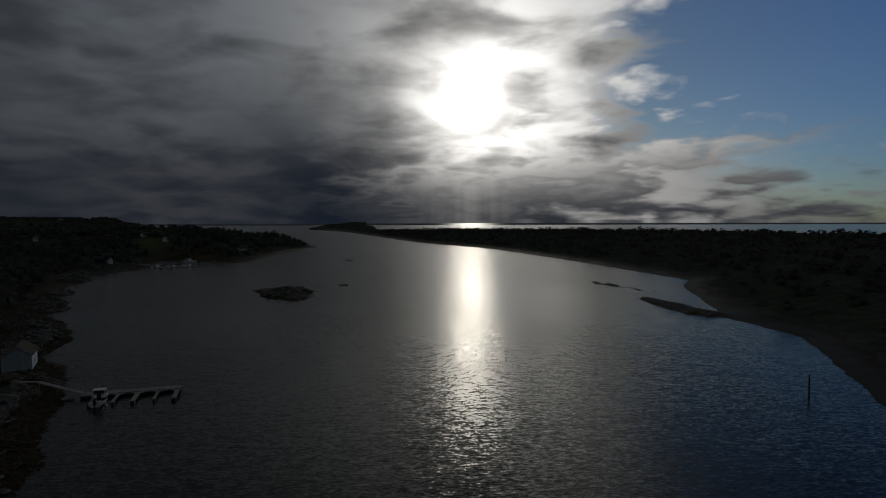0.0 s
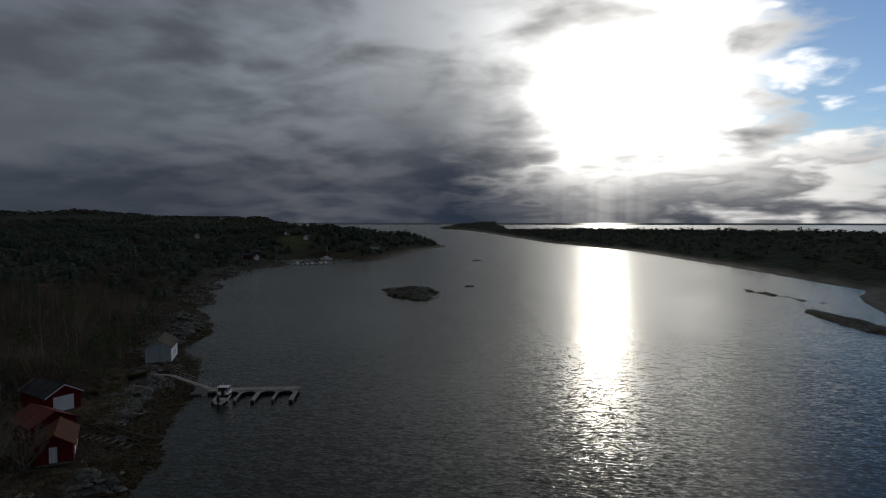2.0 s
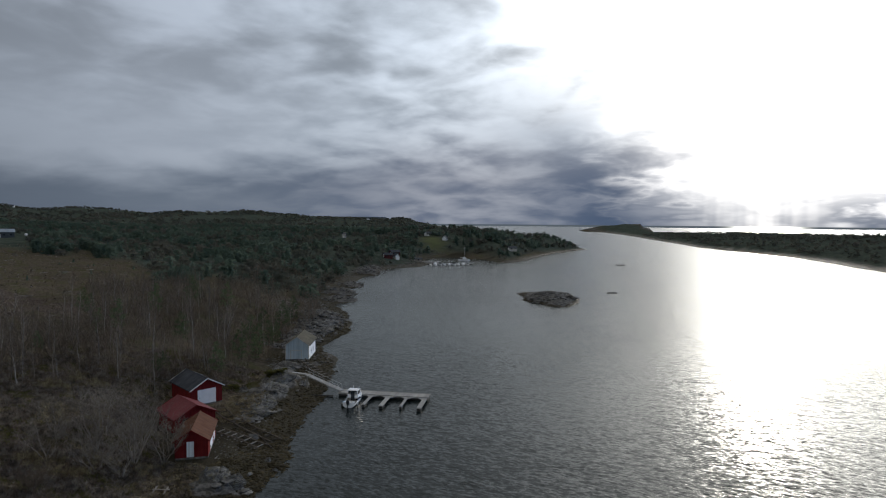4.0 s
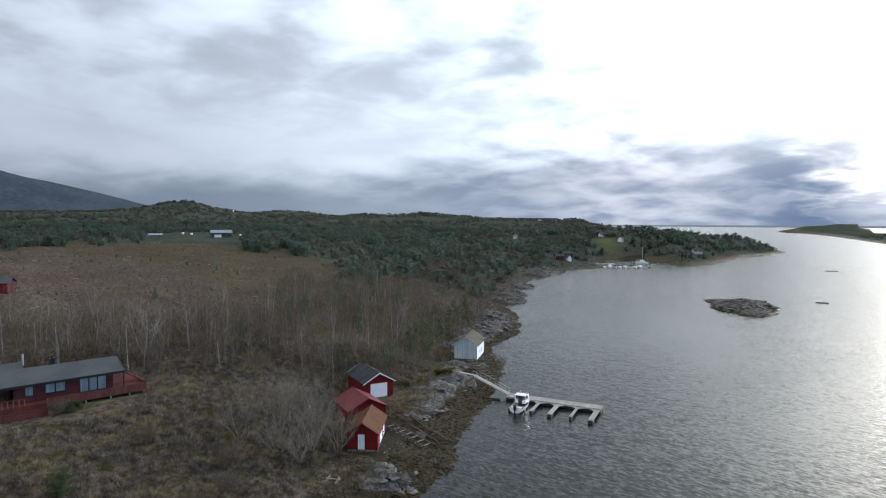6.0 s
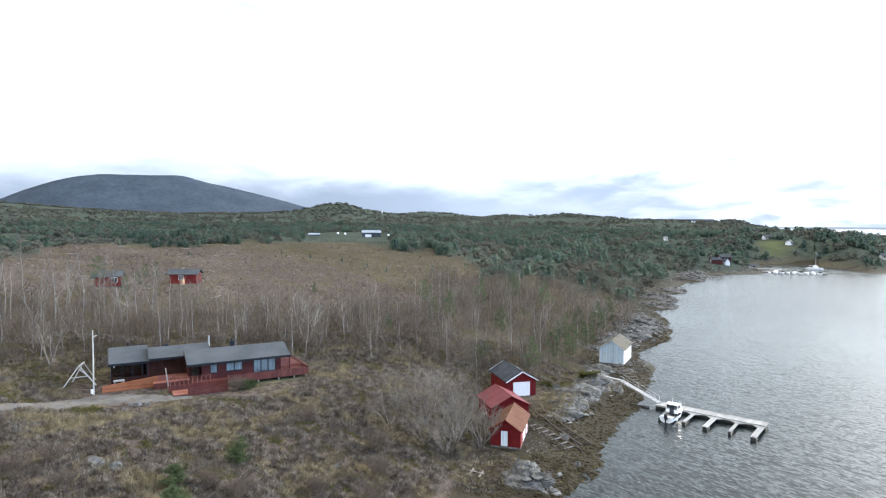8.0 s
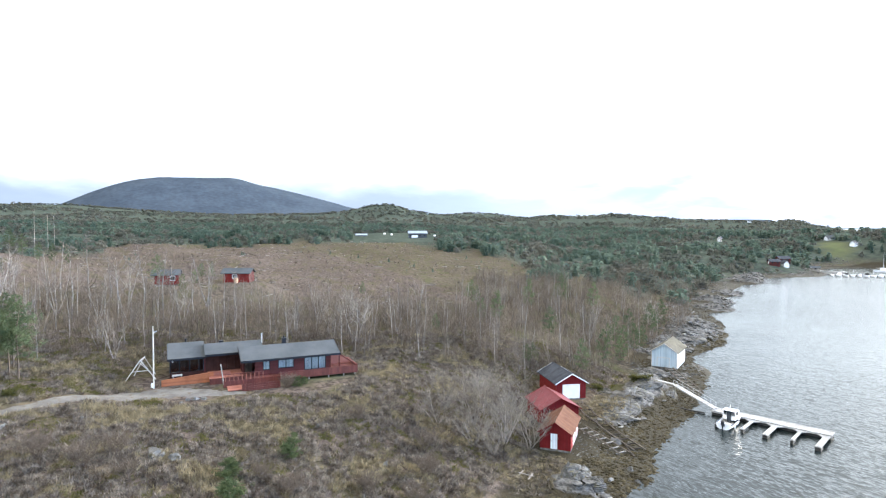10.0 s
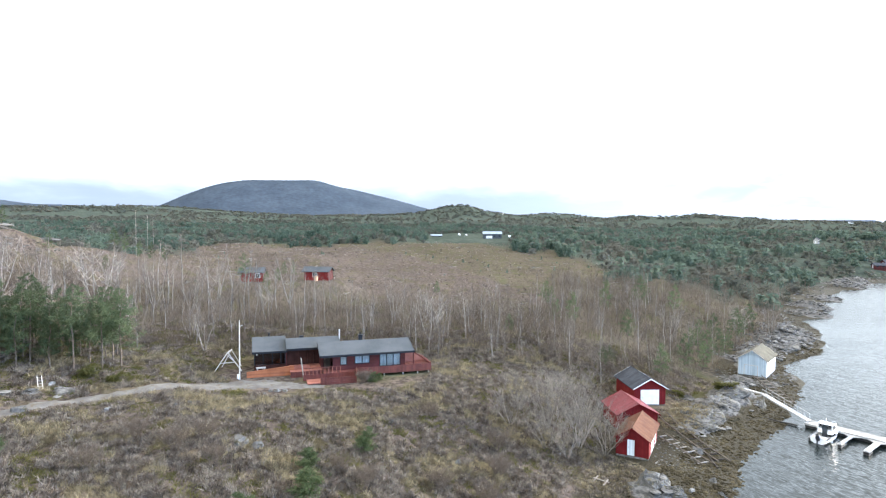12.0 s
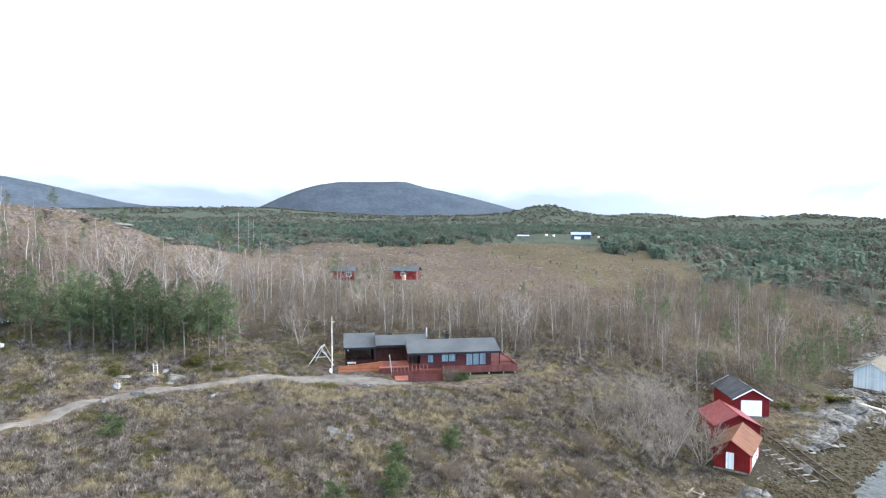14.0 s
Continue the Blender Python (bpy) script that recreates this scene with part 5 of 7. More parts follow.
pole = power_pole("pale grey pole with meter box beside the cabin path", -86.3, 5.4, 8.3, arms=0)
part("meter_box", Shape().box(-0.2, 0.2, -0.3, -0.14, 0.2, 0.75), M["white_paint"], pole)
part("bracket", Shape().beam((0, 0, 7.4), (0.0, 0.5, 7.6), 0.06), M["steel"], pole)
power_pole("pale utility pole above the birch wood", -229.4, -19.1, 16.3, arms=1)
power_pole("utility pole in the far conifers", -329.4, -22.3, 16.7, arms=1)
power_pole("utility pole in the far conifers", -339.6, -20.4, 15.8, arms=1)
power_pole("grey pole on the slope by the parked car", -101, -42.4, 9.5, arms=0)
wire = bpy.data.curves.new("power_line", "CURVE")
wire.dimensions, wire.bevel_depth = "3D", 0.003
sp = wire.splines.new("POLY")
sp.points.add(20)
for i in range(21):
    u = i / 20
    sp.points[i].co = (-86.3 + u * 46.0, 5.4 + u * 17.0, 15.9 - u * 2.0 - 4.0 * u * (1 - u), 1)
wire.materials.append(M["dark_timber"])
tagged(new("power_line", wire), "thin overhead cable running from the cabin pole", "cable")

sw = thing("swing_frame", "weathered timber A-frame swing beside the cabin", "swing frame", pose(-92.0, 4.2, at_ground(-92.0, 4.2), 0, 0, 84))
for p, q in (((-2.1, -0.5, -0.2), (-0.1, 0, 2.75)), ((2.0, -0.5, -0.2), (-0.1, 0, 2.75)), ((-1.2, 2.6, -0.2), (0.3, 2.4, 2.65)), ((1.8, 2.8, -0.2), (0.3, 2.4, 2.65))):
    part("leg", Shape().beam(p, q, 0.12), M["pale_timber"], sw)
part("top_beam", Shape().beam((-0.1, -0.2, 2.75), (0.35, 2.6, 2.65), 0.13), M["pale_timber"], sw)
part("crossbar", Shape().beam((-1.1, -0.25, 1.25), (1.0, -0.25, 1.3), 0.11), M["pale_timber"], sw)
part("brace", Shape().beam((-0.1, 0.0, 2.3), (0.9, -0.3, 1.35), 0.1), M["pale_timber"], sw)

lad = thing("ladder", "wooden ladder leaning against a pine", "ladder", pose(-83.2, -17.0, at_ground(-83.2, -17.0), 0, 0, 84))
for sx in (-0.24, 0.24):
    part("stile", Shape().beam((sx, -1.0, -0.1), (sx - 0.5, 0.1, 1.55), 0.08), M["pale_timber"], lad)
for k in range(5):
    u = (k + 0.7) / 5.5
    part("rung", Shape().beam((-0.26 - 0.5 * u, -1.0 + 1.1 * u, -0.1 + 1.65 * u), (0.26 - 0.5 * u, -1.0 + 1.1 * u, -0.1 + 1.65 * u), 0.05), M["pale_timber"], lad)


def parked_car(label, x, y, heading, paint):
    z = at_ground(x, y)
    c = thing("car", label, "car", pose(x, y, z, 0, 0, heading), "parked cars")
    part("body", Shape().prism([(-2.1, 0.3), (2.1, 0.3), (2.15, 0.75), (1.2, 0.92), (-2.05, 0.95)], 1, -0.85, 0.85), paint, c)
    k = part("roof", Shape().prism([(-1.9, 0.95), (1.15, 0.92), (0.4, 1.48), (-1.5, 1.5)], 1, -0.74, 0.74), paint, c)
    for sg in (-1, 1):
        part("side_window", Shape().prism([(-1.7, 0.98), (0.95, 0.96), (0.33, 1.42), (-1.4, 1.43)], 1, sg * 0.75 - 0.01, sg * 0.75 + 0.01), M["glass"], k)
        part("headlight", Shape().box(2.06, 2.16, sg * 0.6 - 0.16, sg * 0.6 + 0.16, 0.55, 0.72), M["gelcoat"], c)
    for wx in (-1.3, 1.35):
        for sg in (-1, 1):
            w = part("wheel", Shape().tube([(wx, sg * 0.9, 0.33), (wx, sg * 0.68, 0.33)], [0.33, 0.33], 12), M["black_plastic"], c)
            part("rim", Shape().tube([(wx, sg * 0.92, 0.33), (wx, sg * 0.89, 0.33)], [0.2, 0.2], 10), M["steel"], w)


parked_car("dark blue car parked among trees", -97.2, -41.8, 75, M["car_paint"])
parked_car("silver car parked on the dark yard", -87.5, -38.6, 80, M["steel"])


# ---------------------------------------------------------------- bay: marina, sailboat, markers
def small_boat(label, x, y, heading, size, cabin_top):
    b = thing("moored_boat", label, "boat", pose(x, y, 0, 0, 0, heading), "moored boats")
    vs, fs = [], []
    st = [(-0.5, 0.16), (0.0, 0.19), (0.3, 0.13), (0.5, 0.005)]
    for u, hw in st:
        vs += [(u * size, -hw * size, 0.14 * size), (u * size, -hw * size * 0.7, -0.02), (u * size, hw * size * 0.7, -0.02), (u * size, hw * size, 0.14 * size)]
    for i in range(3):
        for k in range(4):
            fs.append((i * 4 + k, i * 4 + (k + 1) % 4, i * 4 + 4 + (k + 1) % 4, i * 4 + 4 + k))
    fs += [(3, 2, 1, 0), (12, 13, 14, 15)]
    part("hull", Shape().add(vs, fs), M["gelcoat"], b)
    if cabin_top:
        part("cabin_top", Shape().prism([(-0.15 * size, 0.14 * size), (0.22 * size, 0.14 * size), (0.12 * size, 0.30 * size), (-0.12 * size, 0.30 * size)], 1, -0.11 * size, 0.11 * size), M["glass"] if cabin_top == 2 else M["gelcoat"], b)
    return b


mar = thing("marina_pontoon", "narrow floating pontoon in the bay", "pontoon")
part("deck", Shape().beam((-197, 379, 0.5), (-168, 399, 0.5), 1.8, 0.25), M["dock_deck"], mar)
part("float", Shape().beam((-197, 379, 0.18), (-168, 399, 0.18), 1.6, 0.4), M["dock_float"], mar)
for i in range(9):
    u = (i + 0.5) / 9
    bx, by = -194 + u * 25, 378.2 + u * 17.5
    small_boat("small white motorboat moored at the pontoon", bx + 1.6, by - 2.6, -55 + (i % 3) * 4, 5.2 + (i * 7 % 4) * 0.7, i % 3)
yacht = small_boat("white sailing yacht with tall bare mast in the bay", -190, 434, 30, 9.5, 1)
part("mast", Shape().tube([(0.3, 0, 1.2), (0.3, 0, 12.5)], [0.09, 0.05], 6), M["gelcoat"], yacht)
part("boom", Shape().tube([(0.3, 0, 2.6), (-3.6, 0, 2.6)], [0.12, 0.10], 6), M["white_paint"], yacht)
part("forestay", Shape().tube([(0.3, 0, 12.4), (4.6, 0, 1.4)], [0.02, 0.02], 4), M["steel"], yacht)
quay = thing("stone_quay", "low stone quay with pale timber deck", "quay")
part("wall", Shape().beam((-214, 389, 0.4), (-196, 401, 0.4), 5, 1.6), M["concrete"], quay)
part("deck", Shape().beam((-213, 388.2, 1.3), (-197, 399, 1.3), 3, 0.14), M["dock_deck"], quay)
for rx, ry, ang, ln in ((-71, 452, 10, 7), (-44.6, 268, 15, 4.5)):
    r = thing("float_line", "dark narrow float on the water", "float", pose(rx, ry, 0, 0, 0, ang), "floats")
    part("tube", Shape().tube([(-ln / 2, 0, 0.1), (-ln / 2 + 0.3, 0, 0.15), (ln / 2 - 0.3, 0, 0.15), (ln / 2, 0, 0.1)], [0.08, 0.22, 0.22, 0.08], 8), M["dock_float"], r)
mk = thing("channel_marker", "slim dark channel marker post in the water", "marker", pose(67.7, 84, 0))
part("post", Shape().tube([(0, 0, -1.5), (0, 0, 3.4)], [0.16, 0.13], 8), M["dock_float"], mk)
part("topmark", Shape().tube([(0, 0, 3.4), (0, 0, 3.5), (0, 0, 4.0)], [0.13, 0.22, 0.05], 8), M["buoy_red"], mk)


# ---------------------------------------------------------------- path, stones
def gravel_path():
    """The gravel track that winds along the slope to the cabin."""
    line = [(-55, -42, 1.5), (-64.7, -27.5, 1.4), (-69, -24, 1.4), (-74, -20.2, 1.5), (-77.4, -14, 1.5), (-80.2, -5, 1.6), (-83.6, 2.0, 2.4), (-83.3, 7.0, 2.8), (-80.8, 12.0, 1.9), (-79.2, 16.0, 0.7)]
    pts = []
    for i in range(len(line) - 1):
        a, b = Vector(line[i]), Vector(line[i + 1])
        p0, p3 = Vector(line[max(i - 1, 0)]), Vector(line[min(i + 2, len(line) - 1)])
        n = 12
        for k in range(n):
            t = k / n
            pts.append(0.5 * (2 * a + (b - p0) * t + (2 * p0 - 5 * a + 4 * b - p3) * t * t + (3 * a - p0 - 3 * b + p3) * t ** 3))
    v, f = [], []
    for i, p in enumerate(pts):
        d = (pts[min(i + 1, len(pts) - 1)] - pts[max(i - 1, 0)])
        s = Vector((-d.y, d.x, 0)).normalized()
        for k in range(7):
            w = p.z * (1 + 0.16 * math.sin(i * 0.9 + k) + 0.1 * math.sin(i * 2.3))
            q = Vector((p.x, p.y, 0)) + s * w * (k / 3 - 1) * 0.9
            edge = -0.10 if k in (0, 6) else (0.05 if k in (1, 5) else 0.08)
            v.append((q.x, q.y, at_ground(q.x, q.y) + edge))
        if i:
            f += [((i - 1) * 7 + k, (i - 1) * 7 + k + 1, i * 7 + k + 1, i * 7 + k) for k in range(6)]
    whole("gravel_path", tri_mesh("gravel_path", np.array(v), np.array(f), M["gravel"], True), None, "grey gravel path winding to the cabin", "path", kind="structure")
    return pts


path_line = gravel_path()


def stone_shape(seed, flat=0.7, cuts=2):
    """A rough stone: a rounded block cut by slanting planes."""
    r = random.Random(seed)
    bm = bmesh.new()
    bmesh.ops.create_icosphere(bm, subdivisions=cuts, radius=1.0)
    planes = [(Vector((r.uniform(-1, 1), r.uniform(-1, 1), r.uniform(-0.4, 1))).normalized(), r.uniform(0.45, 0.8)) for _ in range(9)]
    for v in bm.verts:
        for n, d in planes:
            e = v.co.dot(n) - d
            if e > 0:
                v.co -= n * e
        v.co *= 1 + 0.10 * noise.noise(v.co * 2.2 + Vector((seed, 0, 0)))
        v.co.z *= flat
    me = bpy.data.meshes.new("stone")
    bm.to_mesh(me)
    bm.free()
    return me


def mesh_arrays(me):
    v = np.zeros(len(me.vertices) * 3)
    me.vertices.foreach_get("co", v)
    return v.reshape(-1, 3), np.array([tuple(p.vertices) for p in me.polygons])


boulders = [stone_shape(k, 0.75, 3) for k in range(5)]
for me in boulders:
    me.materials.append(M["stone"])
for i, (x, y, s) in enumerate(((-61.4, 3.9, 1.15), (-60.6, 5.2, 0.8), (-84.2, -16.4, 0.5), (-79.2, 9.6, 0.55), (-79.4, 8.7, 0.42), (-78.9, 10.6, 0.5), (-78.6, 7.8, 0.3), (-72.6, -9.2, 0.7), (-73.5, -2.4, 0.55), (-74.6, -1.0, 0.4),
                               (-70.8, -12.4, 0.55), (-71.5, 3.0, 0.5), (-69.5, 1.5, 0.35), (-66.0, 21.0, 0.4), (-62.3, 13.6, 0.4), (-75.2, -17.5, 1.0), (-77.0, -20.6, 0.9), (-57.4, 59.6, 0.9), (-50.6, 55.2, 0.6), (-47.8, 53.6, 0.5), (-49.5, 50.8, 0.5), (-71.0, -20.3, 0.6), (-66.4, 9.6, 0.3), (-57.5, 25.8, 0.45))):
    whole("boulder", boulders[i % 5], None, "grey lichen-stained boulder in the heather" if x < -60 or y < 45 else "grey boulder on the weedy shore", "boulder",
          pose(x, y, max(at_ground(x, y), 0) + 0.15 * s, 0, 0, i * 77) @ Matrix.Diagonal((s, s * 0.85, s * 0.9, 1)), "boulders")



def rock_outcrop(seed):
    """Bare bedrock: a low hump of flat split faces, with deep cracks along one bearing."""
    r = random.Random(seed)
    bm = bmesh.new()
    bmesh.ops.create_icosphere(bm, subdivisions=5, radius=1.0)
    planes = [(Vector((r.gauss(0, 0.8), r.gauss(0, 0.8), r.uniform(0.1, 1.3))).normalized(), r.uniform(0.62, 0.92)) for _ in range(22)]
    cracks = [(Vector((math.cos(a), math.sin(a), r.uniform(-0.3, 0.3))), r.uniform(-0.7, 0.7), r.uniform(0.10, 0.24)) for a in (r.gauss(0.5, 0.25) if k < 6 else r.gauss(2.1, 0.25) for k in range(10))]
    bed = Vector((r.uniform(-0.5, 0.5), r.uniform(0.3, 0.6), 0.8)).normalized()
    out = Vector((bed.x, bed.y, 0)).normalized() * -0.8
    for v in bm.verts:
        for n, d in planes:
            e = v.co.dot(n) - d
            if e > 0:
                v.co -= n * e
        p = v.co.copy()
        for n, d, depth in cracks:
            e = p.dot(n) - d + 0.09 * noise.noise(p * 3.1 + Vector((seed, d, 0)))
            v.co.z -= depth * math.exp(-(e / 0.035) ** 2) * max(p.z, 0)
            v.co.z += 0.05 * math.copysign(1, e) * max(p.z, 0)
        h = p.dot(bed) * 5.5 + 0.5 * noise.noise(p * 2.0)
        v.co += out * (0.13 * (h - math.floor(h)) ** 2)
        v.co += p.normalized() * (0.07 * noise.noise(p * 4.0 + Vector((seed, 0, 0))) + 0.035 * noise.noise(p * 11.0))
    me = bpy.data.meshes.new("rock_outcrop")
    bm.to_mesh(me)
    bm.free()
    me.materials.append(M["bedrock"])
    return me


outcrops = [rock_outcrop(60 + k) for k in range(4)]
for i, (x, y, lx, ly, lz, turn) in enumerate(((-50.1, 46.0, 2.4, 1.8, 3.1, 100), (-48.3, 46.8, 1.7, 1.3, 1.7, 60), (-49.2, 43.6, 1.6, 1.2, 1.6, 20), (-51.6, 47.6, 1.5, 1.2, 1.9, 140), (-63.6, 66.6, 2.6, 1.9, 1.3, 40), (-65.9, 71.2, 3.5, 2.3, 1.9, 112),
                                               (-68.6, 76.0, 3.9, 2.7, 2.4, 118), (-71.4, 81.2, 3.7, 2.9, 2.6, 115), (-74.6, 86.2, 3.4, 2.4, 2.0, 120), (-69.0, 84.6, 2.5, 1.6, 1.6, 100), (-78.6, 91.4, 3.2, 2.1, 1.5, 125),
                                               (-72.8, 72.6, 2.2, 1.7, 1.3, 70), (-76.8, 97.4, 2.6, 1.8, 1.3, 110), (-88.0, 104.0, 3.4, 2.4, 1.9, 130), (-93.5, 111.0, 4.2, 2.9, 2.2, 125), (-99.0, 119.5, 5.0, 3.2, 2.4, 120),
                                               (-103.5, 129.0, 5.2, 3.4, 2.6, 115), (-108.0, 138.5, 5.4, 3.4, 2.6, 120), (-115.0, 147.5, 5.4, 3.2, 2.2, 125), (-96.5, 128.0, 3.6, 2.2, 1.5, 100), (-176, -58, 6, 3.2, 2.0, 20), (-172, -70, 5, 3, 1.8, 50), (-184, -50, 7, 3, 1.8, 80), (-168, -45, 5, 2.4, 1.5, 10), (-188, -66, 7, 4, 2.2, 35), (-180, -82, 6, 3.4, 2.0, 60), (-196, -40, 5, 2.6, 1.5, 100))):
    z = at_ground(x, y)
    whole("rock_outcrop", outcrops[i % 4], None, "bare grey bedrock, cracked and lichen-stained, above the shore" if x > -150 else "bare grey bedrock slab among brown heather on the knoll", "rock", pose(x, y, z - 0.12 * lz, 0, 0, turn) @ Matrix.Diagonal((lx, ly, lz * 0.62, 1)), "rock outcrops")

pebbles = [mesh_arrays(stone_shape(20 + k, 0.6, 1)) for k in range(4)]
spots = []
for kx, ky, r, h in KNOLLS:
    for _ in range(int(30 + r * 22) if ky > 100 else int(4 + r * 3)):
        a, d = rng.uniform(0, math.tau), r * 1.25 * math.sqrt(rng.random())
        x, y = kx + d * math.cos(a), ky + d * math.sin(a)
        s = rng.uniform(0.18, 0.55) * (1.25 if ky < 100 else 1.6)
        spots.append((x, y, s * (1.5 if ky < 100 else 1.0), rng.uniform(0.5, 1.0) * (0.42 if ky < 100 else 1.0), rng.uniform(0, 6.28), rng.randrange(4)))
for _ in range(260):
    a, d = rng.uniform(0, math.tau), 13 * math.sqrt(rng.random())
    spots.append((-62 + d * 0.75 * math.cos(a), 232 + d * math.sin(a), rng.uniform(0.5, 1.7), rng.uniform(0.4, 0.9), rng.uniform(0, 6.28), rng.randrange(4)))
for _ in range(700):
    a, d = rng.uniform(0, math.tau), 9.5 * math.sqrt(rng.random())
    spots.append((-59.5 + d * math.cos(a) * 0.8, 59 + d * math.sin(a), rng.uniform(0.06, 0.22), rng.uniform(0.5, 1.0), rng.uniform(0, 6.28), rng.randrange(4)))
for _ in range(260):
    a, d = rng.uniform(0, math.tau), 8 * math.sqrt(rng.random())
    spots.append((-79.5 + d * math.cos(a), 97 + d * math.sin(a), rng.uniform(0.12, 0.5), rng.uniform(0.5, 1.0), rng.uniform(0, 6.28), rng.randrange(4)))
for _ in range(900):
    k = rng.randrange(9, 20)
    (ax, ay), (bx, by) = MAINLAND[k - 1], MAINLAND[k]
    t, d = rng.random(), rng.gauss(9, 4)
    q = Vector((bx - ax, by - ay, 0)).normalized()
    spots.append((ax + (bx - ax) * t - q.y * d, ay + (by - ay) * t + q.x * d, rng.uniform(0.3, 1.1), rng.uniform(0.5, 1.0), rng.uniform(0, 6.28), rng.randrange(4)))
a = np.array(spots)
z = land_height(a[:, 0], a[:, 1])
keep = z > 0.3
strewn("shore_stones", pebbles, np.column_stack([a[:, 0], a[:, 1], z, a[:, 2:6]])[keep], M["stone_bits"], "loose grey stones and rock slabs along the shore", "stones")

spots = []
for _ in range(9000):
    k = rng.randrange(-1, 12)
    (ax, ay), (bx, by) = MAINLAND[k - 1], MAINLAND[k]
    t, d = rng.random(), rng.uniform(-1.5, 11)
    q = Vector((bx - ax, by - ay, 0)).normalized()
    spots.append((ax + (bx - ax) * t - q.y * d, ay + (by - ay) * t + q.x * d, rng.uniform(0.10, 0.42), rng.uniform(0.4, 0.9), rng.uniform(0, 6.28), rng.randrange(4)))
a = np.array(spots)
z = land_height(a[:, 0], a[:, 1])
keep = (z > -0.15) & (z < 1.0)
strewn("weedy_stones", pebbles, np.column_stack([a[:, 0], a[:, 1], z, a[:, 2:6]])[keep], M["weed_stone"], "seaweed-covered stones on the tidal shore", "stones")


# ---------------------------------------------------------------- trees
def bare_tree(seed, height, limbs, spread, multi=1, twigs=9, lean=0.1):
    """A leafless tree: one or more crooked stems, limbs that bend outward and up, branches and fine twigs. Gives the stems and the branches."""
    r = random.Random(seed)
    stems, crown = [], Shape()

    def spike(p, q, w):
        d = (q - p)
        s = d.cross(Vector((r.uniform(-1, 1), r.uniform(-1, 1), r.uniform(-0.3, 0.3)))).normalized() * w
        u = d.cross(s).normalized() * w
        crown.add([p + s, p - s * 0.5 + u, p - s * 0.5 - u, q], [(0, 1, 3), (1, 2, 3), (2, 0, 3)])
    for m in range(multi):
        a = math.tau * m / multi + r.uniform(-0.5, 0.5)
        out = spread * (0.62 if multi > 1 else 0.0)
        bow = r.uniform(0.7, 1.3)
        tall = height * (1 if m == 0 else r.uniform(0.72, 1.0))
        wob, pts = Vector((0, 0, 0)), []
        for i in range(7):
            u = i / 6
            wob = wob + Vector((r.gauss(0, lean), r.gauss(0, lean), 0)) * 0.35
            pts.append(Vector((math.cos(a) * out * u ** bow, math.sin(a) * out * u ** bow, tall * u ** 0.92 - 0.25)) + wob)
        r0 = 0.010 * height + 0.025
        stems.append(Shape().tube(pts, [r0 * (1 - 0.88 * i / 6) for i in range(7)], 5))
        for k in range(limbs):
            u = 0.28 + 0.70 * (k + r.random()) / limbs
            i = min(int(u * 6), 5)
            p = pts[i].lerp(pts[i + 1], u * 6 - i)
            b = r.uniform(0, math.tau)
            ln = spread * (1.12 - u) * r.uniform(0.6, 1.25) + 0.3
            side, rise = Vector((math.cos(b), math.sin(b), 0)), r.uniform(0.55, 1.15)
            bend = [p, p + side * ln * 0.34 + Vector((0, 0, ln * 0.24 * rise)), p + side * ln * 0.66 + Vector((r.gauss(0, 0.06), r.gauss(0, 0.06), 0.62 * rise)) * ln, p + side * ln * 0.86 + Vector((r.gauss(0, 0.1), r.gauss(0, 0.1), 1.15 * rise)) * ln]
            w = 0.0048 * height * (1.15 - u) + 0.012
            crown.tube(bend, [w, w * 0.7, w * 0.45, w * 0.15], 3)
            for t in range(twigs):
                e = 0.25 + 0.75 * (t + r.random()) / twigs
                j = min(int(e * 3), 2)
                s = bend[j].lerp(bend[j + 1], e * 3 - j)
                c = b + r.uniform(-1.7, 1.7)
                tl = ln * r.uniform(0.22, 0.52)
                f = s + Vector((math.cos(c) * tl * 0.75, math.sin(c) * tl * 0.75, tl * r.uniform(0.3, 1.0)))
                spike(s, f, 0.013)
                for _ in range(3):
                    g2 = s.lerp(f, r.uniform(0.25, 1.0))
                    spike(g2, g2 + Vector((r.gauss(0, 0.4), r.gauss(0, 0.4), r.uniform(0.1, 0.6))) * tl * 0.75, 0.009)
    return stems, crown


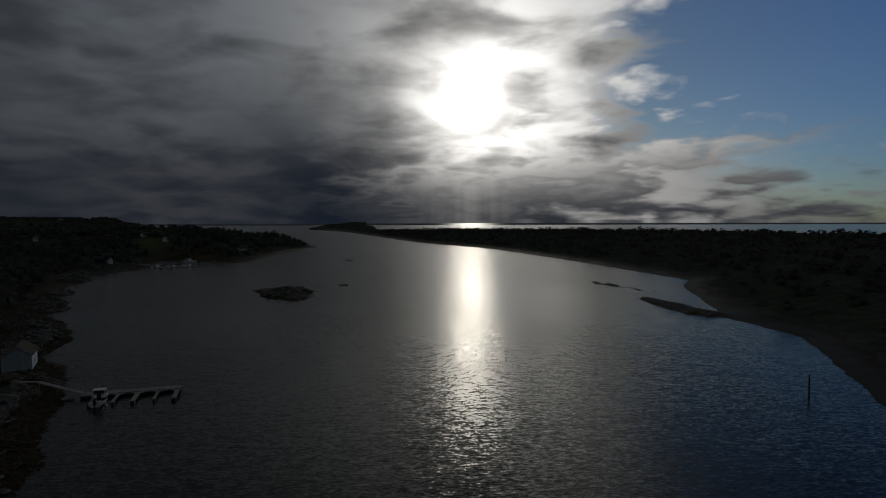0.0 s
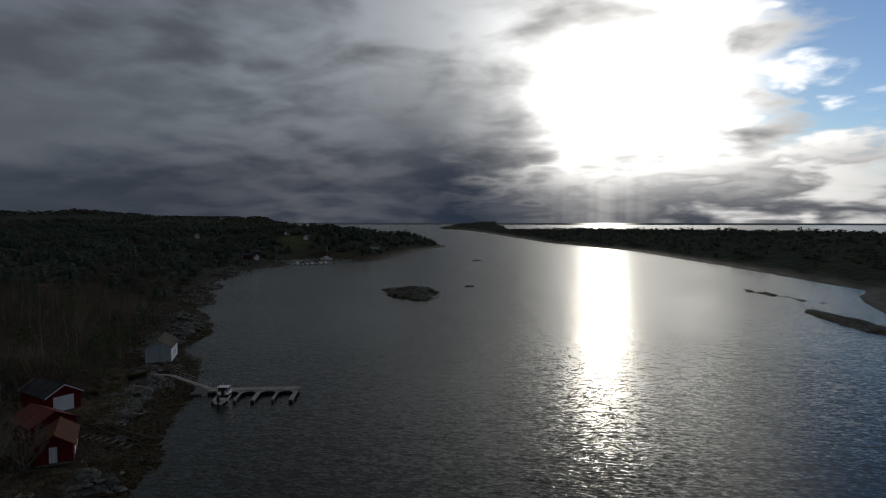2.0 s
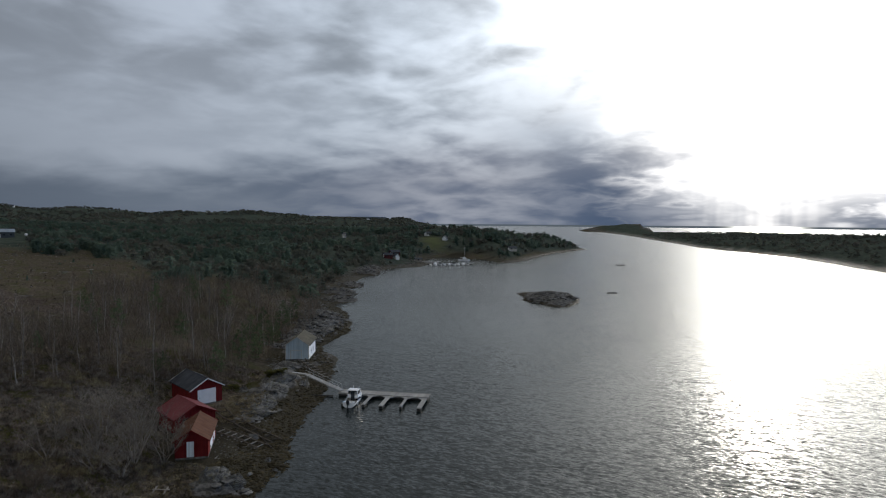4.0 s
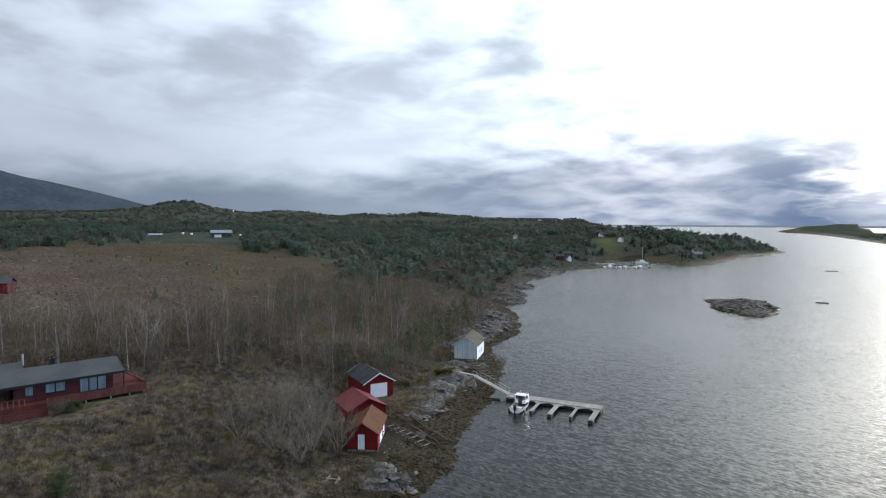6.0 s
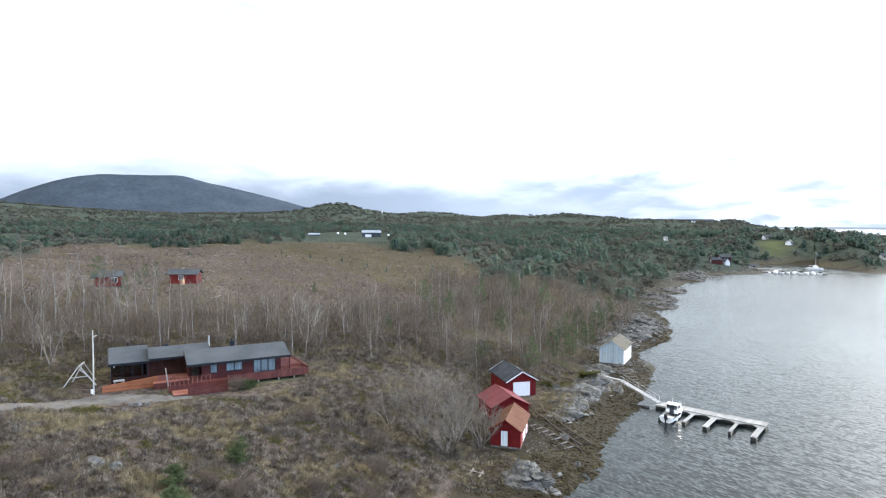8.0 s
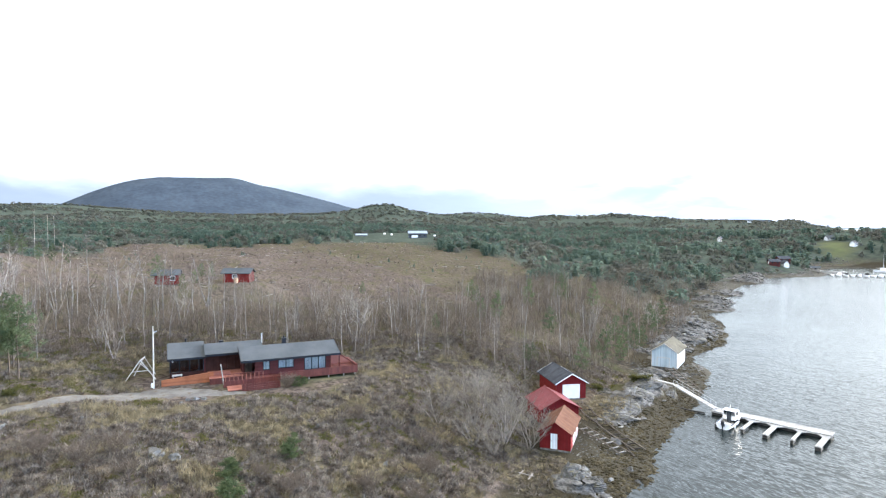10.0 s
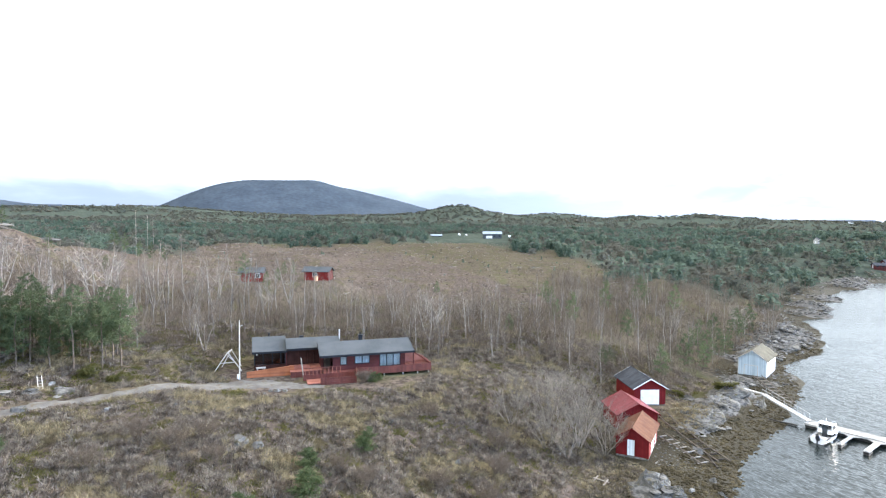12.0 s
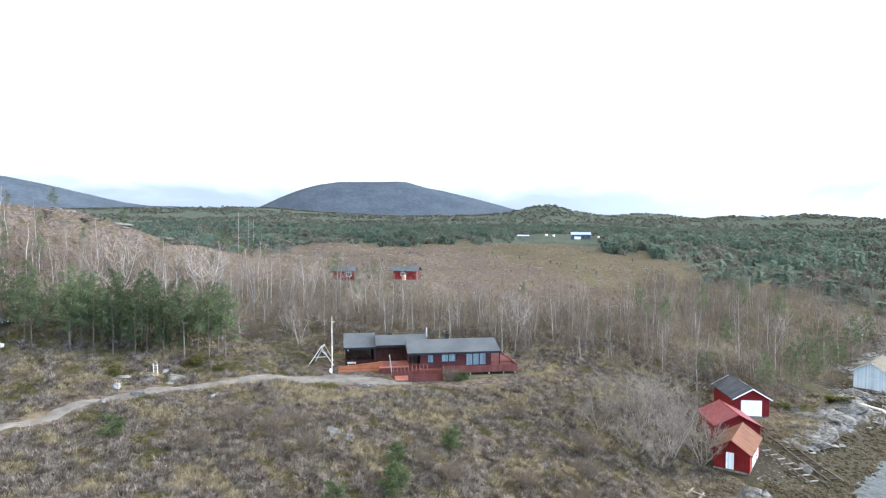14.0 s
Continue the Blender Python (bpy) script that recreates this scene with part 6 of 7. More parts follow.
def pine(seed, height, low=0.35, dense=1.0):
    """A pine: bare lower stem, tiers of drooping boughs with needle tufts."""
    r = random.Random(seed)
    trunk, crown = Shape(), Shape()
    pts = [Vector((r.gauss(0, 0.06) * i, r.gauss(0, 0.06) * i, height * i / 5 - 0.25)) for i in range(6)]
    trunk.tube(pts, [0.011 * height * (1 - 0.9 * i / 5) for i in range(6)], 6)
    n = int(34 * dense)
    for k in range(n):
        u = low + (1 - low) * (k + r.random()) / n
        i = min(int(u * 5), 4)
        p = pts[i].lerp(pts[i + 1], u * 5 - i)
        b = r.uniform(0, math.tau)
        ln = height * 0.22 * min(1.0, (1.06 - u) * 2.1) * r.uniform(0.6, 1.15) + 0.15
        q = p + Vector((math.cos(b) * ln, math.sin(b) * ln, ln * r.uniform(0.0, 0.5)))
        crown.tube([p, q], [0.03, 0.01], 3)
        for t in range(9):
            e = 0.3 + 0.75 * (t + r.random()) / 9
            c = p.lerp(q, min(e, 1.0)) + Vector((r.gauss(0, 0.16), r.gauss(0, 0.16), r.gauss(0.05, 0.10))) * (0.4 + ln * 0.5)
            w = r.uniform(0.20, 0.36) * (0.5 + ln * 0.28)
            # crossing needle slivers
            for _ in range(6):
                d = Vector((r.gauss(0, 1), r.gauss(0, 1), r.gauss(0.5, 0.6))).normalized() * w
                q2 = d.cross(Vector((r.gauss(0, 1), r.gauss(0, 1), r.gauss(0, 1)))).normalized() * w * 0.17
                o = c + Vector((r.gauss(0, 0.5), r.gauss(0, 0.5), r.gauss(0, 0.4))) * w
                crown.add([o - d * 0.6 - q2, o - d * 0.6 + q2, o + d], [(0, 1, 2)])
    return [trunk], crown


def tree_kind(name, label, category, shapes, bark, leaf, group):
    t = thing(name, label, category, pose(0, 0, -500), group)
    for stem in shapes[0]:
        part("trunk" if len(shapes[0]) == 1 else "stem", stem, bark, t)
    part("crown", shapes[1], leaf, t)
    return t


def shed_kind(t):
    """Remove the pattern tree after copying."""
    for o in (*t.children, t):
        bpy.data.objects.remove(o)


def clear_of(x, y, gap=0.0):
    """True where no building, path, rock or yard stands."""
    for bx, by, r in ((-60.5, 52, 5.5), (-68, 57.7, 6), (-74, 65, 6.5), (-83.5, 103, 7), (-158, 28, 7), (-158, 12.5, 6), (-86, 16, 10.5), (-86, 26, 10), (-93, 10, 9)):
        if math.hypot(x - bx, y - by) < r + gap:
            return False
    return all((p.x - x) ** 2 + (p.y - y) ** 2 > (2.6 + gap) ** 2 for p in path_line[::4])


def sea_gap(x, y):
    """Metres from the mainland's shore for one place, positive on land."""
    best, inside = 1e18, False
    for (ax, ay), (bx, by) in zip(MAINLAND, MAINLAND[1:] + MAINLAND[:1]):
        dx, dy = bx - ax, by - ay
        t = min(1.0, max(0.0, ((x - ax) * dx + (y - ay) * dy) / (dx * dx + dy * dy)))
        best = min(best, (x - ax - t * dx) ** 2 + (y - ay - t * dy) ** 2)
        if (ay > y) != (by > y) and x < dx * (y - ay) / dy + ax:
            inside = not inside
    return math.sqrt(best) * (1 if inside else -1)


def in_wood(x, y):
    """The bare wood behind the cabin and along the shore."""
    d, az = math.hypot(x, y), math.degrees(math.atan2(-x, y))
    edge = 3 * math.sin(az * 0.9) + 2 * math.sin(az * 2.3)
    far = 320 if az <= 44 else 230 if az <= 57 else 158
    if d < 94 + edge or d > far + 2 * edge or az < 30:
        return False
    s = sea_gap(x, y)
    if s < (9 if d > 128 else 16) or not clear_of(x, y, 0.5):
        return False
    if 57 < az < 101:
        return 98 + edge < d < (136 if 76 < az < 84 else 146) + 2 * edge
    if az >= 101:
        return 104 + edge < d < 150
    near = 102
    if 44 < az <= 57:
        return near + edge - (az - 44) * 0.4 < d < 225 + 2 * edge
    return 30 < az <= 44 and 110 < d < 320 and s < 130


# birch wood: single trees near, a joined wood further in
birches = [tree_kind("birch", "bare pale-stemmed birch in the leafless wood", "tree", bare_tree(100 + k, h, 18, 2.6, 1, 5, 0.30), M["birch_bark"], M["birch_twig"], "birch wood") for k, h in enumerate((9.5, 8.2, 10.5, 7.4))]
birches += [tree_kind("birch", "many-stemmed bare birch with spreading pale crown", "tree", bare_tree(200 + k, h, 10, 3.4, 3 + k, 6, 0.3), M["birch_bark"], M["alder_twig"] if k == 0 else M["birch_twig"], "birch wood") for k, h in enumerate((9.2, 7.6))]
placed = []
for x, y, k, s in ((-126, -17.5, 4, 1.35), (-122, -31, 4, 1.1), (-118, -24, 5, 1.2), (-132, -8, 4, 1.1), (-121, 2, 2, 1.15), (-124, 6, 0, 1.1), (-128, -1, 5, 1.1), (-112, -33, 5, 1.1), (-108, 30, 4, 0.8), (-104, 36, 5, 0.9), (-107, 43, 4, 0.85), (-104, 49, 5, 0.9), (-101, 27, 1, 1.0)):
    placed.append((x, y, k, s))
for az, d, s in ((83, 128, 1.35), (84.5, 134, 1.5), (86, 126, 1.3), (87, 138, 1.55), (88.5, 130, 1.45), (90, 124, 1.3), (91, 136, 1.6), (92.5, 128, 1.5), (94, 134, 1.55), (95.5, 122, 1.3), (97, 130, 1.5), (98.5, 138, 1.6), (100, 126, 1.35), (102, 132, 1.4), (104, 124, 1.2), (82, 140, 1.3), (85.5, 143, 1.5), (89.5, 144, 1.5), (93, 143, 1.5), (96.5, 145, 1.4), (80.5, 133, 1.15), (106, 136, 1.3), (84, 120, 1.1), (99, 118, 1.1)):
    placed.append((*polar(az, d), (4, 2, 5, 0, 1)[int(d) % 5], s * (0.92 if az < 96 else 0.76)))
tries = 0
while len(placed) < 250 and tries < 60000:
    tries += 1
    az, d = rng.uniform(33, 118), rng.uniform(96, 175)
    x, y = polar(az, d)
    if in_wood(x, y) and all((x - q[0]) ** 2 + (y - q[1]) ** 2 > 4.4 for q in placed):
        placed.append((x, y, rng.choice((0, 0, 1, 1, 1, 2, 2, 3, 3, 3, 0, 1, 2, 3, 5, 4)), rng.uniform(0.7, 1.05)))
for x, y, k, s in placed:
    copy_thing(birches[k], pose(x, y, at_ground(x, y) - 0.05, rng.uniform(-3, 3), rng.uniform(-3, 3), rng.uniform(0, 360)) @ Matrix.Scale(s, 4))
for t in birches:
    shed_kind(t)


def both(shapes):
    s = Shape()
    for q in (*shapes[0], shapes[1]):
        s.add(q.v, q.f)
    return tris(s)


thin = [both(bare_tree(300 + k, h, 11, 2.0, 1, 2, 0.45)) for k, h in enumerate((8.0, 6.5, 7.4, 5.2))]
spots, tries = [], 0
while len(spots) < 520 and tries < 80000:
    tries += 1
    az, d = rng.uniform(31, 118), rng.uniform(98, 300)
    x, y = polar(az, d)
    if in_wood(x, y):
        spots.append((x, y, rng.uniform(0.65, 1.1), rng.uniform(0.85, 1.1), rng.uniform(0, 6.28), rng.randrange(4)))
a = np.array(spots)
strewn("bare_wood", thin, np.column_stack([a[:, 0], a[:, 1], land_height(a[:, 0], a[:, 1]), a[:, 2:6]]), M["wood_haze"], "dense leafless brown birch wood", "wood")


def thicket(seed, stems, twigs, tall, wide, width):
    """A leafless thicket: leaning stems with fine twigs."""
    r = random.Random(seed)
    s = Shape()

    def sliver(p, q, w):
        a = r.uniform(0, math.tau)
        e = Vector((math.cos(a), math.sin(a), 0)) * w
        s.add([p - e, p + e, q], [(0, 1, 2)])
    for _ in range(stems):
        p = Vector((r.gauss(0, wide * 0.35), r.gauss(0, wide * 0.35), 0))
        t = p + Vector((r.gauss(0, wide * 0.3), r.gauss(0, wide * 0.3), tall * r.uniform(0.55, 1.0)))
        sliver(p, t, width)
        for _ in range(twigs):
            k = r.uniform(0.25, 0.92)
            q = p.lerp(t, k)
            d = Vector((r.gauss(0, 0.8), r.gauss(0, 0.8), r.uniform(0.1, 0.9))).normalized()
            sliver(q, q + d * tall * r.uniform(0.10, 0.30), width * 0.6)
    return tris(s)


brush = [thicket(340 + k, 7, 15, 1.0, 0.60, 0.0065) for k in range(5)]
spots, tries = [], 0
while len(spots) < 4300 and tries < 90000:
    tries += 1
    az, d = rng.uniform(31, 120), rng.uniform(96, 320)
    x, y = polar(az, d)
    if in_wood(x, y):
        spots.append((x, y, rng.choice((1.6, 2.2, 3.0, 4.0, 5.2)) * rng.uniform(0.8, 1.2), rng.uniform(0.85, 1.15), rng.uniform(0, 6.28), rng.randrange(5)))
a = np.array(spots)
strewn("undergrowth", brush, np.column_stack([a[:, 0], a[:, 1], land_height(a[:, 0], a[:, 1]) - 0.1, a[:, 2:6]]), M["brown_scrub"], "tangled leafless brown undergrowth between the birches", "undergrowth")
spots, tries = [], 0
while len(spots) < 1700 and tries < 80000:
    tries += 1
    az, d = rng.uniform(31, 120), rng.uniform(50, 260)
    x, y = polar(az, d)
    s = sea_gap(x, y)
    if s > 15 and clear_of(x, y, 0.3) and (in_wood(x, y) or d > 96 or rng.random() < 0.16 or (az < 57 and d > 66 and rng.random() < 0.6)):
        spots.append((x, y, rng.uniform(0.9, 2.2), rng.uniform(0.7, 1.1), rng.uniform(0, 6.28), rng.randrange(5)))
a = np.array(spots)
strewn("bare_scrub", brush, np.column_stack([a[:, 0], a[:, 1], land_height(a[:, 0], a[:, 1]), a[:, 2:6]]), M["brown_scrub"], "low leafless brown scrub among the heather", "scrub")

# grey alders in front of the boathouses
alders = [tree_kind("alder", "broad silver-grey leafless alder by the boathouses", "tree", bare_tree(400 + k, h, 11, 3.6, n, 8, 0.30), M["alder_twig"], M["alder_crown"], "grey alders") for k, (h, n) in enumerate(((6.4, 5), (5.4, 4), (4.6, 4)))]
for i, (x, y, k, s) in enumerate(((-63.0, 46.2, 0, 1.0), (-60.6, 43.6, 1, 1.0), (-65.0, 41.8, 0, 1.0), (-61.0, 39.2, 2, 0.95), (-67.8, 45.0, 1, 1.0), (-61.4, 49.0, 2, 0.9), (-58.6, 40.6, 2, 0.7), (-68.6, 49.8, 2, 1.0), (-65.6, 36.6, 2, 0.9), (-59.4, 46.8, 2, 0.8), (-70.5, 40.5, 2, 0.8))):
    copy_thing(alders[k], pose(x, y, at_ground(x, y) - 0.05, 0, 0, i * 67) @ Matrix.Scale(s * 1.08, 4))
for t in alders:
    shed_kind(t)

# the low tangle under the alders
spots = []
for _ in range(40):
    x, y = -64.3 + rng.gauss(0, 2.9), 43.6 + rng.gauss(0, 3.0)
    if clear_of(x, y, -0.5):
        spots.append((x, y, rng.uniform(1.2, 2.4), rng.uniform(0.7, 1.0), rng.uniform(0, 6.28), rng.randrange(5)))
a = np.array(spots)
strewn("alder_thicket", brush, np.column_stack([a[:, 0], a[:, 1], land_height(a[:, 0], a[:, 1]) - 0.1, a[:, 2:6]]), M["alder_twig"], "grey leafless alder shoots by the boathouses", "thicket")

# pines
pines = [tree_kind("pine", "green pine with a bare lower stem", "tree", pine(500 + k, h, lo), M["pine_bark"], M["pine_needle"], "pine grove") for k, (h, lo) in enumerate(((10.8, 0.30), (9.4, 0.22), (7.6, 0.12), (11.4, 0.36)))]
grove = []
tries = 0
while len(grove) < 42 and tries < 5000:
    tries += 1
    u, w = rng.uniform(-1, 1), rng.uniform(0, 1)
    x, y = -88.5 - w * 10 + u * 1.0, -19.5 + u * 10.5 - w * 2
    if all((x - q[0]) ** 2 + (y - q[1]) ** 2 > 4.2 for q in grove) and clear_of(x, y):
        grove.append((x, y, rng.randrange(4), rng.uniform(0.75, 1.0)))
for x, y in ((-93, -36), (-96, -38), (-90, -34), (-99, -35), (-101, -42), (-104, -45), (-108, -41), (-110, -47), (-124, -45), (-120, -50)):
    grove.append((x, y, rng.randrange(4), rng.uniform(0.75, 1.0)))
for az, d, s in ((47, 108, 0.75), (45, 118, 0.8), (43.5, 126, 0.75), (50, 122, 0.65), (55, 128, 0.8), (56.5, 133, 0.7), (41, 150, 0.9), (39, 160, 0.9), (40, 172, 1.0), (38, 185, 0.9), (52, 150, 0.9), (49, 160, 0.9), (46, 165, 0.9), (84, 150, 0.6), (86, 156, 0.7), (83, 158, 0.5), (61, 112, 0.4), (68, 170, 0.5), (57.5, 150, 0.7), (57, 154, 0.6), (52.2, 104, 0.42), (51.6, 106, 0.38), (43.9, 138, 0.8), (43.2, 132, 0.75), (42.3, 140, 0.85), (42.8, 150, 0.8), (41.6, 146, 0.7), (44.6, 142, 0.6), (81.6, 166, 0.5), (82.4, 169, 0.45), (94.5, 215, 0.75), (95.6, 222, 0.8), (93.6, 226, 0.8), (96.4, 212, 0.7), (92.6, 220, 0.7)):
    x, y = polar(az, d)
    grove.append((x, y, rng.randrange(3), s))
for az, d in ((97, 168), (101, 160), (104, 172), (107, 150), (110, 155), (112, 196), (109, 205)):
    x, y = polar(az, d)
    grove.append((x, y, rng.randrange(3), rng.uniform(0.35, 0.6)))
for x, y, k, s in grove:
    if sea_gap(x, y) > 10:
        copy_thing(pines[k], pose(x, y, at_ground(x, y) - 0.05, 0, 0, rng.uniform(0, 360)) @ Matrix.Scale(s, 4))
for t in pines:
    shed_kind(t)
saplings = [tree_kind("pine_sapling", "small bright green pine sapling in the heather", "sapling", pine(560 + k, 2.6, 0.05, 0.8), M["pine_bark"], M["bush_green"], "pine saplings") for k in range(2)]
for i, (x, y, s) in enumerate(((-55.6, 9.4, 0.95), (-58.8, 16.0, 1.0), (-50.5, 8.4, 1.2), (-62.8, -17.2, 1.0), (-70.5, -30.5, 0.9), (-79.3, 22.4, 0.62), (-79.6, 23.4, 0.5), (-47.5, 3.0, 1.0))):
    copy_thing(saplings[i % 2], pose(x, y, at_ground(x, y) - 0.05, 0, 0, i * 71) @ Matrix.Diagonal((s * 1.5, s * 1.5, s * 0.9, 1)))
for t in saplings:
    shed_kind(t)


# far conifers and woods, each one uneven cone or clump of boughs
def rough_conifer(seed, tiers, sides):
    r = random.Random(seed)
    s = Shape()
    for k in range(tiers):
        z0, z1 = 0.10 + 0.80 * k / tiers, 0.10 + 0.80 * (k + 1.75) / tiers
        w = 0.26 * (1 - k / (tiers + 0.35))
        rim = [(math.cos(math.tau * i / sides + k) * w * r.uniform(0.6, 1.25), math.sin(math.tau * i / sides + k) * w * r.uniform(0.6, 1.25), z0 - r.uniform(0, 0.06)) for i in range(sides)]
        s.add(rim + [(r.gauss(0, 0.02), r.gauss(0, 0.02), min(z1, 1.0))], [(i, (i + 1) % sides, sides) for i in range(sides)])
    return tris(s)


def rough_clump(seed, n=16, fine=1.0, core=False):
    """A loose crown of slanting slivers, with or without a narrow inner cone."""
    r = random.Random(seed)
    s = Shape()
    for _ in range(n):
        h = r.uniform(0.12, 0.96)
        w = 0.30 * math.sqrt(max(0.05, 1 - abs(h - 0.42) * 1.55))
        a, e = r.uniform(0, math.tau), math.sqrt(r.random()) * w
        c = Vector((math.cos(a) * e, math.sin(a) * e, h))
        d = Vector((r.gauss(0, 1), r.gauss(0, 1), r.gauss(0.6, 0.6))).normalized() * r.uniform(0.16, 0.30) * fine
        q = d.cross(Vector((r.gauss(0, 1), r.gauss(0, 1), r.gauss(0, 1)))).normalized() * 0.15 * fine
        s.add([c - d - q, c - d + q, c + d], [(0, 1, 2)])
    if core:
        rim = [(math.cos(math.tau * i / 5) * 0.13, math.sin(math.tau * i / 5) * 0.13, 0.15) for i in range(5)]
        s.add(rim + [(0.02, 0, 0.9)], [(i, (i + 1) % 5, 5) for i in range(5)])
    return tris(s)


conifers = [rough_conifer(k, 5, 7) for k in range(4)]
clumps = [rough_clump(k, 26, 0.75) for k in range(4)]
crowns = [rough_clump(40 + k, 54, 0.46, True) for k in range(6)] + conifers[:1]
N = 34000
az, d = nrng.uniform(8, 125, N), np.sqrt(nrng.uniform(215 ** 2, 1000 ** 2, N))
x, y = -np.sin(np.radians(az)) * d, np.cos(np.radians(az)) * d
s = shore_distance(x, y, MAINLAND)
edge = 12 * np.sin(az * 0.7) + 9 * np.sin(az * 1.9)
deep = np.where(az < 52, 225 + edge, np.where(az < 90, 400 + edge + np.clip(52 + 14 - az, 0, 14) * -8, 300 + edge))
patch = waves(x, y, 120.0, 31)
yard = (np.hypot(x + 540, y - 250) > 55) & (np.hypot(x + 238, y - 476) > 14) & (np.hypot(x + 246, y - 488) > 14) & (np.hypot(x + 256, y - 502) > 14) & (np.hypot(x + 170, y - 486) > 9) & (np.hypot(x + 214, y - 368) > 16) & ((x * -0.89 + y * 0.45 > 640) | (np.abs(az - 65) > 4) | (d < 0))
keep = (d > deep) & (s > 9) & (patch > -0.55) & yard
first = patch + 0.5 * waves(x, y, 30.0, 37) > 0.12
h = nrng.uniform(5.5, 10.5, N)
spots = np.column_stack([x, y, land_height(x, y) - 0.6, h, nrng.uniform(0.50, 0.74, N), nrng.uniform(0, 6.28, N), nrng.integers(0, 4, N)])
forest = spots[keep & first][:8600].copy()
forest[:, 6] = nrng.integers(0, 7, len(forest))
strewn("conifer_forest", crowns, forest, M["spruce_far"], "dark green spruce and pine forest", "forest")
lowx = spots[keep & ~first].copy()
lowx[:, 3] *= 0.75
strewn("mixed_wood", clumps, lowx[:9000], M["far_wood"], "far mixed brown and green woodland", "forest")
N = 14000
az, d = nrng.uniform(4, 125, N), np.sqrt(nrng.uniform(1000 ** 2, 2150 ** 2, N))
x, y = -np.sin(np.radians(az)) * d, np.cos(np.radians(az)) * d
s = shore_distance(x, y, MAINLAND)
keep = (s > 30) & (waves(x, y, 300.0, 33) > -0.25)
spots = np.column_stack([x, y, land_height(x, y) - 1, nrng.uniform(9, 16, N), nrng.uniform(0.30, 0.48, N), nrng.uniform(0, 6.28, N), nrng.integers(0, 4, N)])
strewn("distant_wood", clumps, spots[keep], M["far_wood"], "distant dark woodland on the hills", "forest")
N = 11000
x, y = nrng.uniform(-300, 640, N), nrng.uniform(-60, 1500, N)
s = shore_distance(x, y, SPIT)
keep = (s > 16) & (waves(x, y, 90.0, 35) > -0.5)
spots = np.column_stack([x, y, land_height(x, y) - 0.3, nrng.uniform(4.5, 9.5, N), nrng.uniform(0.35, 0.55, N), nrng.uniform(0, 6.28, N), nrng.integers(0, 4, N)])
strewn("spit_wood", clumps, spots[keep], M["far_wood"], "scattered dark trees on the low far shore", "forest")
# the open clearing: stumps, brash and small pines
N = 2600
az, d = nrng.uniform(50, 92, N), np.sqrt(nrng.uniform(150 ** 2, 420 ** 2, N))
x, y = -np.sin(np.radians(az)) * d, np.cos(np.radians(az)) * d
keep = shore_distance(x, y, MAINLAND) > 40
spots = np.column_stack([x, y, land_height(x, y) - 0.15, nrng.uniform(0.4, 1.2, N), nrng.uniform(0.4, 1.0, N), nrng.uniform(0, 6.28, N), nrng.integers(0, 4, N)])
strewn("brash", clumps, spots[keep], M["heather"], "felled brash and low heather on the clearing", "brash")
sticks = [tris(Shape().beam((-1, 0, 0.1), (1, 0.1, 0.16), 0.08)), tris(Shape().beam((-0.7, 0, 0.05), (0.7, -0.1, 0.3), 0.09))]
logs = spots[keep][::4].copy()
logs[:, 3], logs[:, 4], logs[:, 6] = logs[:, 3] * 1.7, 1.0, logs[:, 6] % 2
strewn("felled_logs", sticks, logs, M["silver_log"], "pale felled logs and branches on the clearing", "logs")
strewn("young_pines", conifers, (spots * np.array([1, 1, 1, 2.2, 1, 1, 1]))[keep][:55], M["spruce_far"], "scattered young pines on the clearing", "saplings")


# ---------------------------------------------------------------- heather, grass and moss
def tuft(seed, blades, wide, tall, width):
    r = random.Random(seed)
    s = Shape()
    for _ in range(blades):
        a, q = r.uniform(0, math.tau), r.uniform(0, wide)
        p = Vector((math.cos(a) * q, math.sin(a) * q, 0))
        t = p + Vector((r.gauss(0, 0.3), r.gauss(0, 0.3), tall * r.uniform(0.5, 1.2)))
        b = r.uniform(0, math.tau)
        e = Vector((math.cos(b), math.sin(b), 0)) * width
        s.add([p - e, p + e, t], [(0, 1, 2)])
    return tris(s)


heath = [tuft(k, 15, 0.46, 0.46, 0.055) for k in range(4)]
sward = [tuft(10 + k, 18, 0.40, 0.58, 0.034) for k in range(4)]
N = 95000
az, d = nrng.uniform(36, 118, N), np.sqrt(nrng.uniform(36 ** 2, 118 ** 2, N))
x, y = -np.sin(np.radians(az)) * d, np.cos(np.radians(az)) * d
s, z = shore_distance(x, y, MAINLAND), land_height(x, y)
free = (s > 13) & (z > 1.4)
for bx, by, r in ((-60.5, 52, 4.6), (-68, 57.7, 5), (-74, 65, 5.5), (-83.5, 103, 6), (-82.5, 12, 6.5), (-83, 24, 8.2), (-91, 10, 7.5)):
    free &= np.hypot(x - bx, y - by) > r
for p in path_line[::3]:
    free &= np.hypot(x - p.x, y - p.y) > 2.0
for kx, ky, r, h in KNOLLS:
    free &= np.hypot(x - kx, y - ky) > r * 0.95
m1, m2 = waves(x, y, 13.0, 41), waves(x, y, 5.0, 42)
size = nrng.uniform(0.45, 1.25, N)
spots = np.column_stack([x, y, z - 0.05, size, nrng.uniform(0.6, 1.2, N), nrng.uniform(0, 6.28, N), nrng.integers(0, 4, N)])
is_grass = (m1 + 0.6 * m2 + 0.7 * np.exp(-((x + 75) / 3.5) ** 2 - ((y - 6) / 10) ** 2) > 0.40)
is_moss = ~is_grass & (m2 - m1 * 0.5 + 0.45 * (d > 80) * (az > 74) > 0.26)
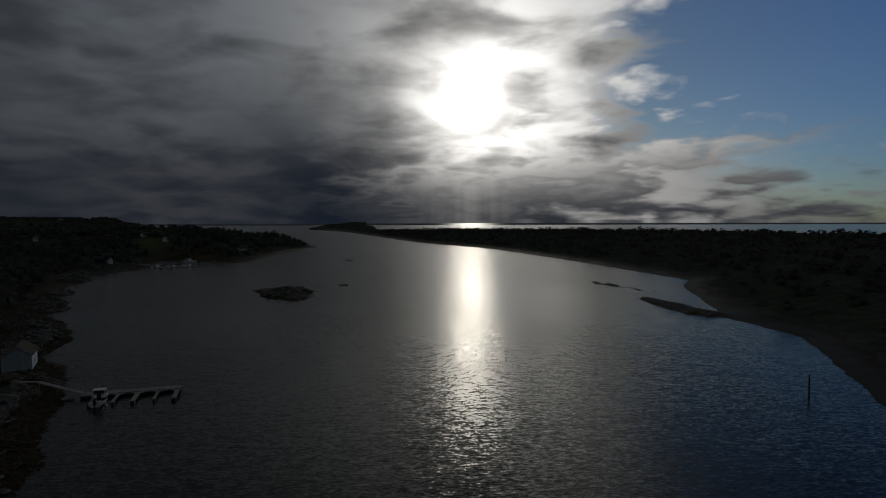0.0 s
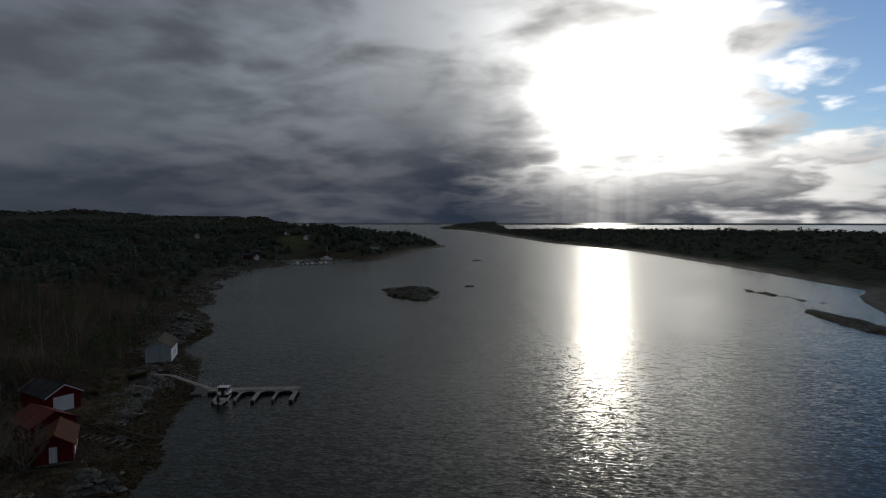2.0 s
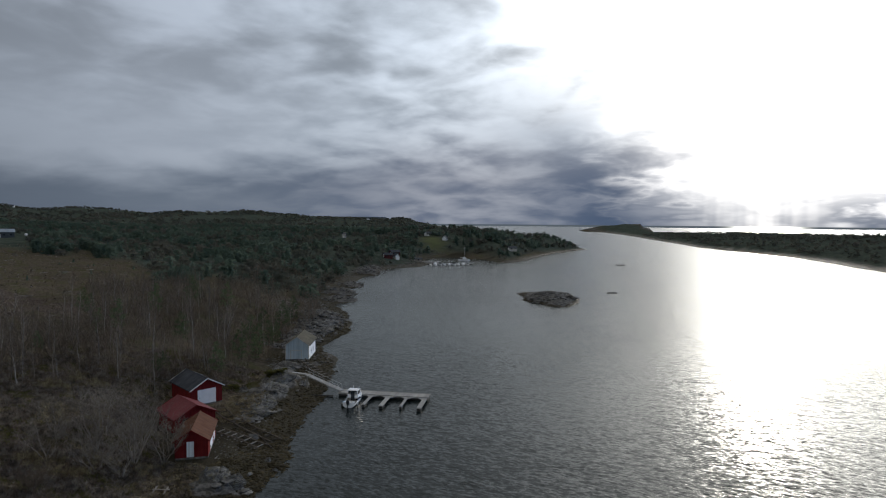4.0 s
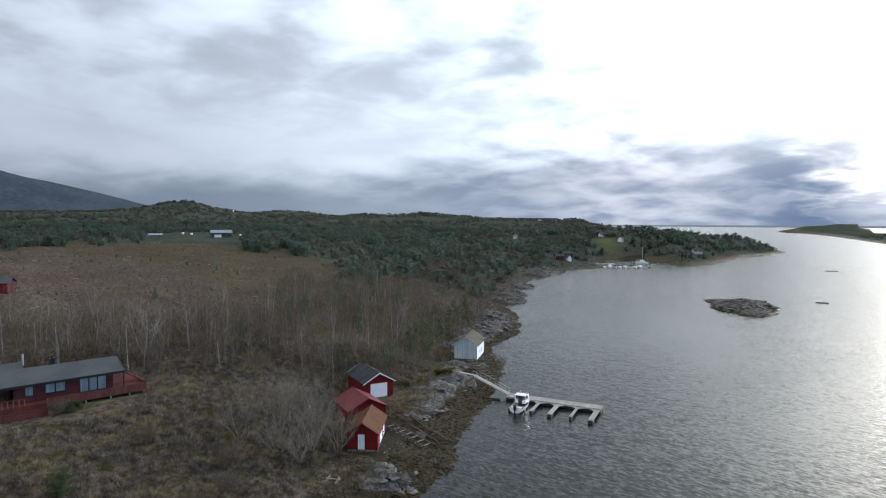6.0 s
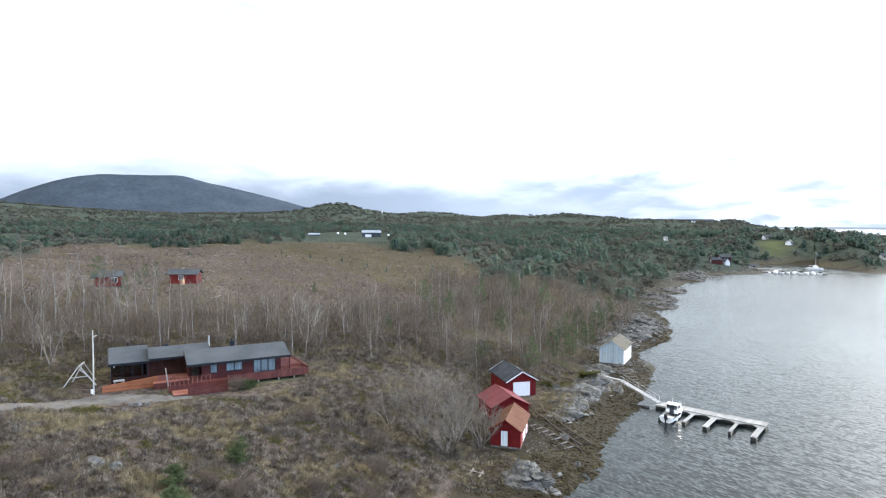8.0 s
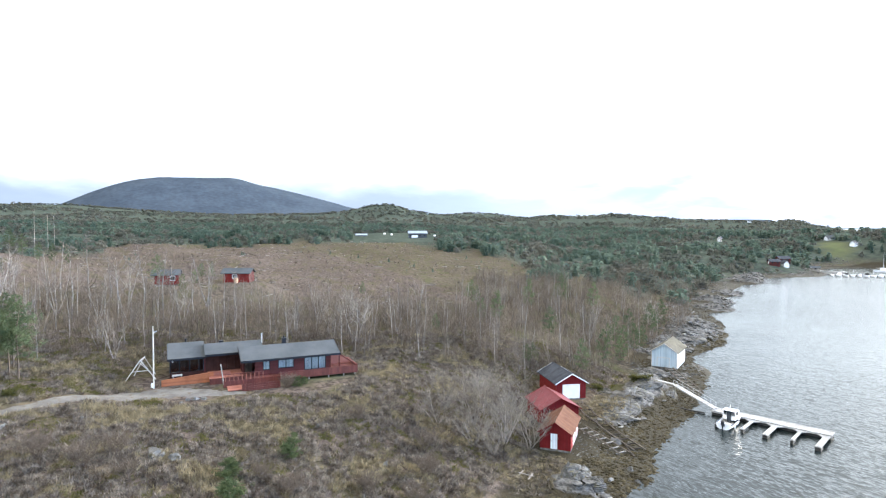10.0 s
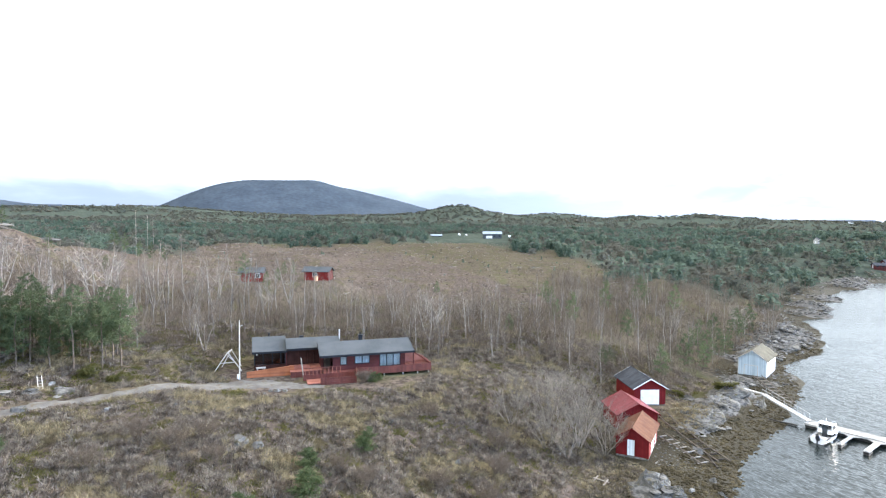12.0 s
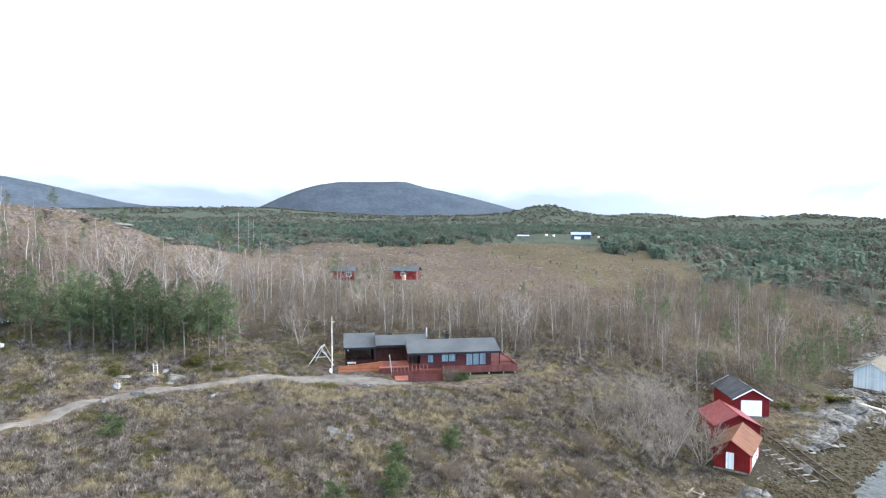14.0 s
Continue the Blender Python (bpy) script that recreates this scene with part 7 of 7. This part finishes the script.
strewn("heather", heath, spots[free & ~is_grass & ~is_moss][:31000], M["heather"], "brown winter heather covering the slope", "heather")
strewn("dry_grass", sward, spots[free & is_grass][:13000], M["grass_dry"], "straw-coloured winter grass tussocks", "grass")
strewn("moss", heath, (spots * np.array([1, 1, 1, 0.9, 0.7, 1, 1]))[free & is_moss][:11000], M["moss_tuft"], "olive-green moss and low juniper tufts", "moss")

# grass and heath down to the rocks on either side of the boathouses
for name, kinds, mat, label, cx, cy, rx, ry, count, low in (("meadow_grass", sward, M["grass_dry"], "straw-coloured grass on the slope beside the boathouses", -65.5, 67.5, 5.2, 6.5, 520, 7.5),
                                                            ("shore_grass", sward, M["grass_dry"], "straw-coloured grass above the shore rocks", -55.0, 43.0, 5.5, 6.0, 420, 7.0),
                                                            ("shore_heather", heath, M["heather"], "brown heather above the shore rocks", -55.5, 42.0, 6.5, 6.5, 620, 7.0)):
    meadow = []
    while len(meadow) < count:
        a, q = rng.uniform(0, math.tau), math.sqrt(rng.random())
        x, y = cx + q * rx * math.cos(a), cy + q * ry * math.sin(a)
        if all(math.hypot(x - bx, y - by) > br for bx, by, br in ((-68, 57.7, 4.6), (-74, 65, 4.8), (-71, 64, 3.0), (-60.5, 52, 4.2), (-50, 45.6, 2.0))) and sea_gap(x, y) > low:
            meadow.append((x, y, 0.0, rng.uniform(0.5, 1.0), rng.uniform(0.5, 0.9), rng.uniform(0, 6.28), rng.randrange(4)))
    meadow = np.array(meadow)
    meadow[:, 2] = land_height(meadow[:, 0], meadow[:, 1]) - 0.03
    strewn(name, kinds, meadow, mat, label, "grass" if kinds is sward else "heather")
bushes = tree_kind("brown_shrub", "leafless reddish-brown shrub on the heathery slope", "shrub", bare_tree(640, 1.7, 12, 1.3, 6, 7, 0.12), M["pine_bark"], M["brown_scrub"], "brown shrubs")
for i, (x, y, s) in enumerate(((-79.4, 21.6, 0.9), (-79.0, 21.0, 0.8), (-62.0, 0.5, 1.1), (-60.5, -2.0, 1.2), (-57.6, 1.4, 1.0), (-66.5, 26.0, 0.9), (-52.0, 14.0, 1.0), (-54.5, 12.4, 0.9), (-64.6, -5.5, 1.2), (-58.4, -9.0, 1.1), (-53.0, 22.0, 1.0), (-50.8, 26.4, 1.1), (-55.2, 29.5, 1.2), (-59.5, 31.5, 1.2))):
    copy_thing(bushes, pose(x, y, at_ground(x, y) - 0.05, 0, 0, i * 97) @ Matrix.Scale(s, 4))
shed_kind(bushes)

junipers = tree_kind("juniper_bush", "low olive-green juniper bush on the rock", "bush", pine(600, 1.5, 0.0, 0.9), M["pine_bark"], M["moss_tuft"], "juniper bushes")
for i, (x, y, s) in enumerate(((-71.6, 79.8, 1.2), (-70.8, 81.0, 0.9), (-84.0, -9.5, 0.9), (-86.8, -13.0, 1.0), (-82.0, -22.0, 0.9), (-73.4, 72.0, 0.8))):
    copy_thing(junipers, pose(x, y, at_ground(x, y) - 0.05, 0, 0, i * 50) @ Matrix.Diagonal((s * 1.8, s * 1.8, s, 1)))
shed_kind(junipers)
